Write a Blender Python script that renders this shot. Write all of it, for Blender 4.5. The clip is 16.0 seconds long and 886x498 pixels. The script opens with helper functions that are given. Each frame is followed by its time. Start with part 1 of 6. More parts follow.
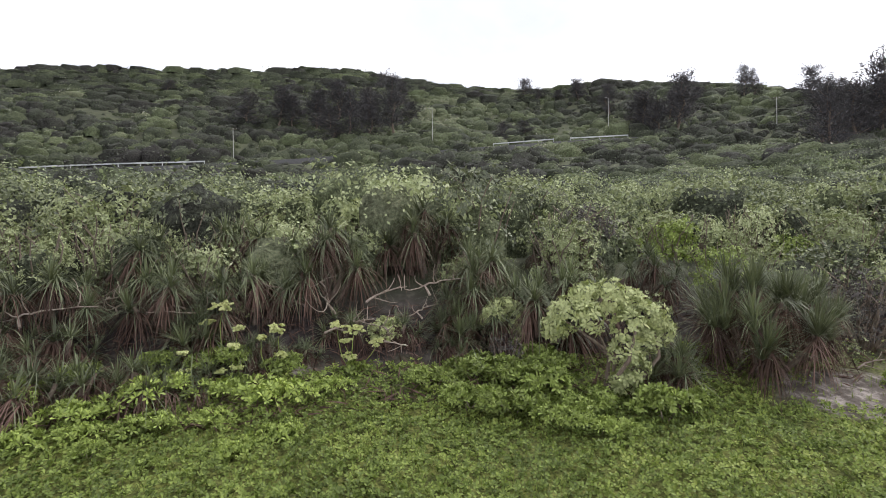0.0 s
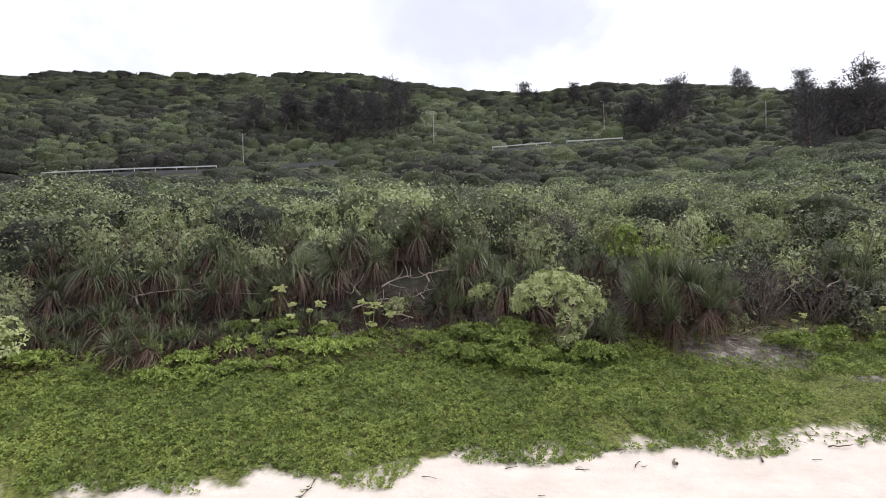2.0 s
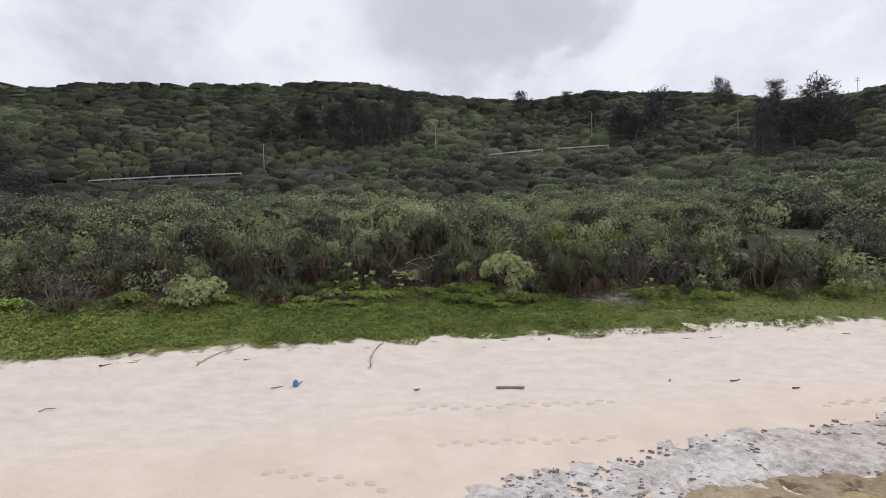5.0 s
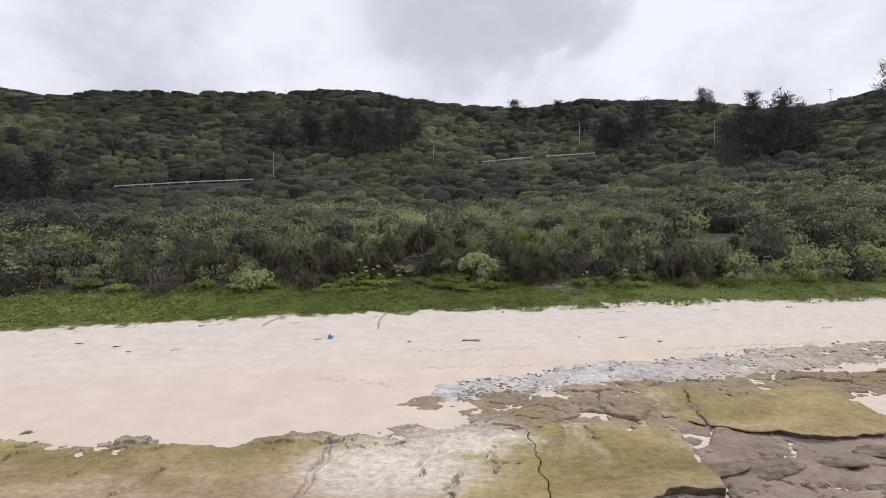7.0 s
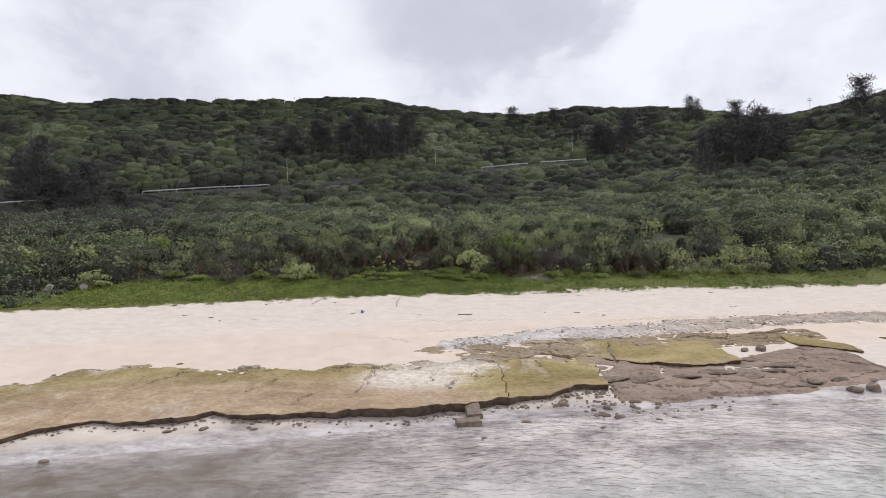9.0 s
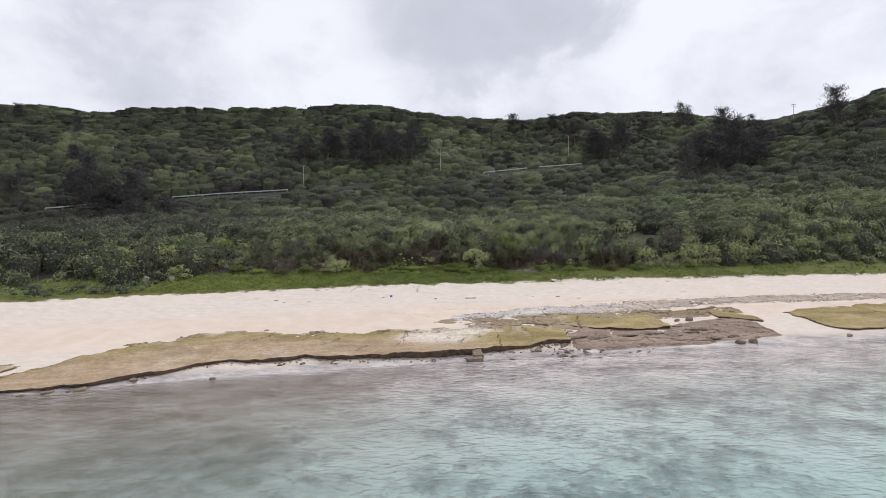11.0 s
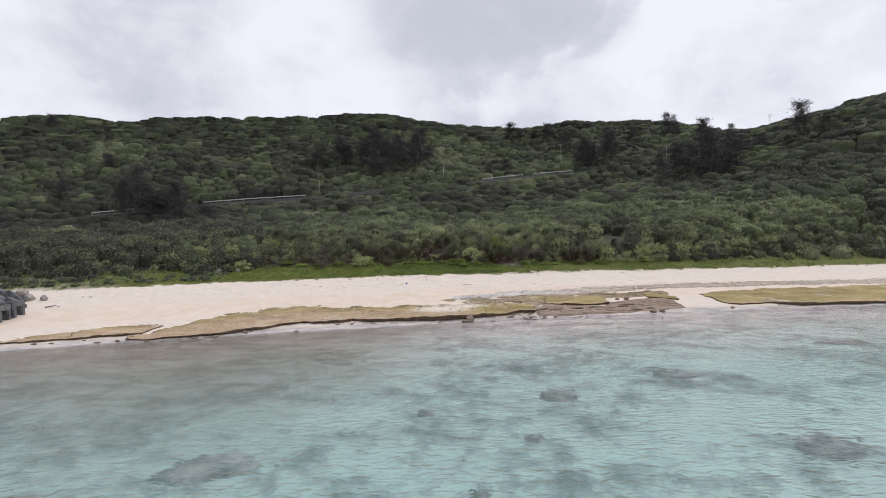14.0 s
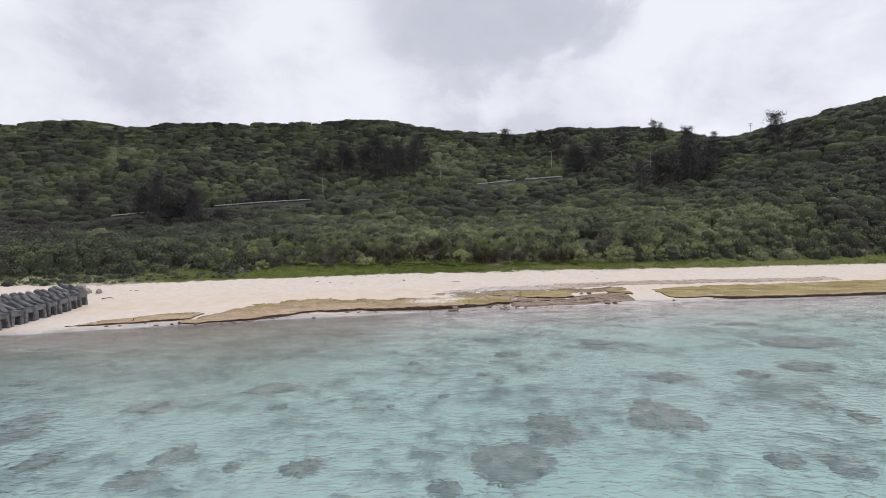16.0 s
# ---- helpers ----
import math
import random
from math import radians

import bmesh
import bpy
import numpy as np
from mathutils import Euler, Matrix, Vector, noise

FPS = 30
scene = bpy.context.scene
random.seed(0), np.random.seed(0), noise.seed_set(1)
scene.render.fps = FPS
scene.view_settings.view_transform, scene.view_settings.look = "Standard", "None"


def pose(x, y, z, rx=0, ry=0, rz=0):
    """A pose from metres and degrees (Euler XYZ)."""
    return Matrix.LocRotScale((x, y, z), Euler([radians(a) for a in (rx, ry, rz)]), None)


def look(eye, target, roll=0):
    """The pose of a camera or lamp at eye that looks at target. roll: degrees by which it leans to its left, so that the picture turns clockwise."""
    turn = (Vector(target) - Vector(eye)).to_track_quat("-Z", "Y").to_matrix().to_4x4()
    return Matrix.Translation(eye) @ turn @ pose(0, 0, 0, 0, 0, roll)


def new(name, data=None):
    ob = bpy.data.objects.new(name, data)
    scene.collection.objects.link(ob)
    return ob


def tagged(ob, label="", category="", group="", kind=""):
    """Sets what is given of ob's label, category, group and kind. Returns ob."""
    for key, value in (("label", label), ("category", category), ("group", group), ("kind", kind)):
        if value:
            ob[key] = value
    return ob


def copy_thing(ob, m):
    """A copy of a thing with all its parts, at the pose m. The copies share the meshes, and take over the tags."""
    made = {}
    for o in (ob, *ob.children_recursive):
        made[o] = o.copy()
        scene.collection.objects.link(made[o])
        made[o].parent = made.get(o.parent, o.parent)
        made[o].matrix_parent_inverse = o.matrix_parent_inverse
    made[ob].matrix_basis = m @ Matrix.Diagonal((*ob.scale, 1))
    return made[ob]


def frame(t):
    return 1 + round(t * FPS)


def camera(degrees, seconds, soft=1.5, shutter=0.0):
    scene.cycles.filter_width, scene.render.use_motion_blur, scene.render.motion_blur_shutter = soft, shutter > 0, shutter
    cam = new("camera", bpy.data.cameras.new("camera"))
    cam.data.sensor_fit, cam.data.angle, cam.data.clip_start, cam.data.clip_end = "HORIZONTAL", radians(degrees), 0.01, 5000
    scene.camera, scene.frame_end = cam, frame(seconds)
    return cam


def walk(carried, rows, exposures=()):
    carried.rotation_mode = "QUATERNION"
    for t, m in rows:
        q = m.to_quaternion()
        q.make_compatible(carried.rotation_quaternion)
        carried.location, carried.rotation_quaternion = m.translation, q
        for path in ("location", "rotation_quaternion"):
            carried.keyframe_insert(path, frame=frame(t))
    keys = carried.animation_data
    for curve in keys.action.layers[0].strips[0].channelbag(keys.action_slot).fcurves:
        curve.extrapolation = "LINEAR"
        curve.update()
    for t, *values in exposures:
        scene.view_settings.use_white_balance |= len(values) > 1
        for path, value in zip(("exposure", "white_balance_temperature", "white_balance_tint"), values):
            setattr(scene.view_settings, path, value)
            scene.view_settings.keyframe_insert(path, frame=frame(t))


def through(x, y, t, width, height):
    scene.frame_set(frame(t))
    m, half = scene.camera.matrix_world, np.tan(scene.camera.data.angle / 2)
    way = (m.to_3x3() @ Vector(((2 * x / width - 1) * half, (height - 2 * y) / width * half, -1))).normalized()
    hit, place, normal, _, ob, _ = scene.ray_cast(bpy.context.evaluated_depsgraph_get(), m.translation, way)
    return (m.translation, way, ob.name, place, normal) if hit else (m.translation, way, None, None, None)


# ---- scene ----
cam = camera(78.8, 16.0, soft=0.5)
METRES, EYE, TILT, LEAN, TURN = 88.0, 8.75, -0.4, 0.8, 0.0
ROWS = [
    (0.0, 0.0, 0.0, 0.0, 0.0, 0.0, -0.0),
    (0.5, 0.0012, -0.0103, -0.0001, 0.06, -0.02, 0.03),
    (1.0, 0.0019, -0.0234, -0.0003, 0.11, -0.0, 0.1),
    (1.5, 0.0027, -0.0403, -0.0006, 0.19, -0.01, 0.18),
    (2.0, 0.0027, -0.0604, -0.0008, 0.25, -0.01, 0.24),
    (2.5, 0.0012, -0.0831, -0.0009, 0.35, -0.02, 0.34),
    (3.0, 0.0006, -0.108, -0.0012, 0.42, -0.03, 0.42),
    (3.5, 0.0007, -0.1347, -0.0023, 0.48, -0.05, 0.47),
    (6.0, 0.0129, -0.2863, -0.0072, 0.52, -0.01, 0.42),
    (6.5, 0.0162, -0.3193, -0.0068, 0.49, 0.02, 0.37),
    (7.0, 0.0189, -0.353, -0.0065, 0.5, 0.03, 0.33),
    (7.5, 0.0202, -0.3883, -0.0067, 0.52, 0.06, 0.27),
    (8.0, 0.0205, -0.4236, -0.0079, 0.52, 0.06, 0.29),
    (8.5, 0.02, -0.458, -0.0077, 0.59, 0.05, 0.33),
    (9.0, 0.02, -0.4931, -0.0082, 0.64, 0.06, 0.38),
    (11.5, 0.0112, -0.6815, -0.0116, 1.01, 0.07, 0.68),
    (12.0, 0.0107, -0.7179, -0.0134, 1.04, 0.11, 0.68),
    (12.5, 0.0101, -0.7521, -0.013, 1.1, 0.13, 0.7),
    (13.0, 0.0102, -0.7854, -0.0128, 1.15, 0.14, 0.73),
    (13.5, 0.0119, -0.8189, -0.0137, 1.19, 0.12, 0.75),
    (14.0, 0.015, -0.8543, -0.0138, 1.22, 0.12, 0.71),
    (14.5, 0.0185, -0.8908, -0.0136, 1.2, 0.12, 0.66),
    (15.0, 0.0218, -0.9283, -0.0126, 1.19, 0.14, 0.61),
    (15.5, 0.0259, -0.9631, -0.0119, 1.18, 0.16, 0.59),
    (16.0, 0.0316, -0.9974, -0.0117, 1.16, 0.17, 0.56),
]
EXPOSURES = [(0.0, 0.68), (1.5, 0.55), (2.3, 0.39), (3.0, 0.15), (3.7, 0.0), (6.0, -0.12), (7.0, -0.08), (8.5, -0.04), (11.5, -0.05), (16.0, -0.12)]
walk(cam, [(t, pose(0, 0, EYE, TILT, LEAN, TURN) @ pose(METRES * x, METRES * y, METRES * z, 90 + pitch, roll, yaw)) for t, x, y, z, yaw, pitch, roll in ROWS], EXPOSURES)

# ---- sky and sun ----
SUN_ELEVATION, SUN_AZIMUTH = radians(52), radians(62)  # azimuth from +y towards +x
world = bpy.data.worlds.new("overcast_sky")
scene.world = world
world.use_nodes = True
wn, wl = world.node_tree.nodes, world.node_tree.links
wn.clear()


def wnode(kind, **values):
    n = wn.new(kind)
    for k, v in values.items():
        n.inputs[k].default_value = v
    return n


coord = wn.new("ShaderNodeTexCoord")
sky = wn.new("ShaderNodeTexSky")
sky.sky_type, sky.sun_disc = "NISHITA", False
sky.sun_elevation, sky.sun_rotation = SUN_ELEVATION, SUN_AZIMUTH
sky_gain = wn.new("ShaderNodeVectorMath")
sky_gain.operation = "SCALE"
sky_gain.inputs["Scale"].default_value = 0.11
wl.new(sky.outputs[0], sky_gain.inputs[0])
# clouds: rounded heaps, flattened towards the horizon
deck = wn.new("ShaderNodeVectorMath")
deck.operation = "MULTIPLY"
deck.inputs[1].default_value = (1.0, 1.0, 1.45)
wl.new(coord.outputs["Generated"], deck.inputs[0])
cloud = wnode("ShaderNodeTexNoise", Scale=5.4, Detail=10.0, Roughness=0.56, Distortion=0.25)
wl.new(deck.outputs[0], cloud.inputs["Vector"])
big = wnode("ShaderNodeTexNoise", Scale=1.9, Detail=3.0, Roughness=0.5)
wl.new(deck.outputs[0], big.inputs["Vector"])
# one broad grey cloud low over the hill
grey_at = wn.new("ShaderNodeVectorMath")
grey_at.operation = "DISTANCE"
grey_at.inputs[1].default_value = (0.055, 0.90, 0.47)
wob = wn.new("ShaderNodeVectorMath")
wob.operation = "MULTIPLY_ADD"
wob.inputs[1].default_value = (0.34, 0.34, 0.34)
wl.new(cloud.outputs["Color"], wob.inputs[0])
wl.new(coord.outputs["Generated"], wob.inputs[2])
off = wn.new("ShaderNodeVectorMath")
off.operation = "SUBTRACT"
off.inputs[1].default_value = (0.17, 0.17, 0.17)
wl.new(wob.outputs[0], off.inputs[0])
wl.new(off.outputs[0], grey_at.inputs[0])
grey = wn.new("ShaderNodeMapRange")
grey.interpolation_type = "SMOOTHSTEP"
for k, v in (("From Min", 0.08), ("From Max", 0.30), ("To Min", 0.25), ("To Max", 0.0)):
    grey.inputs[k].default_value = v
wl.new(grey_at.outputs["Value"], grey.inputs["Value"])
mixv = wn.new("ShaderNodeMath")
mixv.operation = "MULTIPLY_ADD"
mixv.inputs[1].default_value = 0.45
wl.new(big.outputs[0], mixv.inputs[0])
half = wn.new("ShaderNodeMath")
half.operation = "MULTIPLY"
half.inputs[1].default_value = 0.55
wl.new(cloud.outputs[0], half.inputs[0])
wl.new(half.outputs[0], mixv.inputs[2])
less = wn.new("ShaderNodeMath")
less.operation = "SUBTRACT"
wl.new(mixv.outputs[0], less.inputs[0])
wl.new(grey.outputs[0], less.inputs[1])
ramp = wn.new("ShaderNodeValToRGB")
r = ramp.color_ramp
r.elements[0].position, r.elements[0].color = 0.22, (0.60, 0.62, 0.705, 1)
r.elements[1].position, r.elements[1].color = 0.58, (0.98, 0.99, 1.07, 1)
for p, c in ((0.36, (0.66, 0.67, 0.765, 1)), (0.44, (0.74, 0.75, 0.845, 1)), (0.485, (0.85, 0.86, 0.95, 1))):
    e = r.elements.new(p)
    e.color = c
wl.new(less.outputs[0], ramp.inputs[0])
cover = wn.new("ShaderNodeMix")
cover.data_type = "RGBA"
cover.inputs[0].default_value = 0.93
wl.new(sky_gain.outputs[0], cover.inputs[6])
wl.new(ramp.outputs[0], cover.inputs[7])
backg = wn.new("ShaderNodeBackground")
backg.inputs["Strength"].default_value = 1.0
wl.new(cover.outputs[2], backg.inputs["Color"])
wout = wn.new("ShaderNodeOutputWorld")
wl.new(backg.outputs[0], wout.inputs[0])

sun_data = bpy.data.lights.new("sun", "SUN")
sun_data.energy, sun_data.angle, sun_data.color = 1.4, radians(14), (1.0, 0.975, 0.94)
sun = new("sun", sun_data)
sun_way = Vector((math.sin(SUN_AZIMUTH) * math.cos(SUN_ELEVATION), math.cos(SUN_AZIMUTH) * math.cos(SUN_ELEVATION), math.sin(SUN_ELEVATION)))
sun.matrix_world = look(sun_way * 300, (0, 0, 0))

# ---- materials ----


class Nodes:
    """A small writer of node trees."""

    def __init__(self, name):
        self.mat = bpy.data.materials.new(name)
        self.mat.use_nodes = True
        self.n, self.l = self.mat.node_tree.nodes, self.mat.node_tree.links
        self.n.clear()
        self.out = self.n.new("ShaderNodeOutputMaterial")
        self.place = self.n.new("ShaderNodeNewGeometry")

    def put(self, socket, value):
        if isinstance(value, bpy.types.NodeSocket):
            self.l.new(value, socket)
        elif isinstance(value, tuple) and len(value) == 3 and len(socket.default_value) == 4:
            socket.default_value = (*value, 1)
        else:
            socket.default_value = value

    def node(self, kind, **values):
        n = self.n.new(kind)
        for k, v in values.items():
            self.put(n.inputs[k.replace("_", " ")], v)
        return n

    def pos(self, sx=1.0, sy=1.0, sz=1.0):
        if (sx, sy, sz) == (1.0, 1.0, 1.0):
            return self.place.outputs["Position"]
        n = self.n.new("ShaderNodeVectorMath")
        n.operation = "MULTIPLY"
        self.put(n.inputs[0], self.place.outputs["Position"])
        n.inputs[1].default_value = (sx, sy, sz)
        return n.outputs[0]

    def noise(self, scale, detail=4.0, rough=0.55, vec=None, distortion=0.0):
        n = self.node("ShaderNodeTexNoise", Scale=scale, Detail=detail, Roughness=rough, Distortion=distortion)
        self.put(n.inputs["Vector"], vec or self.pos())
        return n.outputs[0]

    def ramp(self, fac, *stops):
        n = self.n.new("ShaderNodeValToRGB")
        self.put(n.inputs[0], fac)
        e = n.color_ramp.elements
        while len(e) < len(stops):
            e.new(0.5)
        for el, (p, c) in zip(e, stops):
            el.position = p
            el.color = (*c, 1) if isinstance(c, tuple) else (c, c, c, 1)
        return n.outputs[0]

    def mix(self, fac, a, b, how="MIX"):
        n = self.n.new("ShaderNodeMix")
        n.data_type, n.blend_type = "RGBA", how
        self.put(n.inputs[0], fac)
        self.put(n.inputs[6], a)
        self.put(n.inputs[7], b)
        return n.outputs[2]

    def math(self, how, a, b=0.0, c=0.0):
        n = self.n.new("ShaderNodeMath")
        n.operation = how
        for k, v in enumerate((a, b, c)):
            self.put(n.inputs[k], v)
        return n.outputs[0]

    def span(self, value, a, b, to_a=0.0, to_b=1.0):
        n = self.n.new("ShaderNodeMapRange")
        n.interpolation_type = "SMOOTHSTEP"
        for k, v in (("Value", value), ("From Min", a), ("From Max", b), ("To Min", to_a), ("To Max", to_b)):
            self.put(n.inputs[k], v)
        return n.outputs[0]

    def attr(self, name):
        n = self.n.new("ShaderNodeAttribute")
        n.attribute_name = name
        return n.outputs["Fac"]

    def bump(self, height, strength=0.5, distance=0.02, normal=None):
        n = self.node("ShaderNodeBump", Strength=strength, Distance=distance, Height=height)
        if normal:
            self.put(n.inputs["Normal"], normal)
        return n.outputs[0]

    def done(self, color, rough=0.8, normal=None, metal=0.0, spec=0.35, shader=None):
        if shader is None:
            p = self.node("ShaderNodeBsdfPrincipled", Base_Color=color, Roughness=rough, Metallic=metal)
            p.inputs["Specular IOR Level"].default_value = spec
            if normal:
                self.put(p.inputs["Normal"], normal)
            shader = p.outputs[0]
        self.l.new(shader, self.out.inputs[0])
        return self.mat


def leaf_material(name, stops, rough=0.55, spec=0.35, patch=0.35, through=0.15, vary=0.16, own_part=0.32, red=0.82, blue=0.3):
    """Foliage: colour from each leaf's own chance, the plant's tint and slow drifts over the ground."""
    stops = [(p, (max(r_, red * g_), g_, max(b_, blue * g_))) for p, (r_, g_, b_) in stops]
    m = Nodes(name)
    own = m.place.outputs["Random Per Island"]
    tint = m.attr("tint")
    drift = m.noise(patch, 3.0, 0.6)
    v = m.math("ADD", m.math("MULTIPLY_ADD", own, own_part, 0.16 - own_part / 2), m.math("ADD", m.math("MULTIPLY", tint, 0.55), m.math("MULTIPLY", m.math("SUBTRACT", drift, 0.5), 0.5)))
    v = m.math("MULTIPLY_ADD", m.math("SUBTRACT", m.node("ShaderNodeObjectInfo").outputs["Random"], 0.5), vary, v)
    col = m.ramp(v, *stops)
    fleck = m.noise(30.0, 2.0)
    col = m.mix(0.35, col, m.ramp(fleck, (0.3, 0.55), (0.7, 1.3)), "MULTIPLY")
    p = m.node("ShaderNodeBsdfPrincipled", Base_Color=col, Roughness=rough)
    p.inputs["Specular IOR Level"].default_value = spec
    t = m.node("ShaderNodeBsdfTranslucent", Color=m.mix(1.0, col, (1.0, 1.06, 0.7), "MULTIPLY"))
    x = m.node("ShaderNodeMixShader")
    x.inputs[0].default_value = through
    m.l.new(p.outputs[0], x.inputs[1])
    m.l.new(t.outputs[0], x.inputs[2])
    return m.done(None, shader=x.outputs[0])


def ground_material():
    """One sheet: reef sand under water, wet and dry beach sand, leaf litter and soil under the scrub."""
    m = Nodes("ground")
    w = m.attr("shore")
    wob = m.math("MULTIPLY_ADD", m.math("SUBTRACT", m.noise(0.35, 4.0), 0.5), 3.0, w)
    grain = m.noise(38.0, 3.0, 0.7)
    dunes = m.noise(2.2, 4.0, 0.6, m.pos(0.5, 1.0, 1.0))
    dry = m.mix(0.5, m.ramp(dunes, (0.3, (0.66, 0.57, 0.497)), (0.7, (0.77, 0.678, 0.60))), m.ramp(grain, (0.3, 0.75), (0.7, 1.15)), "MULTIPLY")
    damp = m.ramp(m.noise(0.5, 4.0), (0.35, (0.66, 0.535, 0.43)), (0.65, (0.75, 0.625, 0.52)))
    damp_band = m.math("MULTIPLY", m.span(wob, 8.0, 11.5), m.span(wob, 20.5, 16.5))
    sand = m.mix(m.math("MULTIPLY", damp_band, 0.7), dry, damp)
    wet = m.ramp(m.noise(0.9, 5.0), (0.35, (0.50, 0.42, 0.34)), (0.65, (0.66, 0.58, 0.50)))
    sand = m.mix(m.span(wob, 4.0, 0.5), sand, wet)
    reef = m.mix(0.5, m.noise(0.17, 5.0, 0.62, None, 0.4), m.noise(0.9, 6.0, 0.7))
    bed = m.ramp(reef, (0.38, (0.19, 0.17, 0.17)), (0.45, (0.35, 0.335, 0.325)), (0.53, (0.61, 0.605, 0.585)))
    near_rubble = m.ramp(m.mix(0.45, m.noise(0.45, 5.0, 0.65, m.pos(0.7, 1.0, 1.0)), m.noise(2.6, 6.0, 0.75, m.pos(0.6, 1.0, 1.0))), (0.38, (0.19, 0.162, 0.162)), (0.46, (0.38, 0.345, 0.34)), (0.57, (0.66, 0.615, 0.60)))
    bed = m.mix(m.span(wob, -15.0, -4.0), bed, near_rubble)
    east = m.node("ShaderNodeSeparateXYZ", Vector=m.pos()).outputs["X"]
    weed = m.math("MULTIPLY", m.span(m.math("MULTIPLY_ADD", m.math("SUBTRACT", m.noise(0.12, 4.0), 0.5), 24.0, east), 4.0, -12.0), m.math("MULTIPLY", m.span(wob, -44.0, -13.0), m.span(wob, 0.6, -1.5)))
    bed = m.mix(m.math("MULTIPLY", weed, m.ramp(m.noise(0.8, 6.0, 0.7, m.pos(0.6, 1.0, 1.0)), (0.35, 0.92), (0.62, 0.5))), bed, (0.125, 0.092, 0.058))
    col = m.mix(m.span(wob, 2.6, 0.4), sand, bed)
    # soil near-black: the thicket's shade is put into its colour
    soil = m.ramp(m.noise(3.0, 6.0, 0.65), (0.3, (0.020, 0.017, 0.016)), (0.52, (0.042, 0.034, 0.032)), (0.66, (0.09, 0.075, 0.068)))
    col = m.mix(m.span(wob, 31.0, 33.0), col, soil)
    turf = m.mix(0.85, m.ramp(m.noise(2.5, 5.0, 0.65), (0.3, (0.085, 0.098, 0.026)), (0.6, (0.16, 0.172, 0.045))), m.ramp(m.noise(11.0, 5.0, 0.75), (0.38, 0.25), (0.60, 1.35)), "MULTIPLY")
    col = m.mix(m.math("MULTIPLY", m.span(m.math("MULTIPLY_ADD", m.math("SUBTRACT", m.noise(1.1, 5.0), 0.5), 2.6, w), 25.5, 26.1), m.math("MULTIPLY", m.span(wob, 34.0, 31.5), m.span(east, -62.0, -40.0))), col, turf)
    litter = m.ramp(m.noise(2.2, 6.0, 0.7), (0.35, (0.06, 0.048, 0.038)), (0.5, (0.125, 0.105, 0.09)), (0.62, (0.33, 0.29, 0.26)))
    col = m.mix(m.span(m.math("MULTIPLY_ADD", m.math("SUBTRACT", m.noise(1.3, 5.0), 0.5), 0.8, m.attr("bare")), 0.3, 0.7), col, litter)
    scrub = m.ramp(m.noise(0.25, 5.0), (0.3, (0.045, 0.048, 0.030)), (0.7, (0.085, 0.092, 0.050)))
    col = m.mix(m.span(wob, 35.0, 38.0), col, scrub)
    bump = m.bump(m.noise(6.0, 6.0, 0.7), 0.5, 0.06)
    bump = m.bump(grain, 0.25, 0.01, bump)
    rough = m.span(wob, 0.5, 5.0, 0.35, 0.92)
    return m.done(col, rough, bump, spec=0.25)


def water_material():
    """Clear water: ripples bend the view of the bed and the image of the sky."""
    m = Nodes("sea_water")
    swell = m.noise(0.42, 2.0, 0.45, m.pos(0.5, 1.1, 1.0), 0.3)
    rip = m.noise(2.3, 1.5, 0.45, m.pos(0.75, 1.1, 1.0), 0.7)
    fine = m.noise(4.6, 2.5, 0.5, m.pos(0.45, 1.1, 1.0), 0.6)
    bump = m.bump(fine, 1.0, 0.05)
    bump = m.bump(rip, 1.0, 0.165, bump)
    bump = m.bump(swell, 1.0, 0.10, bump)
    g = m.node("ShaderNodeBsdfGlossy", Color=(1.0, 1.0, 1.0), Roughness=0.16, Normal=bump)
    deep = m.span(m.attr("shore"), -1.0, -30.0)
    drift = m.span(m.noise(0.055, 3.0, 0.55, m.pos(0.6, 1.0, 1.0)), 0.35, 0.65, 0.86, 1.0)
    tone = m.mix(m.math("MULTIPLY", deep, drift), (0.985, 0.985, 0.985), (0.70, 0.865, 0.865))
    t = m.node("ShaderNodeBsdfRefraction", Color=tone, Roughness=0.0, IOR=1.25, Normal=bump)
    f = m.node("ShaderNodeFresnel", IOR=1.18, Normal=bump)
    x = m.node("ShaderNodeMixShader")
    m.l.new(f.outputs[0], x.inputs[0])
    m.l.new(t.outputs[0], x.inputs[1])
    m.l.new(g.outputs[0], x.inputs[2])
    cloudy = m.node("ShaderNodeBsdfDiffuse", Color=(0.30, 0.56, 0.575))
    y = m.node("ShaderNodeMixShader")
    m.put(y.inputs[0], m.math("MULTIPLY", deep, 0.16))
    m.l.new(t.outputs[0], y.inputs[1])
    m.l.new(cloudy.outputs[0], y.inputs[2])
    m.l.new(y.outputs[0], x.inputs[1])
    return m.done(None, shader=x.outputs[0])


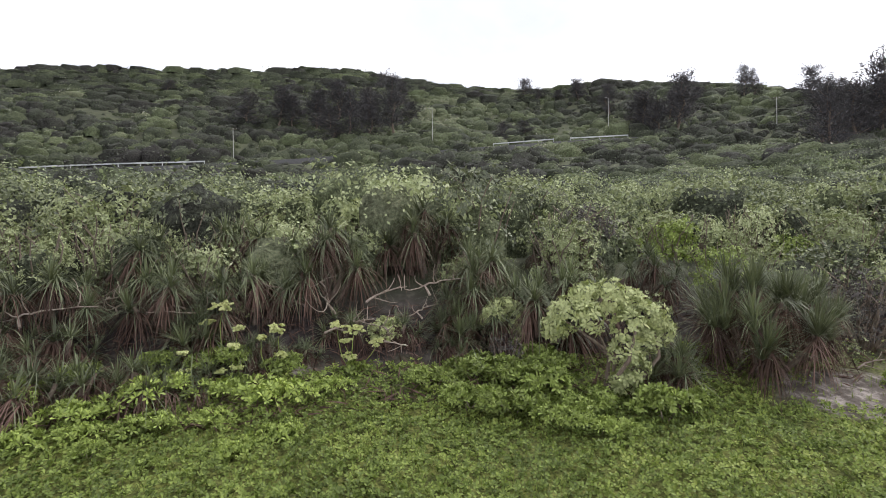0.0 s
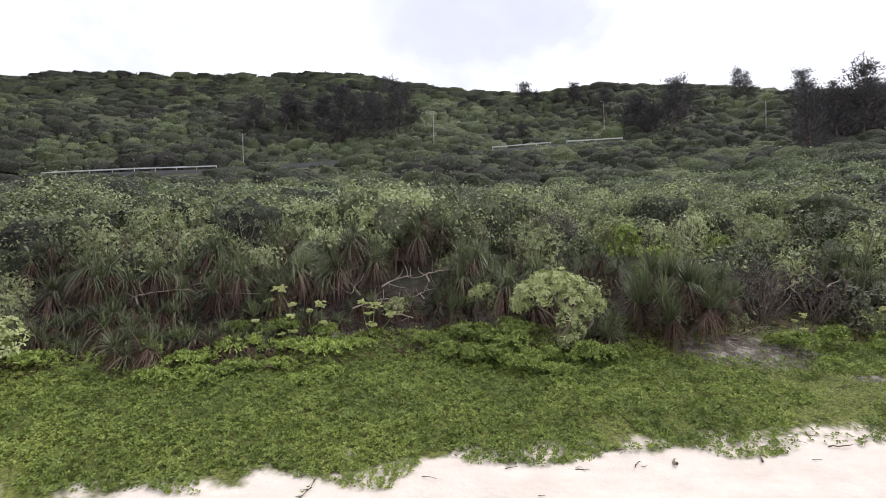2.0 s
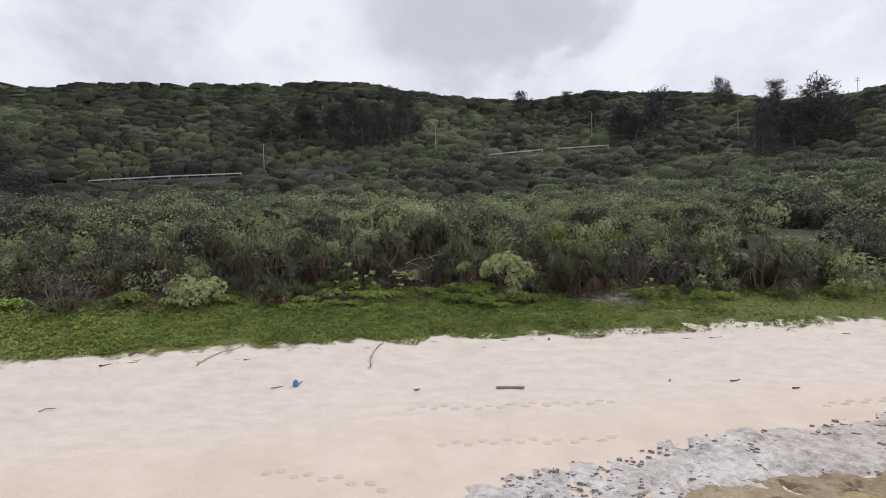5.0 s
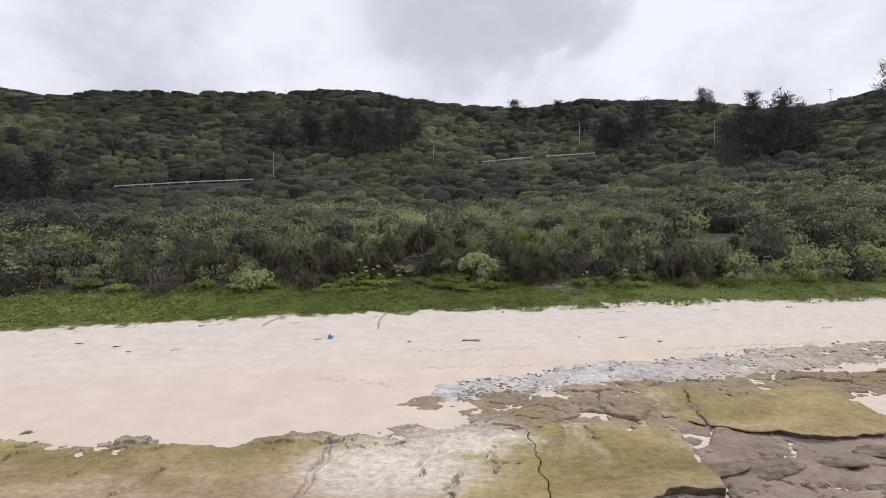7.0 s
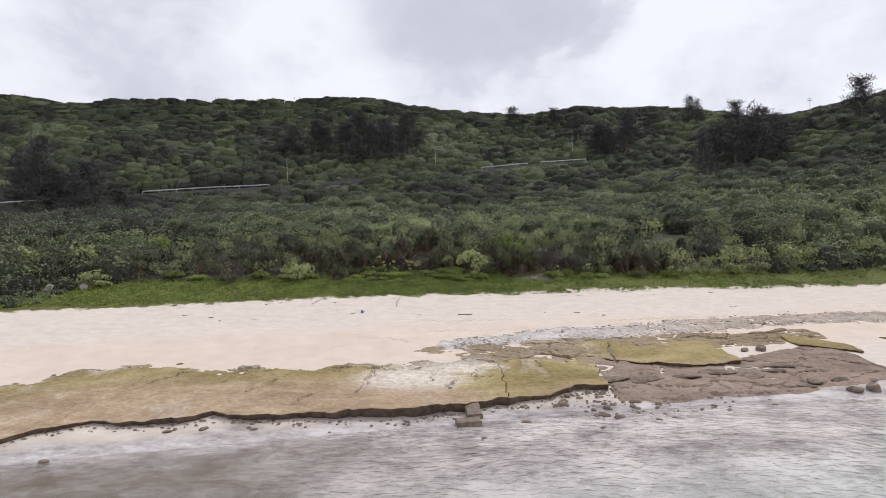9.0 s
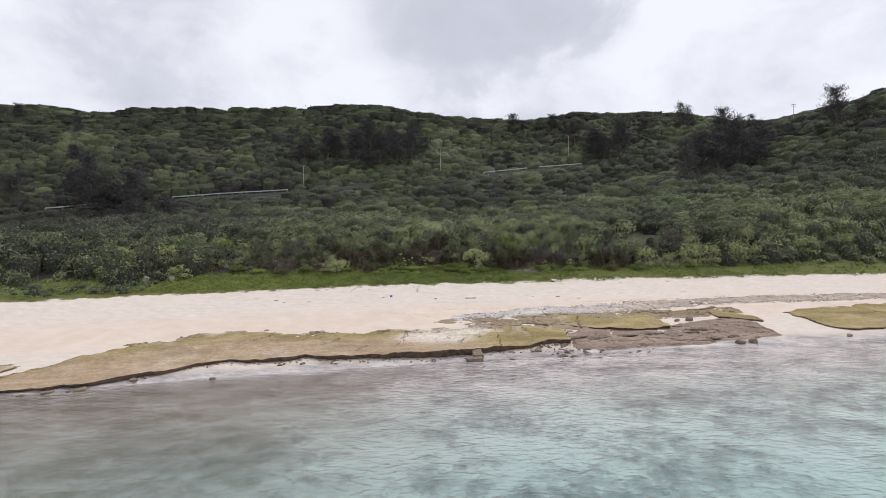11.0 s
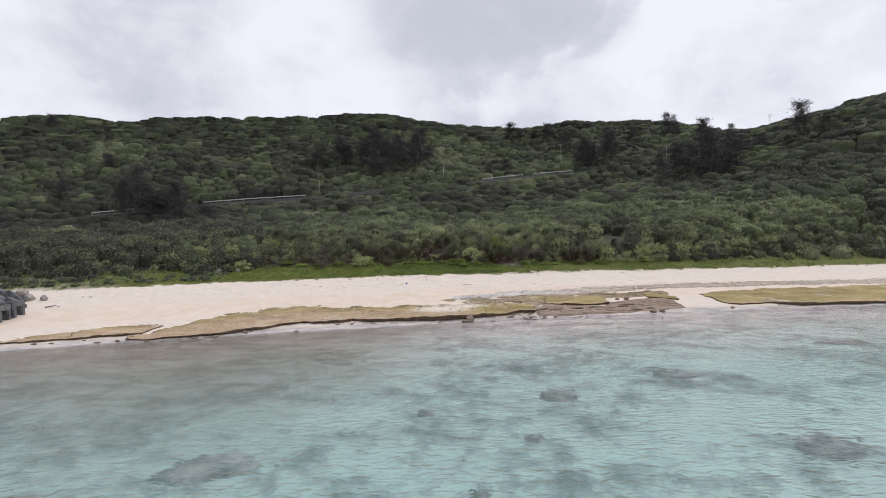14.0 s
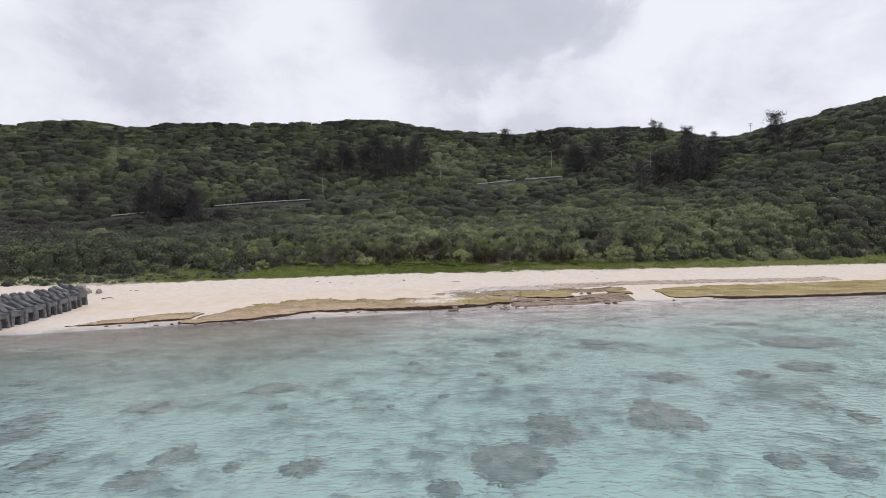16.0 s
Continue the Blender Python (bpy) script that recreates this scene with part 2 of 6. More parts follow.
def rock_material(name, algae=1.0, grey=0.0, pink=0.0, tone=1.0):
    """Beachrock: brown bare stone, olive film towards the upper edge, grey pitted ledges, sand washed over it."""
    m = Nodes(name)
    n1 = m.noise(0.28, 5.0, 0.6, m.pos(0.55, 1.0, 1.0), 0.4)
    n2 = m.noise(3.0, 7.0, 0.72)
    n3 = m.noise(0.9, 6.0, 0.65, m.pos(0.6, 1.0, 1.0), 0.4)
    n4 = m.noise(11.0, 5.0, 0.75, m.pos(0.45, 1.0, 1.0))
    stone = m.ramp(m.mix(0.5, n2, n3), (0.34, (0.26, 0.180, 0.114)), (0.5, (0.41, 0.300, 0.196)), (0.64, (0.54, 0.420, 0.295)))
    if pink:
        stone = m.mix(pink, stone, m.ramp(n3, (0.35, (0.27, 0.195, 0.158)), (0.65, (0.40, 0.305, 0.25))))
    if grey:
        stone = m.mix(m.span(m.node("ShaderNodeSeparateXYZ", Vector=m.pos()).outputs["X"], 8.0, 24.0, grey, grey * 0.5), stone, m.ramp(m.mix(0.5, n2, m.noise(1.1, 6.0, 0.7)), (0.36, (0.26, 0.232, 0.215)), (0.45, (0.47, 0.435, 0.415)), (0.56, (0.68, 0.64, 0.62))))
    col = stone
    if algae:
        across = m.math("MULTIPLY_ADD", m.math("SUBTRACT", n3, 0.5), 0.55, m.attr("across"))
        east = m.node("ShaderNodeSeparateXYZ", Vector=m.pos()).outputs["X"]
        reach = m.span(east, -2.0, 5.0, 0.0, 0.62)
        grown = m.span(m.math("SUBTRACT", across, reach), 0.60, 0.14)
        green = m.ramp(m.mix(0.5, n2, n1), (0.36, (0.205, 0.152, 0.066)), (0.5, (0.315, 0.246, 0.108)), (0.62, (0.41, 0.33, 0.17)))
        col = m.mix(m.math("MULTIPLY", grown, algae), col, green)
        ledge = m.math("MULTIPLY", m.span(across, 0.17, 0.02), m.span(east, 3.0, -4.0))
        col = m.mix(m.math("MULTIPLY", ledge, 0.75 * algae), col, m.ramp(n2, (0.36, (0.20, 0.165, 0.13)), (0.6, (0.48, 0.42, 0.365))))
    # sand washed over the rock
    centre = m.n.new("ShaderNodeVectorMath")
    centre.operation = "DISTANCE"
    m.put(centre.inputs[0], m.pos(0.6, 0.8, 0.0))
    centre.inputs[1].default_value = (-0.2, -10.0, 0.0)
    washed = m.span(m.math("MULTIPLY_ADD", m.math("SUBTRACT", m.mix(0.5, n1, n3), 0.5), 5.0, centre.outputs["Value"]), 2.9, 1.0)
    second = m.n.new("ShaderNodeVectorMath")
    second.operation = "DISTANCE"
    m.put(second.inputs[0], m.pos(0.6, 0.8, 0.0))
    second.inputs[1].default_value = (1.3, -8.0, 0.0)
    washed = m.math("MAXIMUM", washed, m.span(m.math("MULTIPLY_ADD", m.math("SUBTRACT", m.mix(0.5, n1, n3), 0.5), 5.0, second.outputs["Value"]), 2.1, 0.9))
    bare = m.math("MAXIMUM", m.math("MULTIPLY", washed, 0.95), m.ramp(m.noise(0.22, 5.0, 0.6, m.pos(1.0, 0.55, 1.0), 0.5), (0.58, 0.0), (0.72, 0.7 if algae >= 1 else 0.15)))
    col = m.mix(m.math("MULTIPLY", bare, m.ramp(n2, (0.35, 0.6), (0.6, 1.0))), col, m.ramp(n2, (0.3, (0.64, 0.56, 0.48)), (0.7, (0.80, 0.72, 0.64))))
    col = m.mix(0.55, col, m.ramp(n1, (0.32, 0.74), (0.66, 1.22)), "MULTIPLY")
    col = m.mix(0.55, col, m.ramp(n4, (0.30, 0.62), (0.62, 1.2)), "MULTIPLY")
    if tone != 1.0:
        col = m.mix(1.0, col, (tone, tone, tone), "MULTIPLY")
    pits = m.ramp(m.noise(3.2, 7.0, 0.75, m.pos(0.5, 1.0, 1.0)), (0.31, 0.4), (0.39, 1.0))
    col = m.mix(0.75, col, pits, "MULTIPLY")
    # steps and crack walls darkened by slope: shade put into the rock's colour
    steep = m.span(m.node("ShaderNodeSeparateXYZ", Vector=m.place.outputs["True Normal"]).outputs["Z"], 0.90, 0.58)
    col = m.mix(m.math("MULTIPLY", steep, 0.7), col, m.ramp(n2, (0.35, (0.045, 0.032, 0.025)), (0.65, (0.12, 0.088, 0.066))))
    bump = m.bump(n4, 0.5, 0.03, m.bump(n2, 0.7, 0.07))
    return m.done(col, 0.88, bump, spec=0.2)


def plain_material(name, a, b, scale=6.0, rough=0.8, metal=0.0, stretch=(1.0, 1.0, 1.0), bump=0.3):
    m = Nodes(name)
    n = m.noise(scale, 5.0, 0.65, m.pos(*stretch))
    own = m.node("ShaderNodeObjectInfo").outputs["Random"]
    col = m.mix(0.35, m.ramp(n, (0.3, a), (0.7, b)), m.ramp(own, (0.0, 0.75), (1.0, 1.25)), "MULTIPLY")
    return m.done(col, rough, m.bump(m.noise(scale * 6, 4.0, 0.7), bump, 0.01), metal)


MAT_GROUND = ground_material()
MAT_WATER = water_material()
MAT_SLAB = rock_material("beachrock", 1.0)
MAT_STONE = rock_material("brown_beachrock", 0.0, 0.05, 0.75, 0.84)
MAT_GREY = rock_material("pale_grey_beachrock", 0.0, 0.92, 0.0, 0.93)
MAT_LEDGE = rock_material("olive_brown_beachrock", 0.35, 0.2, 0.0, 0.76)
# high blue floor: distance haze put into the hill's leaf colour
MAT_SCRUB = leaf_material("scrub_leaves", [(0.04, (0.065, 0.055, 0.060)), (0.24, (0.091, 0.093, 0.069)), (0.44, (0.134, 0.152, 0.079)), (0.62, (0.196, 0.214, 0.107)), (0.78, (0.271, 0.265, 0.184)), (0.95, (0.476, 0.443, 0.413))], patch=0.045, red=0.84, blue=0.62, own_part=0.4)
MAT_BENCH = leaf_material("bench_leaves", [(0.04, (0.110, 0.102, 0.102)), (0.24, (0.149, 0.168, 0.112)), (0.44, (0.224, 0.263, 0.141)), (0.62, (0.335, 0.385, 0.180)), (0.78, (0.448, 0.473, 0.300)), (0.95, (0.672, 0.663, 0.599))], patch=0.06, red=0.82, blue=0.46, own_part=0.32)
# kept darker than the leaves: shade in the bushes' gaps put into the colour
MAT_CORE = Nodes("shaded_scrub_inside")
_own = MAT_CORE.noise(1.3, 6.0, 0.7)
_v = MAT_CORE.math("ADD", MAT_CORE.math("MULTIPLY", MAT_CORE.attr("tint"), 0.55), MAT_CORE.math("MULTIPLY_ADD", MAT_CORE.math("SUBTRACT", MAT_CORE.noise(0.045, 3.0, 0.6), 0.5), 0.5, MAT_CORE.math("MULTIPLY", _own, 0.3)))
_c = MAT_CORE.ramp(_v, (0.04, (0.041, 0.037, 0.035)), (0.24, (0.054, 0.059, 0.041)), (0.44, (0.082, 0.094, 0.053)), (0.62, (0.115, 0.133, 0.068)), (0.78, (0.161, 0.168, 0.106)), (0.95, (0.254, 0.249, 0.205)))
# flecks darken the bump's hollows, painted as shade between leaves
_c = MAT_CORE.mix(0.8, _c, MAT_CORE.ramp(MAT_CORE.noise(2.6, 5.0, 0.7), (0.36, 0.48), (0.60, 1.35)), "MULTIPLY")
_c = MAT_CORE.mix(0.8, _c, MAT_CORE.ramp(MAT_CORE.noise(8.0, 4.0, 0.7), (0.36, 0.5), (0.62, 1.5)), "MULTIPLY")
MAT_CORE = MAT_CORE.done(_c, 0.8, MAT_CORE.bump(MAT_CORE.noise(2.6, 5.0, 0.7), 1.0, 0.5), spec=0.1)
MAT_THICKET = leaf_material("thicket_leaves", [(0.08, (0.109, 0.121, 0.076)), (0.33, (0.201, 0.238, 0.120)), (0.56, (0.304, 0.362, 0.176)), (0.78, (0.452, 0.493, 0.276)), (0.95, (0.655, 0.633, 0.489))], patch=0.3, red=0.9, blue=0.46, own_part=0.28)
MAT_BLADE = leaf_material("screw_pine_blades", [(0.08, (0.050, 0.067, 0.034)), (0.4, (0.103, 0.139, 0.064)), (0.65, (0.160, 0.204, 0.102)), (0.92, (0.306, 0.342, 0.212))], rough=0.5, spec=0.4, red=0.88, blue=0.52)
MAT_DEAD = leaf_material("dead_blades", [(0.05, (0.053, 0.032, 0.026)), (0.4, (0.104, 0.065, 0.049)), (0.7, (0.184, 0.118, 0.095)), (0.95, (0.297, 0.212, 0.181))], rough=0.8, spec=0.15, through=0.1)
MAT_TWIG = leaf_material("dead_shrub_leaves", [(0.05, (0.045, 0.038, 0.038)), (0.4, (0.085, 0.074, 0.070)), (0.7, (0.16, 0.15, 0.135)), (0.95, (0.30, 0.30, 0.25))], rough=0.8, spec=0.15, through=0.1, own_part=0.5)
MAT_SILVER = leaf_material("heliotrope_leaves", [(0.08, (0.169, 0.196, 0.082)), (0.4, (0.328, 0.359, 0.155)), (0.7, (0.474, 0.510, 0.233)), (0.95, (0.633, 0.652, 0.349))], rough=0.7, spec=0.2, red=0.88, blue=0.48)
MAT_NAUPAKA = leaf_material("naupaka_leaves", [(0.06, (0.069, 0.121, 0.022)), (0.35, (0.145, 0.231, 0.034)), (0.65, (0.265, 0.376, 0.049)), (0.95, (0.455, 0.535, 0.091))], rough=0.5, spec=0.28, patch=0.6, red=0.80, blue=0.25, own_part=0.5)
MAT_MAT = leaf_material("ground_cover_leaves", [(0.06, (0.074, 0.108, 0.020)), (0.33, (0.155, 0.206, 0.033)), (0.62, (0.235, 0.291, 0.047)), (0.92, (0.380, 0.409, 0.122))], rough=0.55, spec=0.25, patch=0.5, own_part=0.5, red=0.75, blue=0.22)
MAT_NEEDLE = leaf_material("casuarina_needles", [(0.06, (0.056, 0.051, 0.057)), (0.5, (0.086, 0.080, 0.085)), (0.95, (0.145, 0.134, 0.130))], rough=0.8, spec=0.15, through=0.12)
MAT_UMBEL = leaf_material("umbel_flowers", [(0.06, (0.34, 0.38, 0.14)), (0.5, (0.52, 0.54, 0.25)), (0.95, (0.70, 0.68, 0.42))], rough=0.8, spec=0.15)
MAT_BARK = plain_material("grey_bark", (0.10, 0.075, 0.055), (0.24, 0.19, 0.15), 9.0, 0.9, stretch=(1, 1, 0.3))
MAT_ROOT = plain_material("bleached_wood", (0.17, 0.13, 0.10), (0.36, 0.30, 0.25), 14.0, 0.85, stretch=(1, 1, 0.4))
MAT_DARKWOOD = plain_material("wet_driftwood", (0.07, 0.05, 0.035), (0.17, 0.13, 0.095), 10.0, 0.9)
MAT_CONCRETE = plain_material("weathered_concrete", (0.050, 0.052, 0.060), (0.20, 0.20, 0.205), 1.3, 0.9)
MAT_POLE = plain_material("pale_concrete", (0.30, 0.29, 0.27), (0.45, 0.44, 0.41), 3.0, 0.8)
MAT_RAIL = plain_material("white_painted_steel", (0.42, 0.43, 0.43), (0.62, 0.62, 0.61), 2.0, 0.5)
MAT_ASPHALT = plain_material("asphalt", (0.04, 0.04, 0.042), (0.085, 0.083, 0.08), 4.0, 0.9)
MAT_BLUE = plain_material("faded_blue_plastic", (0.05, 0.17, 0.36), (0.10, 0.25, 0.45), 6.0, 0.45)
MAT_LITTER = plain_material("white_plastic", (0.6, 0.6, 0.58), (0.8, 0.8, 0.78), 6.0, 0.5)
MAT_LIP = plain_material("dark_lip_rock", (0.06, 0.042, 0.031), (0.20, 0.145, 0.105), 3.0, 0.7, bump=0.8)
MAT_CORAL = plain_material("coral_rock", (0.09, 0.066, 0.071), (0.55, 0.435, 0.42), 1.1, 0.9, bump=0.9)
MAT_BOULDER = plain_material("pale_coral_limestone", (0.16, 0.145, 0.13), (0.42, 0.38, 0.35), 2.5, 0.9, bump=0.8)
MAT_RUBBLE = plain_material("brown_beach_stone", (0.105, 0.078, 0.06), (0.31, 0.245, 0.19), 3.0, 0.88, bump=0.8)

# ---- lie of the land ----
SHORE_X = (-220, -120, -80, -45, -30, -5, 10, 25, 45, 65, 120, 220)
SHORE_Y = (-54, -48, -42, -32, -26, -19.8, -17, -14.3, -12.7, -11, -6, 4)
BEACH_W = (-600, -120, -70, -40, -20, -8, -3, 0, 4, 8, 13, 18, 21, 25.5, 31, 35)
BEACH_Z = (-9, -2.4, -1.2, -0.85, -0.65, -0.4, -0.2, -0.02, 0.35, 0.72, 1.2, 1.9, 2.4, 3.75, 4.9, 5.9)
HILL_X = (-220, -110, -50, -20, 10, 50, 90, 130, 165, 205)
HILL_W = (33, 38, 46, 68, 93, 113, 138, 168, 198, 223, 245, 262)
HILL_Z = (
    (8, 9.5, 11, 13, 15, 18, 24, 36, 51, 64, 74, 82),
    (8, 9.5, 11, 13, 14.5, 17, 21, 30, 45, 57.5, 69.5, 80.5),
    (8, 9.5, 11, 13, 15.5, 17, 22, 33, 46, 60, 75, 84.5),
    (8.2, 10.2, 11.5, 13.8, 16.5, 19.5, 26, 37, 50, 64, 78, 81),
    (8.2, 10.4, 11.7, 14, 17, 20.5, 27.5, 39, 51, 65, 74, 73),
    (8.2, 10.2, 12.5, 16, 20, 24, 30, 41, 55, 70, 73, 71),
    (8.6, 11, 15, 22, 26, 29, 35, 45, 61, 74, 77, 75),
    (10, 13, 18, 29, 36, 43, 48, 52, 61, 71, 74, 72),
    (12, 17, 24, 38, 48, 55, 59, 60, 61, 64, 66, 64),
    (18, 26, 34, 49, 60, 66, 71, 74, 76, 78, 79, 76),
)
COVER = 2.3  # mean height of the scrub over the soil
# the road's edge on the hillside: x, y, height of the rail's top
ROAD_X = (-150, -112, -82, -69, -53, -2, 14, 31, 48, 70, 95, 130)
ROAD_Y = (84, 95, 108, 113, 118, 132, 136, 140, 143, 146, 148, 150)
ROAD_Z = (19.5, 22.2, 25.8, 27.0, 28.0, 32.8, 34.4, 36.2, 37.4, 39.0, 42.0, 46.0)


def shore_of(x):
    """The line where the sea meets the beach, softened."""
    x = np.asarray(x, float)
    return sum(np.interp(x + d, SHORE_X, SHORE_Y) for d in (-9, -3, 3, 9)) / 4


def smooth_noise(x, y, size, seed):
    """Value noise, smooth, about -1 to 1."""
    rng = np.random.default_rng(seed)
    tab = rng.uniform(-1, 1, (256, 256))
    u, v = np.asarray(x) / size, np.asarray(y) / size
    i, j = np.floor(u).astype(int), np.floor(v).astype(int)
    f, g = u - i, v - j
    f, g = f * f * (3 - 2 * f), g * g * (3 - 2 * g)
    t = lambda a, b: tab[a % 256, b % 256]
    return (t(i, j) * (1 - f) + t(i + 1, j) * f) * (1 - g) + (t(i, j + 1) * (1 - f) + t(i + 1, j + 1) * f) * g


def canopy(x, w):
    """Height of the scrub's top."""
    x, w = np.broadcast_arrays(np.asarray(x, float), np.asarray(w, float))
    rows = np.array(HILL_Z, float)
    total = np.zeros(x.shape)
    for d in (-12, 0, 12):
        xi = np.clip(np.interp(x + d, HILL_X, np.arange(len(HILL_X))), 0, len(HILL_X) - 1.001)
        i = xi.astype(int)
        f = xi - i
        cols = np.array([np.interp(w, HILL_W, row) for row in rows])
        take = np.take_along_axis
        total += take(cols, i[None], 0)[0] * (1 - f) + take(cols, i[None] + 1, 0)[0] * f
    far = np.clip((w - 40) / 60, 0, 1)
    return total / 3 + far * (1.2 * smooth_noise(x, w, 12, 5) + 1.9 * smooth_noise(x, w, 30, 6))


def land(x, y):
    """Height of the ground."""
    x, y = np.broadcast_arrays(np.asarray(x, float), np.asarray(y, float))
    w = y - shore_of(x)
    beach = np.interp(w, BEACH_W, BEACH_Z)
    beach = np.where(w > 0, beach * (1 - 0.0035 * np.clip(x - 10, 0, 40)), beach)
    dry = np.clip((w - 6) / 6, 0, 1)
    beach = beach + dry * (0.05 * smooth_noise(x, y, 1.3, 1) + 0.09 * smooth_noise(x, y, 4.0, 2)) + 0.016 * dry * smooth_noise(x, y, 0.45, 3)
    beach = beach + np.clip(-w / 10, 0, 1) * (0.22 * smooth_noise(x, y, 7, 8) + 0.1 * smooth_noise(x, y, 2.5, 9))
    hill = canopy(x, w) - COVER - np.clip((w - 36) / 10, 0, 1) * 0.6 + np.clip((w - 50) / 15, 0, 1) * 1.7
    past = y - np.interp(x, ROAD_X, ROAD_Y)
    hill = np.where((past > -14) & (past < 10), np.minimum(hill, np.interp(x, ROAD_X, ROAD_Z) - 1.6 + 0.1 * np.minimum(past, 0)), hill)
    k = np.clip((w - 31) / 6, 0, 1)
    k = k * k * (3 - 2 * k)
    return beach * (1 - k) + hill * k


def bare_patch(x, y):
    """Where the creeping leaves leave soil and sand open, 0 to 1."""
    one = np.hypot((x - 10.8) / 2.6, (y - 13.7) / 1.25)
    two = np.hypot((x - 13.6) / 0.7, (y - 11.8) / 0.25)
    three = np.hypot((x + 3.6) / 0.5, (y - 14.1) / 0.4)
    return np.clip(1.5 - np.minimum(np.minimum(one, two), three), 0, 1)


def stretched(stops):
    """Coordinates with the given spacing from stop to stop."""
    out = []
    for (a, _), (b, s) in zip(stops, stops[1:]):
        n = max(1, round((b - a) / s))
        out += [a + (b - a) * k / n for k in range(n)]
    return np.array(out + [stops[-1][0]])


def build_mesh(name, verts, faces, mat=None, smooth=False, **attrs):
    """A mesh from arrays; all faces have the same number of corners, or faces is a list of such arrays. attrs: one number a face or a vertex."""
    groups = faces if isinstance(faces, list) else [faces]
    verts = np.asarray(verts, np.float32)
    me = bpy.data.meshes.new(name)
    corners = np.concatenate([np.asarray(g, np.int32).ravel() for g in groups])
    sizes = np.concatenate([np.full(len(g), np.asarray(g).shape[1], np.int32) for g in groups])
    me.vertices.add(len(verts))
    me.vertices.foreach_set("co", verts.ravel())
    me.loops.add(len(corners))
    me.loops.foreach_set("vertex_index", corners)
    me.polygons.add(len(sizes))
    me.polygons.foreach_set("loop_start", np.concatenate([[0], np.cumsum(sizes)[:-1]]).astype(np.int32))
    if smooth:
        me.polygons.foreach_set("use_smooth", np.ones(len(sizes), bool))
    me.update(calc_edges=True)
    for k, v in attrs.items():
        v = np.asarray(v, np.float32)
        me.attributes.new(k, "FLOAT", "POINT" if len(v) == len(verts) else "FACE").data.foreach_set("value", v)
    if mat:
        me.materials.append(mat)
    return me


def grid_faces(nu, nv):
    i = np.arange(nu * nv).reshape(nu, nv)
    return np.stack([i[:-1, :-1], i[1:, :-1], i[1:, 1:], i[:-1, 1:]], -1).reshape(-1, 4)


gx = stretched([(-900, 0), (-300, 60), (-120, 6), (-50, 3), (-28, 0.9), (32, 0.42), (60, 0.9), (140, 3), (300, 6), (900, 60)])
gy = stretched([(-900, 0), (-200, 70), (-90, 8), (-60, 1.2), (-24, 0.8), (13, 0.38), (34, 0.8), (80, 2.5), (260, 4), (420, 16), (900, 60)])
GX, GY = np.meshgrid(gx, gy, indexing="ij")
GZ = land(GX, GY)
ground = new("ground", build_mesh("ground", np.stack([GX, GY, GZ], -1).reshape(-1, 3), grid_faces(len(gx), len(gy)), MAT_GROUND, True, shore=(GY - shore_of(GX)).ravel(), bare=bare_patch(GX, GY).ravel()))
tagged(ground, "pale coral sand beach rising to shade-darkened soil under scrub", "ground", kind="structure")

wx, wy = stretched([(-900, 0), (-150, 50), (150, 5), (900, 50)]), stretched([(-900, 0), (-150, 50), (40, 5)])
WX, WY = np.meshgrid(wx, wy, indexing="ij")
water = new("water", build_mesh("water", np.stack([WX, WY, 0 * WX], -1).reshape(-1, 3), grid_faces(len(wx), len(wy)), MAT_WATER, True, shore=(WY - shore_of(WX)).ravel()))
water.visible_shadow = False
tagged(water, "clear shallow turquoise sea water with small ripples", "water", kind="structure")

# ---- foliage writers ----
RNG = np.random.default_rng(7)


def unit(v):
    return v / np.maximum(np.linalg.norm(v, axis=-1, keepdims=True), 1e-9)


def leaves(points, normals, length, width, droop=0.0):
    """Pointed leaves: a bent rhombus at each point, facing about along its normal. Returns vertices and faces."""
    n = len(points)
    normals = unit(normals)
    side = unit(np.cross(normals, RNG.normal(size=(n, 3))))
    along = np.cross(side, normals)
    length, width = np.broadcast_to(length, n)[:, None], np.broadcast_to(width, n)[:, None]
    base = points - along * length * 0.5
    tip = points + along * length * 0.5 - normals * length * droop
    a = points + side * width * 0.5 + along * length * 0.08
    b = points - side * width * 0.5 + along * length * 0.08
    v = np.stack([base, a, tip, b], 1).reshape(-1, 3)
    f = np.arange(4 * n).reshape(n, 4)
    return v, f


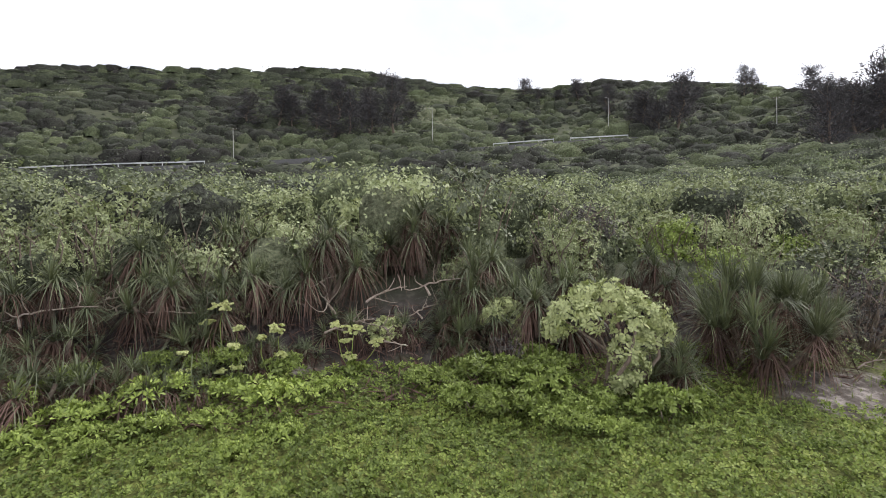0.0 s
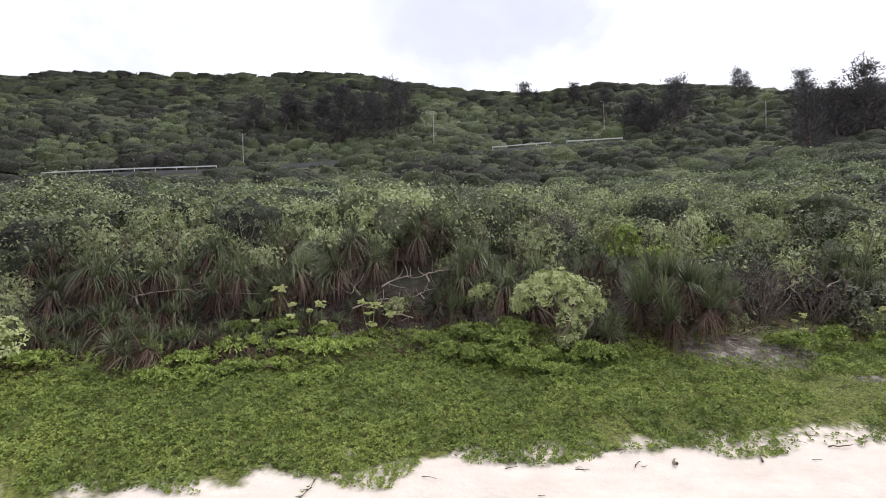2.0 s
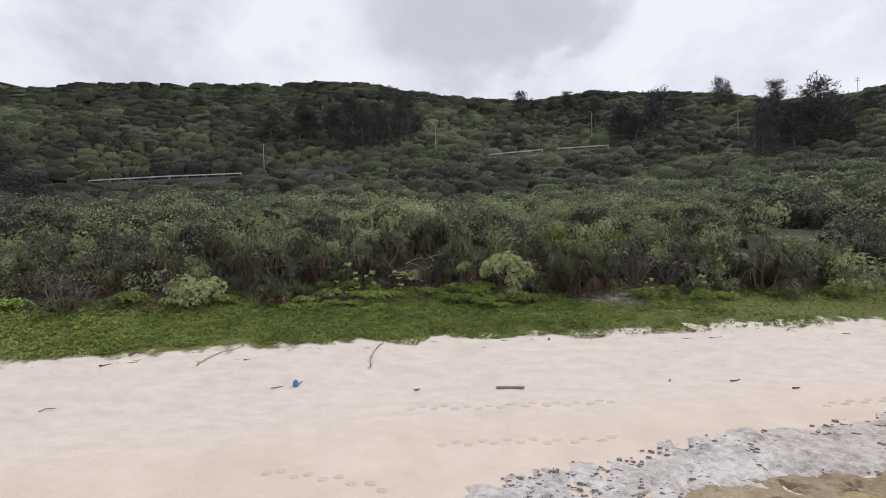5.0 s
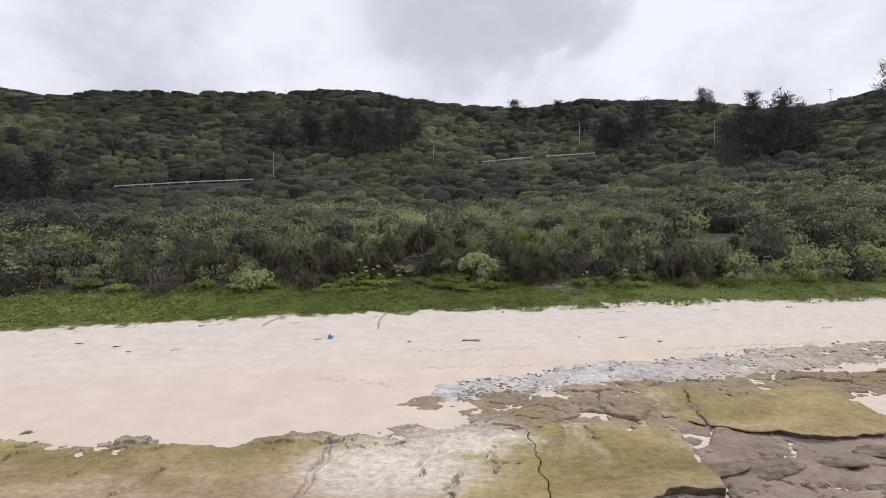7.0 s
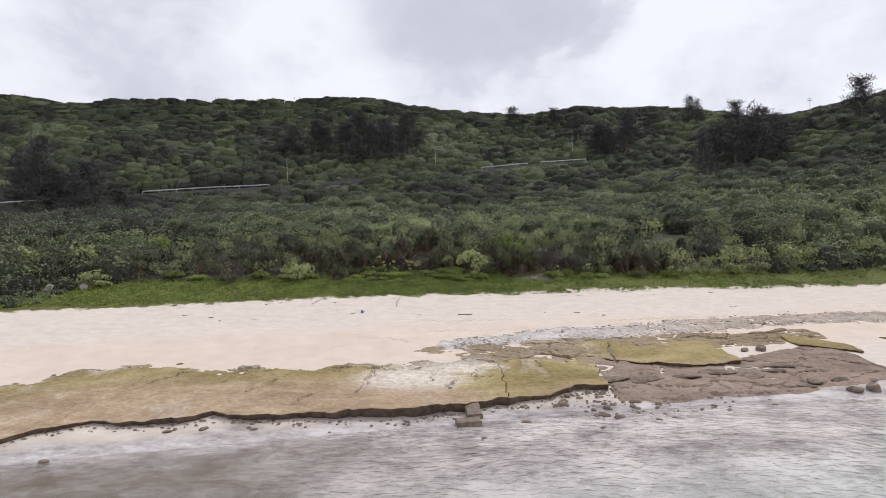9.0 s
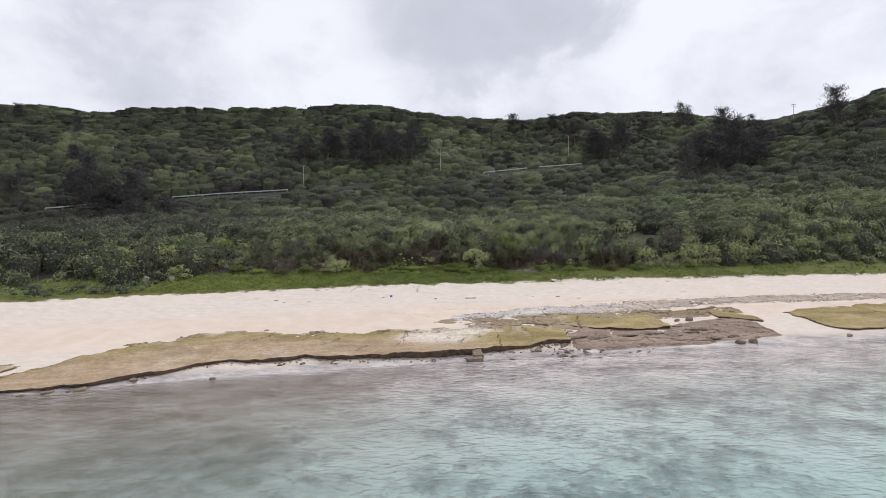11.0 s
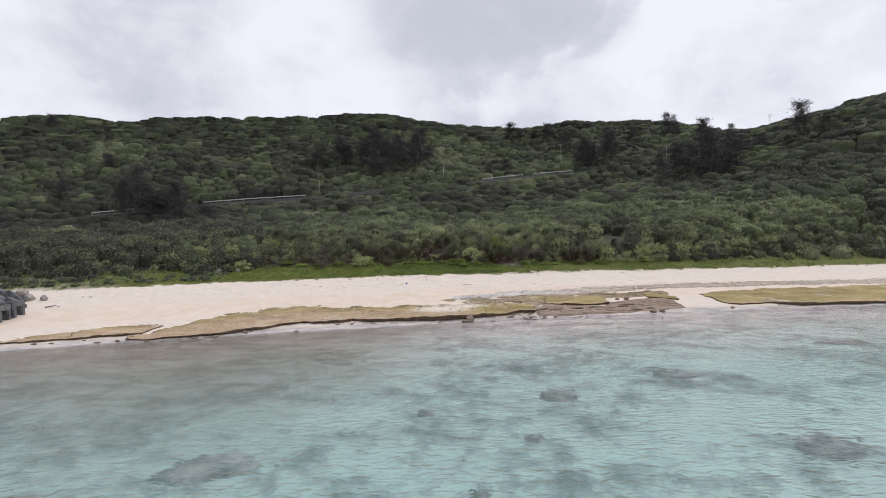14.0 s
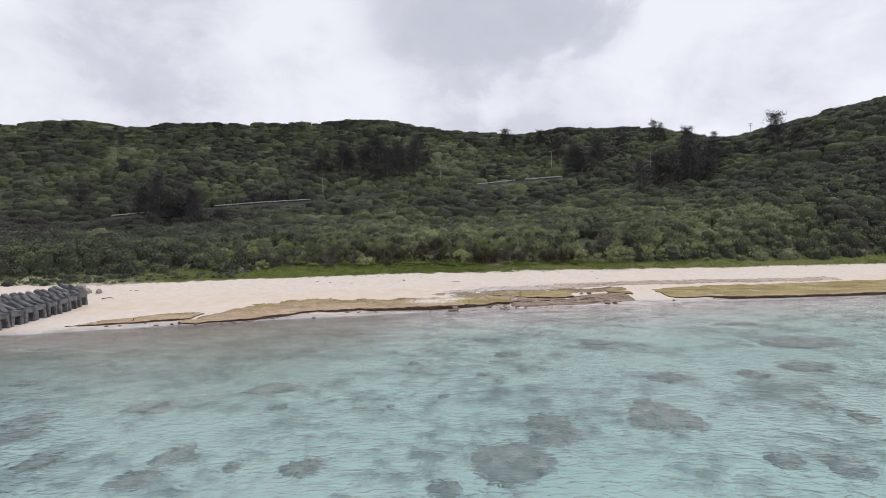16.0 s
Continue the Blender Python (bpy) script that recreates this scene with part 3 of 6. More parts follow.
def scrub_leaves(x, y, top, radius, height, count, size, lumps=7, jitter=0.3, wrap=0.2):
    """Leaves on rounded, lumpy bushes: x, y of each bush, its top's height, radius, its own height, leaves a bush, leaf length."""
    s = len(x)
    ang = RNG.uniform(0, 2 * np.pi, (s, lumps))
    off = np.sqrt(RNG.uniform(0, 1, (s, lumps))) * 0.66
    lz = RNG.uniform(0.45, 0.72, (s, lumps)) * (1 - 0.7 * off**2)
    lr = RNG.uniform(0.26, 0.46, (s, lumps))
    pick = RNG.integers(0, lumps, (s, count))
    get = lambda a: np.take_along_axis(a, pick, 1)
    d = RNG.normal(size=(s, count, 3))
    d[..., 2] = np.abs(d[..., 2]) * 1.1 - wrap
    d[..., 1] -= 0.25
    d = unit(d)
    rr = get(lr) * RNG.uniform(0.85, 1.1, (s, count))
    px = x[:, None] + radius[:, None] * (np.cos(get(ang)) * get(off) + d[..., 0] * rr)
    py = y[:, None] + radius[:, None] * (np.sin(get(ang)) * get(off) + d[..., 1] * rr)
    pz = (top - height)[:, None] + height[:, None] * np.minimum(get(lz) + d[..., 2] * rr * 0.9, 1.15)
    p = np.stack([px, py, pz], -1).reshape(-1, 3)
    nrm = (d + RNG.normal(scale=jitter, size=d.shape) + np.array([0, 0, 0.15])).reshape(-1, 3)
    ln = np.repeat(size, count) * RNG.uniform(0.6, 1.4, s * count)
    return leaves(p, nrm, ln, ln * RNG.uniform(0.45, 0.75, s * count), 0.15)


def scatter(x0, x1, w0, w1, spacing):
    """Places spread evenly but unevenly over a stretch of land: x and distance from the shore."""
    nx, nw = int((x1 - x0) / spacing), int((w1 - w0) / spacing)
    gx_, gw_ = np.meshgrid(np.arange(nx), np.arange(nw), indexing="ij")
    x = x0 + (gx_ + 0.5 * (gw_ % 2) + RNG.uniform(0, 0.9, gx_.shape)) * spacing
    w = w0 + (gw_ + RNG.uniform(0, 0.9, gx_.shape)) * spacing
    return x.ravel(), w.ravel()


def in_sight(x, y, margin=12):
    return np.abs(x) < 0.86 * (y + 88) + margin


def kind_and_shade(x, y):
    """Slow change of plant kinds over the hill, 0 dark to 1 pale, with slope shade and haze put into the tint."""
    # tint darkened on the right slope as shade, paler up the left as haze
    return np.clip(0.45 + 0.34 * smooth_noise(x, y, 38, 23) + 0.36 * smooth_noise(x, y, 15, 21) + 0.26 * smooth_noise(x, y, 6, 22) + RNG.normal(scale=0.24, size=len(x)) - np.clip((-x - 34) / 30, 0, 1) * np.interp(y, (50, 120, 190), (0.6, 0.5, 0.05)) - 0.36 * np.clip((x - 50) / 40, 0, 1) - 0.5 * np.exp(-((x - 19) / 9) ** 2) * np.clip((27 - y) / 6, 0, 1), 0, 1)


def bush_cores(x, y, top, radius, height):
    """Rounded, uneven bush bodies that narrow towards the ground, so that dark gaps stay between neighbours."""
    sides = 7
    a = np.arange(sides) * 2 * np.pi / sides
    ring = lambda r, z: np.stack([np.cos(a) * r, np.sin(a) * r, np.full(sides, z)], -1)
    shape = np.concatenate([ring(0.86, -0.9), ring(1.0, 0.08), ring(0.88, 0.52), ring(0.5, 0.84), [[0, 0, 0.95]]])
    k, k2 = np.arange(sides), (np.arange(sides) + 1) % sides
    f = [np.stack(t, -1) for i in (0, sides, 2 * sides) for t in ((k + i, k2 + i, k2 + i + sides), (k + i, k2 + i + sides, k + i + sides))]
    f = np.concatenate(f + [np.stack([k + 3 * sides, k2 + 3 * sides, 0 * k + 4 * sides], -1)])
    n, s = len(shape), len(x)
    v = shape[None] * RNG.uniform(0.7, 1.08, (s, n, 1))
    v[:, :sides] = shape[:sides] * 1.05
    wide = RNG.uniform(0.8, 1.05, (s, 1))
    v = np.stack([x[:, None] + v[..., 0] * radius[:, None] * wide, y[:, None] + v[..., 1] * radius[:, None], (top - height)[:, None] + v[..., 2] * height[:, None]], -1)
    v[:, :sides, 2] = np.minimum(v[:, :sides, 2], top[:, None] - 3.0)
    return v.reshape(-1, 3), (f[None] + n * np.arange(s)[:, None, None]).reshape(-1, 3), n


def bush_mass(name, label, x0, x1, w0, w1, spacing, radius, flat, count, leaf, mat, uneven=0.6, skip=None, low=0.0, core=0.95):
    """Crowded bushes, each with its own size, height and tint, covering a stretch of land."""
    x, w = scatter(x0, x1, w0, w1, spacing)
    y = w + shore_of(x)
    past = y - np.interp(x, ROAD_X, ROAD_Y)
    open_road = ((x > -116) & (x < -51)) | ((x > 11) & (x < 52))
    keep = in_sight(x, y) & ~((past > -1.6) & (past < 7.0) & open_road)
    if skip:
        keep &= ~skip(x, w)
    x, y, w, past, open_road = x[keep], y[keep], w[keep], past[keep], open_road[keep]
    r = radius * np.exp(np.clip(RNG.normal(scale=0.5, size=len(x)), -0.9, 0.65))
    r *= np.interp(w, (205, 235), (1.0, 1.5))
    h = radius * (r / radius) ** np.interp(w, (205, 235), (1.0, 0.5)) * flat * RNG.uniform(0.8, 1.25, len(x)) * np.interp(w, (205, 235), (1.0, 0.4))
    top = canopy(x, w) + (r - radius) * 0.7 * np.interp(w, (205, 235), (1.0, 0.1)) + RNG.uniform(-uneven, uneven, len(x)) * np.interp(w, (205, 235), (1.0, 0.2)) + 0.7 * np.clip((w - 60) / 30, 0, 1) * smooth_noise(x * 0.6, y, 9, 27) - low
    top = np.where(w < 37, np.minimum(top, land(x, y) + h * np.interp(w, (26, 30, 36), (0.6, 0.85, 1.1))), top)
    rail = np.interp(x, ROAD_X, ROAD_Z)
    top = np.where(open_road & (past < 0) & (past > -45), np.maximum(np.minimum(top, rail - 0.9 + 0.13 * past), land(x, y) + 0.3), top)
    t = kind_and_shade(x, y)
    v, f = scrub_leaves(x, y, top, r * 1.04, h * 1.05, count // 2, np.full(len(x), leaf) * np.clip(r / radius, 0.7, 1.3), jitter=0.45, wrap=0.3)
    d = unit(RNG.normal(size=(len(x), count - count // 2, 3)) * (1, 1, 0.9) + (0, -0.35, 0.35))
    d[..., 2] = np.maximum(d[..., 2], -0.45)
    reach = RNG.uniform(0.9, 1.12, d.shape[:2])
    p = np.stack([x[:, None] + d[..., 0] * reach * r[:, None], y[:, None] + d[..., 1] * reach * r[:, None], (top - h)[:, None] + d[..., 2] * reach * h[:, None]], -1)
    ln = leaf * RNG.uniform(0.6, 1.3, p.shape[0] * p.shape[1])
    v2, f2 = leaves(p.reshape(-1, 3), d.reshape(-1, 3) + RNG.normal(scale=0.4, size=(len(ln), 3)) + (0, 0, 0.3), ln, ln * RNG.uniform(0.4, 0.7, len(ln)), 0.15)
    v, f = np.concatenate([v, v2]), np.concatenate([f, f2 + len(v)])
    own = np.concatenate([np.repeat(t, 4 * (count // 2)), np.repeat(t, 4 * (count - count // 2))])
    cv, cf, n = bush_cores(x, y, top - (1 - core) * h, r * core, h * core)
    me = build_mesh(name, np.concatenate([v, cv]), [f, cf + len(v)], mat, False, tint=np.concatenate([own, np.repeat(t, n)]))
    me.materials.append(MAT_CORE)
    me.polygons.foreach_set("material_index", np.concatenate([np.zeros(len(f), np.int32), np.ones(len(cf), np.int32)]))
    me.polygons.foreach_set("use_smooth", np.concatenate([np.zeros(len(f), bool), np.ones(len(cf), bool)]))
    return tagged(new(name, me), label, "shrubs", kind="stuff")


near = lambda x, w: (np.abs(x) < 82) & ((np.abs(x) < 0.86 * (w - 10) + 8) | (w < 52))
bush_mass("hillside_scrub", "dense wind-cropped green scrub covering the hillside", -265, 265, 92, 264, 3.0, 2.15, 0.66, 30, 0.42, MAT_SCRUB, 0.5)
bush_mass("lower_scrub", "low dense green shrubs on the bench below the hill", -150, 140, 39, 95, 2.3, 1.55, 0.9, 48, 0.28, MAT_BENCH, 0.5, near)
bush_mass("lower_scrub", "low dense green shrubs on the bench below the hill", -82, 82, 52, 96, 2.0, 1.4, 0.85, 90, 0.22, MAT_BENCH, 0.45, lambda x, w: np.abs(x) > 0.86 * (w - 10) + 8, 0.0, 0.85)
bush_mass("beach_thicket", "thick green coastal shrubs behind the beach", -82, 82, 38.5, 53.5, 2.0, 1.4, 0.95, 210, 0.18, MAT_THICKET, 0.65, lambda x, w: np.abs(x) < 34, 0.15, 0.85)
bush_mass("beach_thicket", "thick green coastal shrubs behind the beach", -34, 34, 38.5, 53.5, 1.85, 1.3, 0.95, 360, 0.15, MAT_THICKET, 0.95, lambda x, w: np.abs(x) > 0.86 * (w - 18) + 6, 0.15, 0.68)
bush_mass("front_thicket", "low leafy green shrubs filling the front of the thicket", -36, 40, 34.8, 39.5, 1.6, 1.05, 0.9, 180, 0.12, MAT_THICKET, 0.3, lambda x, w: (x > -15) & (x < 10) & (w < 37.2), 0.9, 0.7)
bush_mass("outer_thicket", "thick green coastal shrubs at the edge of the beach", 38, 112, 31.5, 40, 1.9, 1.3, 1.1, 190, 0.21, MAT_THICKET, 0.6, None, 0.3, 0.85)
bush_mass("outer_thicket", "thick green coastal shrubs at the edge of the beach", -95, -27, 31.8, 40, 1.9, 1.3, 1.1, 190, 0.21, MAT_THICKET, 0.6, None, 0.3, 0.85)
bush_mass("low_shrub_fringe", "low olive-green shrubs at the top of the sand", -95, -31, 27.0, 32.5, 1.4, 0.85, 0.7, 120, 0.16, MAT_BENCH, 0.1, None, 0.0, 0.75)


# ---- parts and simple solids ----
def part(name, me, parent, label=""):
    """A mesh as ONE part under a thing or under a part."""
    ob = new(name, me)
    ob.parent = parent
    return tagged(ob, label)


def thing(name, place, label, category, group="", me=None):
    ob = new(name, me)
    ob.matrix_basis = place
    return tagged(ob, label, category, group)


def spot(x, y, sink=0.0):
    """Where a thing stands on the ground."""
    return float(x), float(y), float(land(x, y)) - sink


def joined(*pieces):
    """Pieces of (vertices, faces) as one, with faces grouped by their number of corners."""
    verts, groups, n = [], {}, 0
    for v, f in pieces:
        verts.append(v)
        groups.setdefault(np.asarray(f).shape[1], []).append(np.asarray(f) + n)
        n += len(v)
    return np.concatenate(verts), [np.concatenate(g) for g in groups.values()]


def mesh_of(name, mat, *pieces, smooth=False, tint=None):
    v, f = joined(*pieces)
    n = sum(len(g) for g in f)
    t = np.full(n, 0.5) if tint is None else np.broadcast_to(tint, n) if np.ndim(tint) == 0 else tint
    return build_mesh(name, v, f, mat, smooth, tint=t)


def tube(path, radii, sides=6):
    """A bent, tapered limb along a path."""
    path, radii = np.asarray(path, float), np.asarray(radii, float)
    n = len(path)
    way = unit(np.gradient(path, axis=0))
    side = unit(np.cross(way, np.array([0.31, 0.87, 0.38])))
    other = np.cross(way, side)
    a = np.arange(sides) * 2 * np.pi / sides
    v = path[:, None] + radii[:, None, None] * (np.cos(a)[None, :, None] * side[:, None] + np.sin(a)[None, :, None] * other[:, None])
    k, k2 = np.arange(sides), (np.arange(sides) + 1) % sides
    f = np.concatenate([np.stack([k + i * sides, k2 + i * sides, k2 + (i + 1) * sides, k + (i + 1) * sides], -1) for i in range(n - 1)])
    return v.reshape(-1, 3), f


def limb(start, end, r0, r1, bend=0.15, steps=5, sides=6):
    start, end = np.asarray(start, float), np.asarray(end, float)
    s = np.linspace(0, 1, steps)[:, None]
    sway = RNG.normal(scale=bend * np.linalg.norm(end - start), size=3)
    path = start + (end - start) * s + sway * np.sin(s * np.pi) + RNG.normal(scale=0.03 * np.linalg.norm(end - start), size=(steps, 3)) * np.sin(s * np.pi)
    return tube(path, np.linspace(r0, r1, steps), sides), path


def box(x0, x1, y0, y1, z0, z1):
    v = np.array([(x, y, z) for z in (z0, z1) for y in (y0, y1) for x in (x0, x1)], float)
    return v, np.array([(0, 2, 3, 1), (4, 5, 7, 6), (0, 1, 5, 4), (2, 6, 7, 3), (0, 4, 6, 2), (1, 3, 7, 5)])


def blades(centre, count, length, width, low, high, droop, steps=4, lean=(0, 0, 0)):
    """A rosette of long arching blades from one point; low and high: their angles over the level, in degrees."""
    a = RNG.uniform(0, 2 * np.pi, count)
    e = np.radians(RNG.uniform(low, high, count))
    ln = length * RNG.uniform(0.65, 1.15, count)
    s = np.linspace(0, 1, steps)
    out = np.cos(e)[:, None] * s
    up = np.sin(e)[:, None] * s - droop * RNG.uniform(0.5, 1.3, count)[:, None] * s**2 * (0.4 + np.cos(e))[:, None]
    flat = np.stack([np.cos(a), np.sin(a)], -1)
    side = np.stack([-np.sin(a), np.cos(a), np.zeros(count)], -1)
    mid = np.concatenate([flat[:, None] * (out * ln[:, None])[..., None], (up * ln[:, None])[..., None]], -1)
    mid = mid + np.asarray(centre, float) + np.asarray(lean, float) * s[None, :, None]
    w = width * np.interp(s, (0, 0.25, 0.7, 1), (0.8, 1.0, 0.7, 0.06))
    v = np.stack([mid - side[:, None] * w[None, :, None] * 0.5, mid + side[:, None] * w[None, :, None] * 0.5], 2)
    idx = np.arange(count * steps * 2).reshape(count, steps, 2)
    f = np.stack([idx[:, :-1, 0], idx[:, :-1, 1], idx[:, 1:, 1], idx[:, 1:, 0]], -1).reshape(-1, 4)
    return v.reshape(-1, 3), f


def rosettes(points, normals, count, length, width, lift=0.5):
    """Small rosettes of broad leaves at shoot tips, each facing its normal."""
    n = len(points)
    normals = unit(normals)
    a = unit(np.cross(normals, RNG.normal(size=(n, 3))))
    b = np.cross(normals, a)
    ang = RNG.uniform(0, 2 * np.pi, (n, 1)) + np.arange(count) * 2.4 + RNG.normal(scale=0.25, size=(n, count))
    out = np.cos(ang)[..., None] * a[:, None] + np.sin(ang)[..., None] * b[:, None]
    rise = lift * RNG.uniform(0.2, 1.6, (n, count, 1))
    way = unit(out + rise * normals[:, None])
    side = np.cross(normals[:, None], out)
    ln = length * RNG.uniform(0.6, 1.2, (n, count, 1))
    base = points[:, None] + way * ln * 0.08
    far = points[:, None] + way * ln - normals[:, None] * ln * 0.12
    mid = points[:, None] + way * ln * 0.66
    v = np.stack([base, mid + side * width * 0.5, far, mid - side * width * 0.5], 2).reshape(-1, 3)
    return v, np.arange(len(v)).reshape(-1, 4)


def dome_points(count, rx, ry, rz, lumps=8, low=-0.1, swell=(0.28, 0.42)):
    """Points and normals over a lumpy, rounded crown whose base centre is the origin."""
    a, o = RNG.uniform(0, 2 * np.pi, lumps), np.sqrt(RNG.uniform(0.05, 1, lumps)) * 0.62
    c = np.stack([np.cos(a) * o, np.sin(a) * o, RNG.uniform(0.35, 0.62, lumps) * (1 - 0.55 * o**2)], -1)
    r = RNG.uniform(*swell, lumps)
    k = RNG.integers(0, lumps, count)
    d = RNG.normal(size=(count, 3))
    d[:, 2] = np.abs(d[:, 2]) + low
    d = unit(d)
    p = c[k] + d * (r[k] * RNG.uniform(0.88, 1.06, count))[:, None]
    return p * (rx, ry, rz), unit(d * (1 / rx, 1 / ry, 1 / rz) + np.array([0, 0, 0.15]))


def at(x, y, turn=0.0, size=1.0, sink=0.05, tall=1.0):
    px, py, pz = spot(x, y, sink)
    return pose(px, py, pz, 0, 0, turn) @ Matrix.Diagonal((size, size, size * tall, 1))


# ---- screw pines ----
RNG = np.random.default_rng(5)
def screw_pine(place, heads, spread, height, label, blade=0.85, skirt=True, per_head=220, stiff=0.0, fresh=1.0):
    """A clump of strap-leaved crowns on leaning stems, with skirts of dead blades."""
    ob = thing("screw_pine", place, label, "screw pine", "screw pines behind the beach")
    heads = max(4, round(heads * 0.5))
    for k in range(heads):
        a = 2.4 * k + RNG.uniform(-0.4, 0.4)
        o = 0.85 * spread * math.sqrt((k + 0.1) / heads)
        z = max(0.3, height * (1 - 0.8 * (o / max(spread, 0.01)) ** 1.7) * RNG.uniform(0.8, 1.0) - 0.2)
        tip = np.array([math.cos(a) * o, math.sin(a) * o, z])
        stem, _ = limb((tip[0] * 0.35, tip[1] * 0.35, -0.1), tip, 0.08, 0.05, 0.08)
        trunk = part("stem", mesh_of("stem", MAT_BARK, stem, smooth=True), ob)
        out = np.array([math.cos(a), math.sin(a), 0]) * 0.15 * o / max(spread, 0.01)
        green = int(per_head * fresh)
        crown = [blades(tip + RNG.normal(scale=0.06, size=3), green // 5, blade, 0.026, 25 + 20 * stiff, 86, 0.35 - 0.2 * stiff, 4, out),
                 blades(tip + RNG.normal(scale=0.12, size=3), green // 4, blade * 1.1, 0.026, 35 * stiff, 65 + 20 * stiff, 0.42 - 0.2 * stiff, 5, out),
                 blades(tip + RNG.normal(scale=0.12, size=3) - (0, 0, 0.05), green // 6, blade * 1.2, 0.024, -15 + 30 * stiff, 40 + 30 * stiff, 0.55 - 0.2 * stiff, 5, out)]
        part("leaf_crown", mesh_of("leaf_crown", MAT_BLADE, *crown, tint=RNG.uniform(0.1, 0.7)), trunk)
        if skirt:
            dry = [blades(tip + RNG.normal(scale=0.12, size=3) - (0, 0, 0.15), int(per_head * (1.5 - 0.5 * fresh) * (1 - 0.45 * stiff)) // 7, blade * (1.05 - 0.35 * stiff), 0.024, low_, high_, 0.8, 4) for low_, high_ in ((-70, -20), (-45, 15), (-30, 25))]
            part("dead_leaf_skirt", mesh_of("dead_leaf_skirt", MAT_DEAD, *dry, tint=RNG.uniform(0.1, 0.8)), trunk, "brown drooping dead leaves")
    return ob


PINE_LABEL = "grey-green screw pine with long strap leaves and brown dead skirts"
pines = [
    screw_pine(at(-3.6, 16.6, 0), 17, 1.7, 2.5, "large screw pine with spreading crown over bare roots", 0.95),
    screw_pine(at(8.6, 14.9, 20), 26, 2.0, 2.7, "broad dense clump of tall grassy screw pine leaves", 1.15, True, 300, 0.8),
    screw_pine(at(-7.6, 14.8, 50), 13, 1.4, 1.7, PINE_LABEL, 0.9),
    screw_pine(at(5.9, 13.7, 0), 10, 1.0, 1.2, "low screw pine clump with arching green blades", 0.85, True, 220, 0.6),
    screw_pine(at(-10.8, 13.0, 0), 10, 1.1, 1.1, "half-dead screw pine clump with brown hanging leaves", 0.85, True, 240, 0.2, 0.4),
]
PINE_SPOTS = (
    # x, y, which, size, turn
    (-0.6, 18.6, 0, 1.05, 80), (6.8, 17.6, 0, 0.8, 140), (2.6, 15.7, 2, 1.1, 10), (1.0, 17.0, 2, 1.1, 200), (3.9, 16.4, 2, 1.1, 95),
    (-10.3, 14.3, 2, 1.0, 160), (-12.4, 13.9, 2, 1.1, 250), (-5.4, 15.2, 2, 1.05, 300), (-8.8, 16.4, 2, 1.1, 20),
    (-4.6, 14.0, 4, 0.6, 45), (-9.4, 13.1, 4, 0.9, 190), (-11.2, 12.4, 4, 1.0, 260),
    (-13.2, 11.8, 4, 0.9, 15), (10.4, 15.8, 1, 0.75, 200), (-16.8, 12.8, 2, 1.0, 130),
    (-18.5, 11.6, 3, 1.0, 210), (-23.2, 11.4, 2, 1.1, 330), (17.4, 17.8, 1, 0.85, 60), (21.6, 16.6, 0, 1.2, 30), (23.6, 17.4, 0, 1.05, 150), (20.2, 18.2, 2, 1.2, 220), (24.6, 19.4, 2, 1.3, 40), (26.6, 18.4, 0, 1.0, 260), (-29.0, 8.8, 2, 1.1, 85),
    (-6.6, 17.9, 2, 1.1, 75), (0.3, 15.2, 3, 0.9, 75), (-14.6, 15.0, 0, 0.7, 70), (-9.4, 19.4, 0, 0.75, 60), (4.4, 19.4, 0, 0.8, 45), (0.9, 15.9, 2, 0.9, 118), (-6.4, 13.9, 3, 0.9, 65), (-2.7, 15.0, 4, 0.75, 20), (-1.3, 15.1, 4, 0.7, 160), (0.2, 14.5, 4, 0.6, 250),
)
for x, y, k, size, turn in PINE_SPOTS:
    copy_thing(pines[k], at(x, y, turn, size))
# a low front row whose skirts reach the ground
rng = random.Random(29)
for k in range(20):
    x = -14.5 + 0.56 * k + rng.uniform(-0.3, 0.3)
    w = 32.7 + rng.uniform(-0.3, 1.3)
    copy_thing(pines[4], at(x, w + float(shore_of(x)), rng.uniform(0, 360), rng.uniform(0.45, 0.95), 0.15, rng.uniform(0.7, 1.2)) @ pose(0, 0, 0, rng.uniform(-14, 14), rng.uniform(-14, 14)))

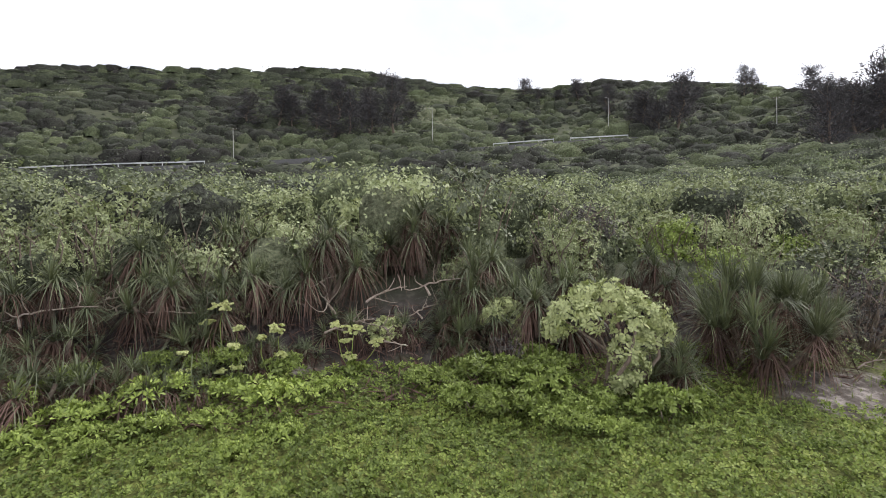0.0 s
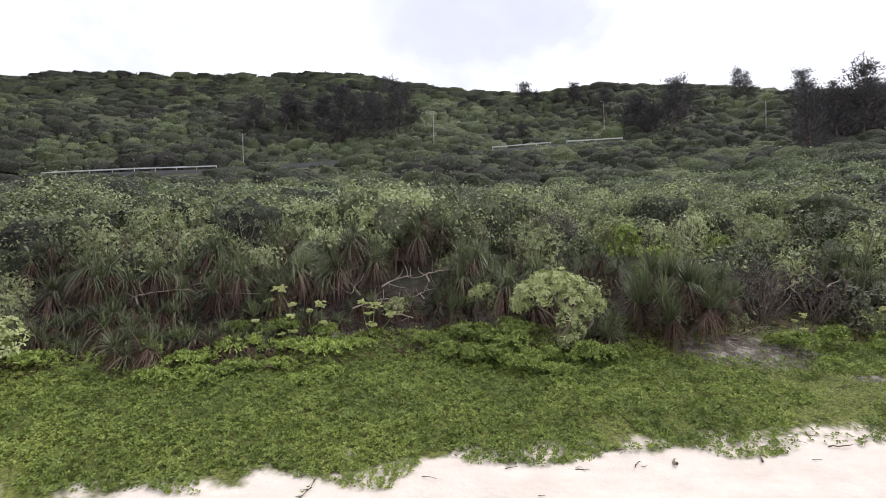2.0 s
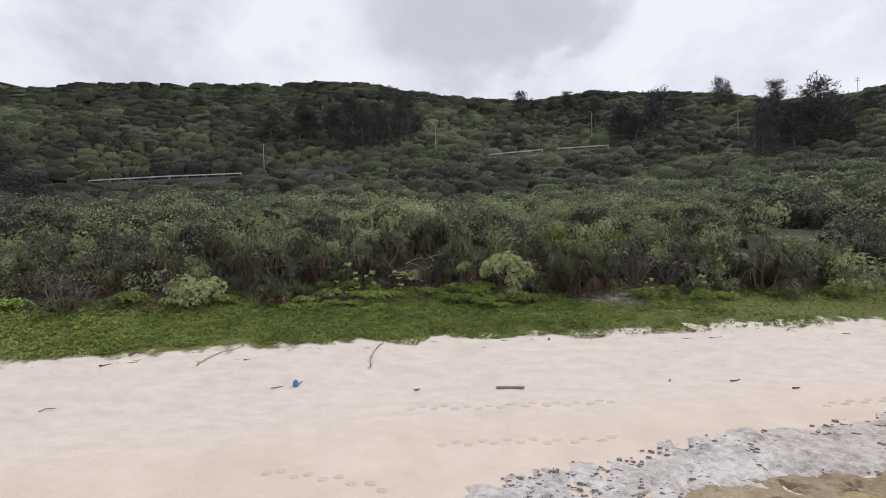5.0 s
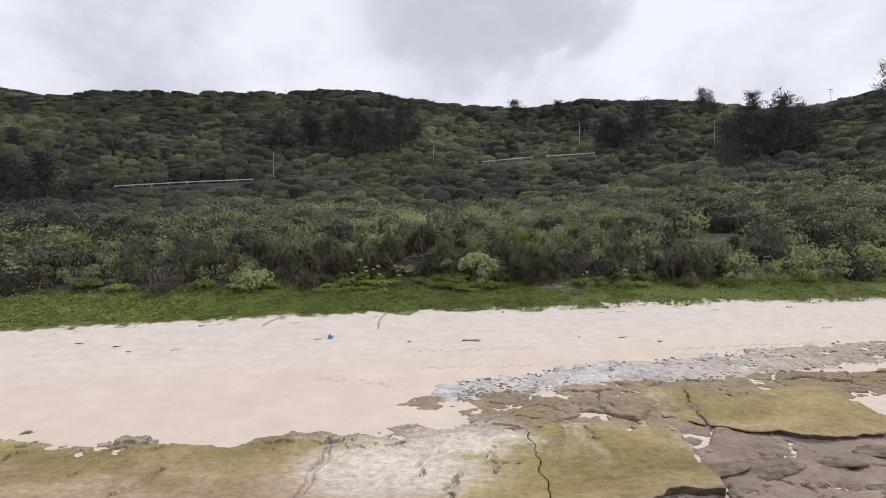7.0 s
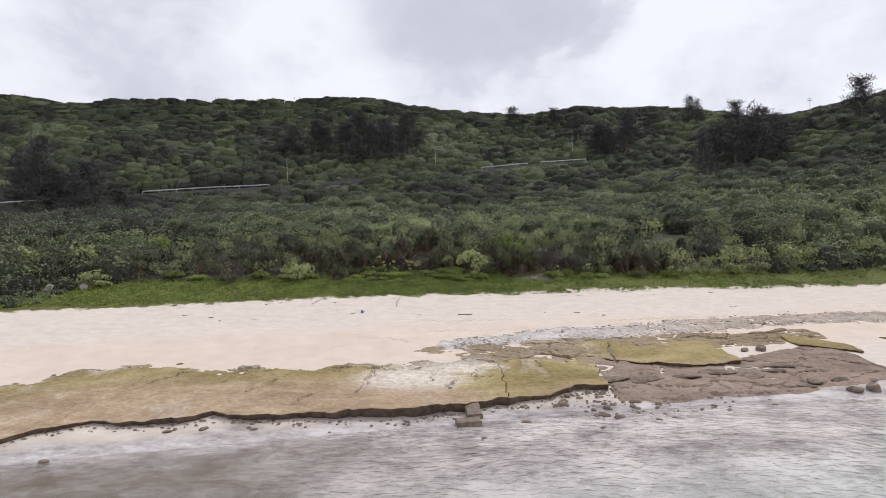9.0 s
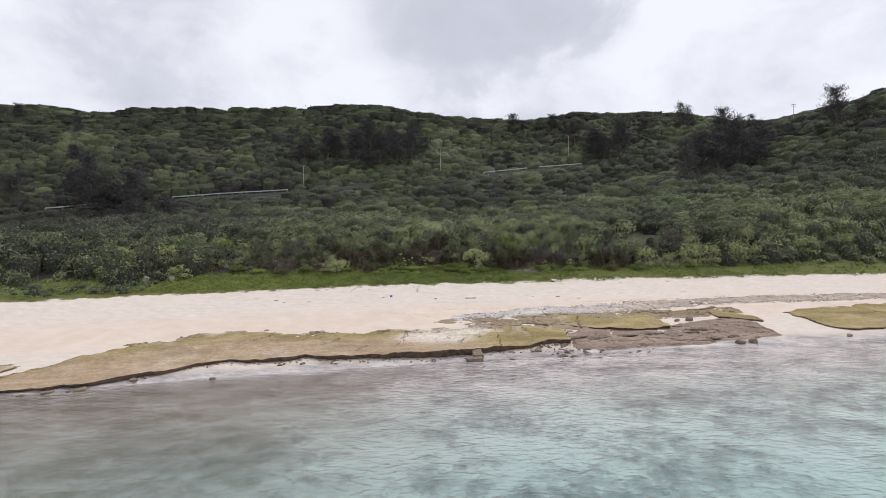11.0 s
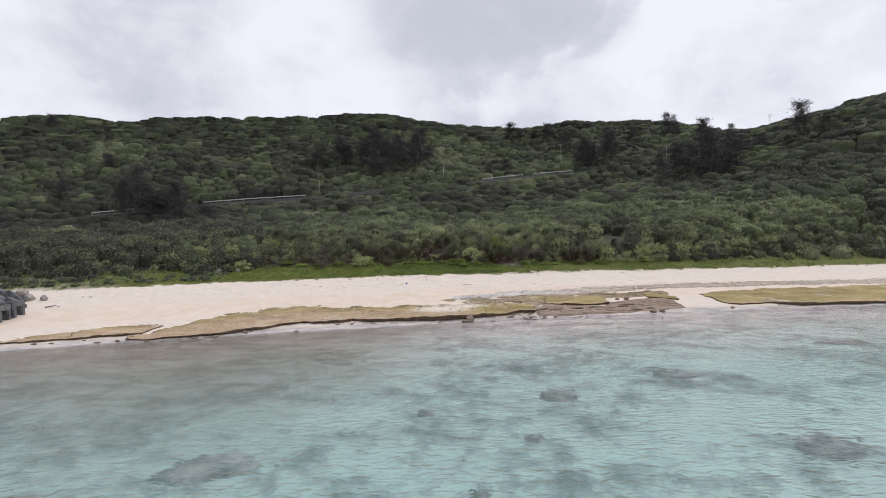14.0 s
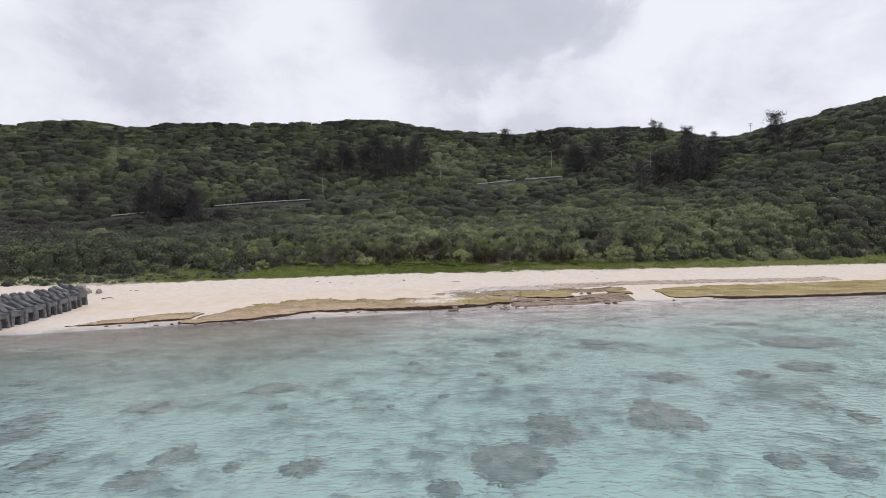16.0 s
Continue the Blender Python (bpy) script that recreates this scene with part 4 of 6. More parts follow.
# ---- heliotrope bushes ----
def heliotrope(place, rx, ry, rz, shoots, label, lift=0.0, lobes=()):
    ob = thing("heliotrope_bush", place, label, "bush", "heliotrope bushes behind the beach")
    p, n = dome_points(shoots * 2 // 3, rx, ry, rz, 15, -0.25, (0.17, 0.30))
    p2, n2 = dome_points(shoots // 3, rx * 1.08, ry * 1.08, rz * 0.55, 11, -0.25, (0.16, 0.28))
    if lift:
        p[:, 2] = lift + p[:, 2] * (rz - lift) / rz
    else:
        p, n = np.concatenate([p + (0, 0, rz * 0.1), p2 - (0, 0, 0.05)]), np.concatenate([n, n2])
    if lobes:
        d = [unit(RNG.normal(size=(shoots // len(lobes), 3)) * (1, 1, 0.8) + (0, -0.15, 0.45)) for _ in lobes]
        p = np.concatenate([np.array(c) + q * r * RNG.uniform(0.8, 1.1, (len(q), 1)) for q, (*c, r) in zip(d, lobes)])
        n = np.concatenate(d)
    mixed = RNG.permutation(len(p))
    p, n = p[mixed], n[mixed]
    for k in range(4):
        a = k * 1.6 + RNG.uniform(0, 0.6)
        branch, _ = limb((0, 0, -0.1), (math.cos(a) * rx * 0.55, math.sin(a) * ry * 0.55, rz * 0.7), 0.07, 0.025, 0.15)
        part("branch", mesh_of("branch", MAT_BARK, branch, smooth=True), ob)
    third = len(p) // 3
    for k in range(3):
        sel = slice(k * third, (k + 1) * third)
        part("foliage", mesh_of("foliage", MAT_SILVER, rosettes(p[sel], n[sel], 9, 0.175, 0.062, 0.5), tint=RNG.uniform(0.35, 0.75)), ob)
    return ob


HELIO_LABEL = "pale silvery green heliotrope bush with rosettes of soft leaves"
# x, y, height and radius of each rounded clump of the leaning bush
LEANING = ((-0.95, 0.0, 1.95, 0.42), (-0.45, 0.1, 2.3, 0.46), (0.15, -0.1, 2.3, 0.5), (0.7, 0.1, 2.1, 0.44), (1.2, 0.0, 1.8, 0.4), (1.5, 0.1, 1.45, 0.3), (0.5, -0.4, 1.65, 0.42), (-0.5, -0.3, 1.9, 0.4), (-1.2, 0.2, 1.6, 0.3),
           (0.35, -0.5, 1.1, 0.36), (0.55, -0.6, 0.7, 0.32), (0.95, -0.3, 1.35, 0.3), (0.2, 0.5, 2.2, 0.5), (0.3, -0.5, 0.4, 0.26))
helios = [
    heliotrope(at(4.0, 13.5, 0), 1.9, 1.3, 2.6, 560, "pale green heliotrope bush leaning over the ground cover", 0.9, LEANING),
    heliotrope(at(-13.3, 9.9, 0), 2.3, 1.6, 2.0, 460, "low spreading pale green heliotrope bush beside the grass"),
    heliotrope(at(33.4, 17.4, 0), 2.2, 1.8, 3.4, 330, HELIO_LABEL),
]
for x, y, k, size, turn in ((-1.7, 15.0, 1, 0.4, 70), (1.7, 15.2, 0, 0.5, 20), (16.6, 15.6, 2, 0.38, 100), (27.2, 16.4, 2, 0.95, 210), (30.6, 16.9, 2, 0.75, 290),
                            (36.5, 18.2, 2, 1.0, 30), (40.6, 18.8, 2, 1.1, 140), (44.0, 19.8, 2, 0.85, 250), (52.0, 21.4, 2, 1.0, 0), (-33.5, 8.0, 2, 0.9, 60),
                            (-37.0, 6.0, 2, 1.0, 190), (-30.4, 5.4, 1, 0.9, 240), (-0.9, 21.0, 1, 0.8, 0), (-2.9, 20.6, 0, 0.9, 45),
                            (58.0, 22.6, 2, 1.0, 80)):
    copy_thing(helios[k], at(x, y, turn, size))

# ---- leafy shrubs ----
def leafy_shrub(place, r, h, count, leaf, mat, label, tint, twigs=8, kind="shrub"):
    ob = thing(kind, place, label, "shrub", "shrubs of the beach thicket")
    for k in range(twigs):
        a = k * 2.4
        tip = (math.cos(a) * r * RNG.uniform(0.4, 0.85), math.sin(a) * r * RNG.uniform(0.4, 0.85), h * RNG.uniform(0.55, 0.95))
        twig, _ = limb((math.cos(a) * 0.1, math.sin(a) * 0.1, -0.1), tip, 0.035, 0.012, 0.12, 5, 5)
        part("branch", mesh_of("branch", MAT_BARK, twig, smooth=True), ob)
    p, n = dome_points(count * 2 // 3, r, r, h, 10, -0.25)
    p2, n2 = dome_points(count - len(p), r * 1.08, r * 1.08, h * 0.5, 9, -0.2)
    p, n = np.concatenate([p + (0, 0, h * 0.12), p2]), np.concatenate([n, n2])
    part("foliage", mesh_of("foliage", mat, rosettes(p, n, 5, leaf, leaf * 0.42, 0.6), tint=tint), ob)
    return ob


shrubs = [
    leafy_shrub(at(-15.8, 17.5), 1.5, 2.3, 290, 0.155, MAT_THICKET, "dense leafy green coastal shrub in the thicket", 0.55),
    leafy_shrub(at(12.8, 16.4), 1.4, 2.0, 260, 0.11, MAT_TWIG, "dark grey-brown twiggy half-dead shrub with sparse leaves", 0.5, 22),
    leafy_shrub(at(8.6, 20.2), 1.3, 2.2, 280, 0.18, MAT_NAUPAKA, "bright yellow-green shrub standing out of the thicket", 0.42),
    leafy_shrub(at(-22.5, 16.0), 1.6, 2.4, 290, 0.16, MAT_SCRUB, "dark green leafy shrub in the thicket", 0.42),
]
fine = [
    leafy_shrub(at(-9.6, 17.0), 1.3, 2.1, 360, 0.115, MAT_THICKET, "dense small-leaved green shrub in the thicket", 0.5, 12),
    leafy_shrub(at(-12.0, 15.8), 1.2, 1.9, 340, 0.11, MAT_THICKET, "grey-green small-leaved shrub in the thicket", 0.8, 14),
]
rng = random.Random(3)
for k in range(30):
    x = rng.uniform(-15, 18)
    w = rng.uniform(36.0, 40.5)
    copy_thing(fine[rng.randrange(2)], at(x, w + float(shore_of(x)), rng.uniform(0, 360), rng.uniform(0.75, 1.2), 0.1, rng.uniform(0.85, 1.25)))
for k in range(64):
    x = rng.uniform(-40, 46)
    w = rng.uniform(31.6, 41.5)
    if abs(x) < 16:
        w += 4.5
    y = w + float(shore_of(x))
    which = rng.choices((0, 1, 2, 3), (5, 3.5 if x < 9 else 5, 0.15, 4))[0]
    copy_thing(shrubs[which], at(x, y, rng.uniform(0, 360), rng.uniform(0.85, 1.4), 0.1, rng.uniform(0.85, 1.3)))
for x, y, which, size in ((13.6, 17.6, 1, 1.1), (11.6, 17.0, 1, 1.0), (15.2, 16.6, 1, 0.9), (9.6, 18.6, 2, 0.9), (16.6, 15.8, 3, 0.9), (18.6, 16.4, 0, 0.9), (13.2, 20.4, 2, 0.8), (13.4, 18.8, 3, 0.9), (15.6, 18.4, 0, 0.9), (17.2, 19.0, 3, 1.0), (11.4, 19.2, 0, 0.8), (14.6, 20.6, 0, 1.0), (16.8, 17.2, 3, 0.7), (20.4, 20.0, 0, 1.2), (21.6, 22.0, 3, 1.2), (22.6, 24.2, 0, 1.3), (20.6, 24.4, 0, 1.2), (24.0, 26.8, 3, 1.3), (22.0, 27.0, 0, 1.3), (19.2, 22.2, 3, 1.1), (-17.6, 14.6, 0, 0.9), (-19.6, 14.0, 3, 0.9), (-21.4, 13.2, 0, 1.0), (-23.8, 13.4, 3, 1.0), (-25.8, 12.4, 0, 1.0), (-18.4, 16.4, 0, 1.0), (-20.6, 16.0, 0, 1.0), (-27.6, 11.6, 3, 1.0), (-24.6, 15.4, 0, 1.1), (6.2, 16.2, 0, 0.6), (1.6, 14.2, 1, 0.5)):
    copy_thing(shrubs[which], at(x, y, rng.uniform(0, 360), size))

for x, y, which, size in ((-14.6, 12.6, 0, 0.8), (-16.2, 12.0, 1, 0.8), (-17.6, 11.6, 1, 0.75), (-19.2, 11.4, 0, 0.8), (-20.8, 10.8, 1, 0.8), (-22.2, 10.6, 0, 0.8), (-23.8, 10.0, 1, 0.8), (-25.4, 9.6, 0, 0.85), (-27.0, 9.4, 1, 0.8), (-28.6, 8.6, 0, 0.9), (-18.2, 13.0, 0, 0.9), (-21.4, 12.4, 0, 0.9), (-24.6, 11.6, 1, 0.9), (-15.2, 13.8, 1, 0.8), (17.0, 16.4, 1, 0.7), (19.0, 15.8, 0, 0.7), (11.6, 15.8, 1, 0.6), (24.8, 17.4, 0, 0.9), (29.0, 17.6, 1, 0.9), (33.6, 18.4, 0, 0.9), (-6.0, 15.8, 1, 0.7), (0.4, 17.4, 0, 0.8)):
    copy_thing(fine[which], at(x, y, rng.uniform(0, 360), size, 0.45))

# ---- naupaka and umbels at the edge of the ground cover ----
def naupaka(place, r, h, shoots, label, tint):
    ob = thing("naupaka_shrub", place, label, "shrub", "low bright shrubs on the ground cover")
    p, n = dome_points(shoots, r, r * 0.8, h, 8, -0.05)
    for k in range(3):
        a = k * 2.1
        stem, _ = limb((0, 0, -0.05), (math.cos(a) * r * 0.5, math.sin(a) * r * 0.4, h * 0.5), 0.02, 0.01, 0.12, 4, 5)
        part("stem", mesh_of("stem", MAT_BARK, stem, smooth=True), ob)
    part("foliage", mesh_of("foliage", MAT_NAUPAKA, rosettes(p, n, 8, 0.19, 0.058, 0.95), tint=tint), ob)
    return ob


naus = [
    naupaka(at(5.0, 12.3), 0.85, 0.9, 120, "bright yellow-green naupaka shrub with glossy leaves", 0.6),
    naupaka(at(2.2, 13.2), 1.45, 1.0, 260, "spreading bright green naupaka shrub with glossy leaves", 0.38),
    naupaka(at(-4.0, 12.4), 1.1, 0.55, 150, "low yellow-green leafy plant in the ground cover", 0.75),
]
for x, y, k, size, turn in ((1.0, 13.5, 1, 0.9, 40), (3.3, 12.4, 1, 0.7, 100), (2.6, 14.2, 1, 0.8, 200), (-5.2, 12.5, 2, 0.8, 60), (-6.6, 12.3, 2, 1.0, 130), (-7.7, 11.4, 2, 0.9, 250),
                            (-2.9, 12.9, 2, 0.7, 10), (-9.0, 11.6, 0, 0.7, 300), (-7.0, 13.2, 1, 0.6, 20), (-5.6, 13.4, 1, 0.7, 90), (-4.0, 13.6, 1, 0.5, 170), (-8.6, 12.6, 1, 0.55, 33),
                            (-0.4, 13.3, 1, 0.6, 280), (12.6, 14.0, 1, 0.8, 10), (14.3, 14.4, 0, 1.0, 80), (16.4, 14.2, 1, 0.8, 160), (18.0, 14.6, 2, 0.9, 200), (13.2, 13.0, 2, 0.5, 60),
                            (-17.0, 9.8, 1, 0.9, 20), (-19.8, 8.8, 1, 0.8, 110), (-22.6, 8.6, 2, 1.0, 230), (-12.2, 10.6, 2, 0.9, 45), (-25.0, 8.4, 1, 1.0, 300), (-3.4, 11.2, 2, 0.6, 310),
                            (3.9, 11.4, 0, 0.45, 20), (5.8, 12.6, 0, 0.7, 120), (-9.9, 12.0, 1, 0.5, 70), (-7.4, 10.8, 2, 0.6, 15), (-6.2, 11.2, 2, 0.7, 95), (-5.0, 11.6, 2, 0.6, 195), (-6.8, 10.2, 0, 0.45, 60), (-4.2, 10.6, 2, 0.5, 280), (-8.4, 10.4, 2, 0.7, 350), (-5.6, 10.0, 2, 0.45, 120), (1.6, 12.4, 1, 0.8, 66), (2.7, 11.9, 1, 0.7, 150), (0.6, 12.6, 1, 0.7, 255), (3.4, 11.7, 2, 0.6, 20), (22.0, 15.0, 1, 0.9, 33), (25.6, 15.2, 1, 0.9, 233), (33.5, 17.2, 2, 1.0, 0)):
    copy_thing(naus[k], at(x, y, turn, size, 0.02))


def umbel_plant(place, heads, label):
    """Upright stalks, each ending in a loose cluster of small pale balls; heads: (sideways, height, cluster size)."""
    ob = thing("flowering_umbel_plant", place, label, "wild flower", "flowering plants before the thicket")
    for side, height, size in heads:
        tip = np.array([side, RNG.uniform(-0.1, 0.1), height])
        stalk, _ = limb((side * 0.15, 0, -0.05), tip - (0, 0, size * 0.6), 0.016, 0.009, 0.06, 5, 5)
        stem = part("stem", mesh_of("stem", MAT_NAUPAKA, stalk, smooth=True, tint=0.4), ob)
        balls = []
        for q in range(max(4, round(size * 70))):
            d = unit(RNG.normal(size=3) * (1, 1, 0.7)) * size * 1.25 * RNG.uniform(0.3, 1.0) * (1, 1, 0.62)
            p, n = dome_points(30, 0.10, 0.10, 0.09, 4, -0.3)
            balls.append(leaves(p + tip + d, n + RNG.normal(scale=0.3, size=n.shape), 0.06, 0.05))
        part("flower_head", mesh_of("flower_head", MAT_UMBEL, *balls, tint=RNG.uniform(0.3, 0.8)), stem, "pale yellow flower cluster")
    p, n = dome_points(18, 0.36, 0.36, heads[0][1] * 0.4, 5, 0.0)
    part("foliage", mesh_of("foliage", MAT_NAUPAKA, rosettes(p, n, 6, 0.17, 0.08, 0.4), tint=0.35), ob)
    return ob


UMBEL_LABEL = "wild plant with pale yellow flower clusters on upright stems"
umbels = [umbel_plant(at(-5.65, 13.65), ((0.0, 1.45, 0.24), (-0.35, 1.05, 0.16), (0.42, 0.92, 0.14)), UMBEL_LABEL),
          umbel_plant(at(-4.05, 13.15), ((0.0, 1.3, 0.2), (-0.45, 1.1, 0.1), (0.05, 0.68, 0.13)), UMBEL_LABEL),
          umbel_plant(at(-2.3, 13.6), ((0.0, 1.2, 0.22), (-0.42, 1.3, 0.15), (-0.2, 0.9, 0.15), (0.55, 0.85, 0.15), (-0.1, 0.5, 0.14)), UMBEL_LABEL),
          umbel_plant(at(-5.05, 12.9), ((0.05, 1.0, 0.12), (0.1, 0.5, 0.15), (-0.3, 0.4, 0.08)), UMBEL_LABEL)]
for x, y, k, size, turn in ((-6.2, 12.7, 3, 0.8, 30), (16.8, 15.0, 0, 0.9, 80), (13.4, 14.6, 1, 0.8, 10)):
    copy_thing(umbels[k], at(x, y, turn, size, 0.02))

# ---- bare roots and dead branches under the thicket ----
def dead_branch(place, length, label):
    ob = thing("dead_branch", place, label, "branch", "bleached dead branches under the thicket")
    end = np.array([length, 0, length * 0.25])
    main, path = limb((0, 0, 0), end, 0.034, 0.014, 0.2, 9)
    stem = part("stem", mesh_of("stem", MAT_ROOT, main, smooth=True), ob)
    for k in (2, 3, 4, 6, 7):
        tip = path[k] + RNG.normal(scale=0.3 * length, size=3) * (0.6, 0.6, 0.7) + (0, 0, 0.1)
        twig, _ = limb(path[k], tip, 0.018, 0.006, 0.16, 6, 5)
        part("twig", mesh_of("twig", MAT_ROOT, twig, smooth=True), stem)
    return ob


dead = [dead_branch(at(-8.6, 14.2, 20, 1, -0.5), 1.5, "bleached crooked dead branch sticking out of the thicket"), dead_branch(at(-3.9, 15.2, 130, 1, -0.6), 1.2, "bleached crooked dead branch sticking out of the thicket")]
for x, y, k, size, turn, up in ((-3.4, 15.6, 0, 0.8, 80, 0.9), (0.1, 14.6, 1, 0.9, 100, 0.4), (-0.6, 15.0, 0, 0.8, 60, 0.7), (-4.6, 15.4, 1, 0.9, 200, 0.9), (-9.6, 14.4, 1, 1.0, -20, 0.5), (-15.5, 11.2, 0, 0.9, 30, 0.3), (-12.6, 10.9, 1, 0.9, 170, 0.3),
                                (-3.0, 14.9, 0, 1.1, 110, 0.7), (-2.2, 15.2, 1, 1.2, 40, 0.9), (-1.5, 14.6, 0, 0.9, 150, 0.4), (-0.4, 15.6, 0, 1.2, 20, 1.0), (-3.2, 14.4, 1, 1.1, 10, 0.5), (-10.4, 13.2, 0, 1.1, 25, 0.7), (-6.2, 14.3, 0, 1.0, 200, 0.5), (14.0, 16.0, 0, 0.9, 45, 1.4), (15.4, 16.2, 1, 0.9, 15, 1.6), (-2.6, 16.0, 1, 1.1, 90, 1.2), (-1.0, 14.4, 1, 0.7, 220, 0.3), (-7.0, 14.6, 1, 0.9, 150, 0.6), (25.0, 17.0, 0, 1.2, 60, 1.5), (-42.0, 2.5, 0, 1.4, 10, 0.5), (11.2, 14.6, 1, 0.8, 0, 0.3)):
    copy_thing(dead[k], at(x, y, turn, size, -up))

# ---- dead leaves on the soil ----
def leaf_litter():
    n = 5200
    x, w = RNG.uniform(-18, 18, n), RNG.uniform(30.6, 35.5, n)
    y = w + shore_of(x)
    keep = (w > 31.2 + 0.9 * smooth_noise(x, y, 2.2, 51))
    x, y = x[keep], y[keep]
    p = np.stack([x, y, land(x, y) + RNG.uniform(0.02, 0.22, len(x))], -1)
    nrm = RNG.normal(scale=0.45, size=p.shape) + (0, -0.2, 0.8)
    v, f = leaves(p, nrm, RNG.uniform(0.35, 0.9, len(x)), 0.045, 0.1)
    return tagged(new("dead_leaf_litter", build_mesh("dead_leaf_litter", v, f, MAT_DEAD, False, tint=np.clip(RNG.normal(0.4, 0.25, len(x)), 0, 1))), "dry brown strap leaves littering the soil", "leaf litter", kind="stuff")


leaf_litter()

# ---- ground cover ----
def ground_cover(name, x0, x1, per_square, leaf, label):
    n = int((x1 - x0) * 8.2 * per_square)
    x, w = RNG.uniform(x0, x1, n), RNG.uniform(25.0, 33.2, n)
    y = w + shore_of(x)
    ragged = 25.5 - 0.6 * np.clip((x - 4) / 6, 0, 1) + 1.2 * np.clip((-x - 26) / 12, 0, 1) - 1.0 * np.clip((-x - 36) / 8, 0, 1) + 0.85 * np.clip((-x - 1) / 6, 0, 1) + 0.75 * smooth_noise(x, y, 1.9, 41) + 0.35 * smooth_noise(x, y, 0.6, 42)
    bare = smooth_noise(x, y, 2.6, 43) + 0.6 * smooth_noise(x, y, 0.9, 44) + np.clip((x - 8) / 14, -0.6, 0.55)
    keep = (w > ragged) & ((bare < 0.62) | (RNG.random(n) < 0.12))
    keep &= RNG.random(n) > 0.93 * bare_patch(x, y)
    x, y, w = x[keep], y[keep], w[keep]
    thick = np.clip((w - ragged[keep]) / 2.5, 0.1, 1)
    z = land(x, y) + RNG.uniform(0.01, 0.05 + 0.12 * thick, len(x)) * (1 + 0.8 * smooth_noise(x, y, 0.35, 45)) + 0.05 * thick * smooth_noise(x, y, 0.9, 49)
    nrm = RNG.normal(scale=0.35, size=(len(x), 3)) + (0, -0.25, 0.9)
    v, f = rosettes(np.stack([x, y, z], -1), nrm, 5, leaf, leaf * 0.5, 0.75)
    t = np.clip(0.38 + 0.22 * np.clip((-x - 6) / 8, 0, 1) + 0.32 * smooth_noise(x, y, 0.35, 48) + 0.3 * smooth_noise(x, y, 1.5, 46) + 0.2 * smooth_noise(x, y, 4, 47), 0, 1)
    return tagged(new(name, build_mesh(name, v, f, MAT_MAT, False, tint=np.repeat(t, 5))), label, "ground cover", kind="stuff")


ground_cover("creeping_ground_cover", -15, 16, 135, 0.1, "low creeping green leaves carpeting the top of the beach")
ground_cover("outer_ground_cover", -32, -14.6, 45, 0.14, "low creeping green leaves carpeting the top of the beach")
ground_cover("outer_ground_cover", 15.6, 48, 30, 0.15, "patchy creeping green leaves at the top of the beach")
ground_cover("far_ground_cover", 48, 100, 6, 0.26, "patchy creeping green leaves at the top of the beach")
ground_cover("far_ground_cover", -72, -32, 14, 0.2, "low creeping green leaves carpeting the top of the beach")


def grass_tufts():
    n = 2600
    x, w = RNG.uniform(-20, 26, n), RNG.uniform(26.3, 31.5, n)
    y = w + shore_of(x)
    z = land(x, y)
    pieces = []
    for k in range(n):
        pieces.append(blades((x[k], y[k], z[k]), 4, 0.20, 0.012, 40, 88, 0.25, 3))
    ob = new("grass_tufts", mesh_of("grass_tufts", MAT_MAT, *pieces, tint=0.75))
    return tagged(ob, "thin grass tufts between the creeping leaves", "grass", kind="stuff")


grass_tufts()


def vine(points, label):
    """A runner creeping down the sand, rooting as it goes."""
    path = []
    for (xa, ya), (xb, yb) in zip(points, points[1:]):
        for k in range(6):
            x, y = xa + (xb - xa) * k / 6 + RNG.normal(scale=0.02), ya + (yb - ya) * k / 6
            path.append((x, y, float(land(x, y)) + 0.02))
    path = np.array(path)
    base = path[0].copy()
    ob = thing("creeping_vine", Matrix.Translation(base), label, "vine", "runners on the sand")
    part("stem", mesh_of("stem", MAT_DARKWOOD, tube(path - base, np.full(len(path), 0.007), 5)), ob)
    p = np.repeat(path, 3, 0) + RNG.normal(scale=0.05, size=(3 * len(path), 3)) * (1, 1, 0.3) + (0, 0, 0.03)
    part("leaves", mesh_of("leaves", MAT_MAT, leaves(p - base, RNG.normal(scale=0.4, size=p.shape) + (0, 0, 1), 0.075, 0.06), tint=0.25), ob)


vine([(-2.4, 6.4), (-2.8, 5.5), (-3.0, 4.5), (-2.9, 3.4)], "thin dark beach vine runner creeping down the sand")
vine([(-8.9, 5.0), (-9.6, 4.4), (-10.1, 3.7), (-10.2, 3.1)], "thin dark beach vine runner creeping down the sand")

# ---- beachrock ----
UPPER = ((-30.5, -28.6, -27.4, -26.2, -24.3, -22, -20.6, -18.4, -16.2, -13.1, -10.9, -8, -3.5, 0.4, 1.8, 4.8, 10.9), (-25.2, -23, -20, -16.4, -14, -12.6, -10.9, -10.1, -9.9, -10.2, -10.4, -10.2, -10.0, -9.5, -9, -8.1, -8.2))
LIP = ((-33, -30, -27.2, -21.9, -17.8, -16.6, -15.4, -10.4, -9.8, -8.1, -4.7, -0.9, 3.4, 6.4, 8.4, 10.4), (-25.9, -25.6, -25.3, -23.8, -21, -19.6, -18.9, -18.4, -17.6, -18.1, -18.1, -18, -16.7, -15.6, -14.4, -14))
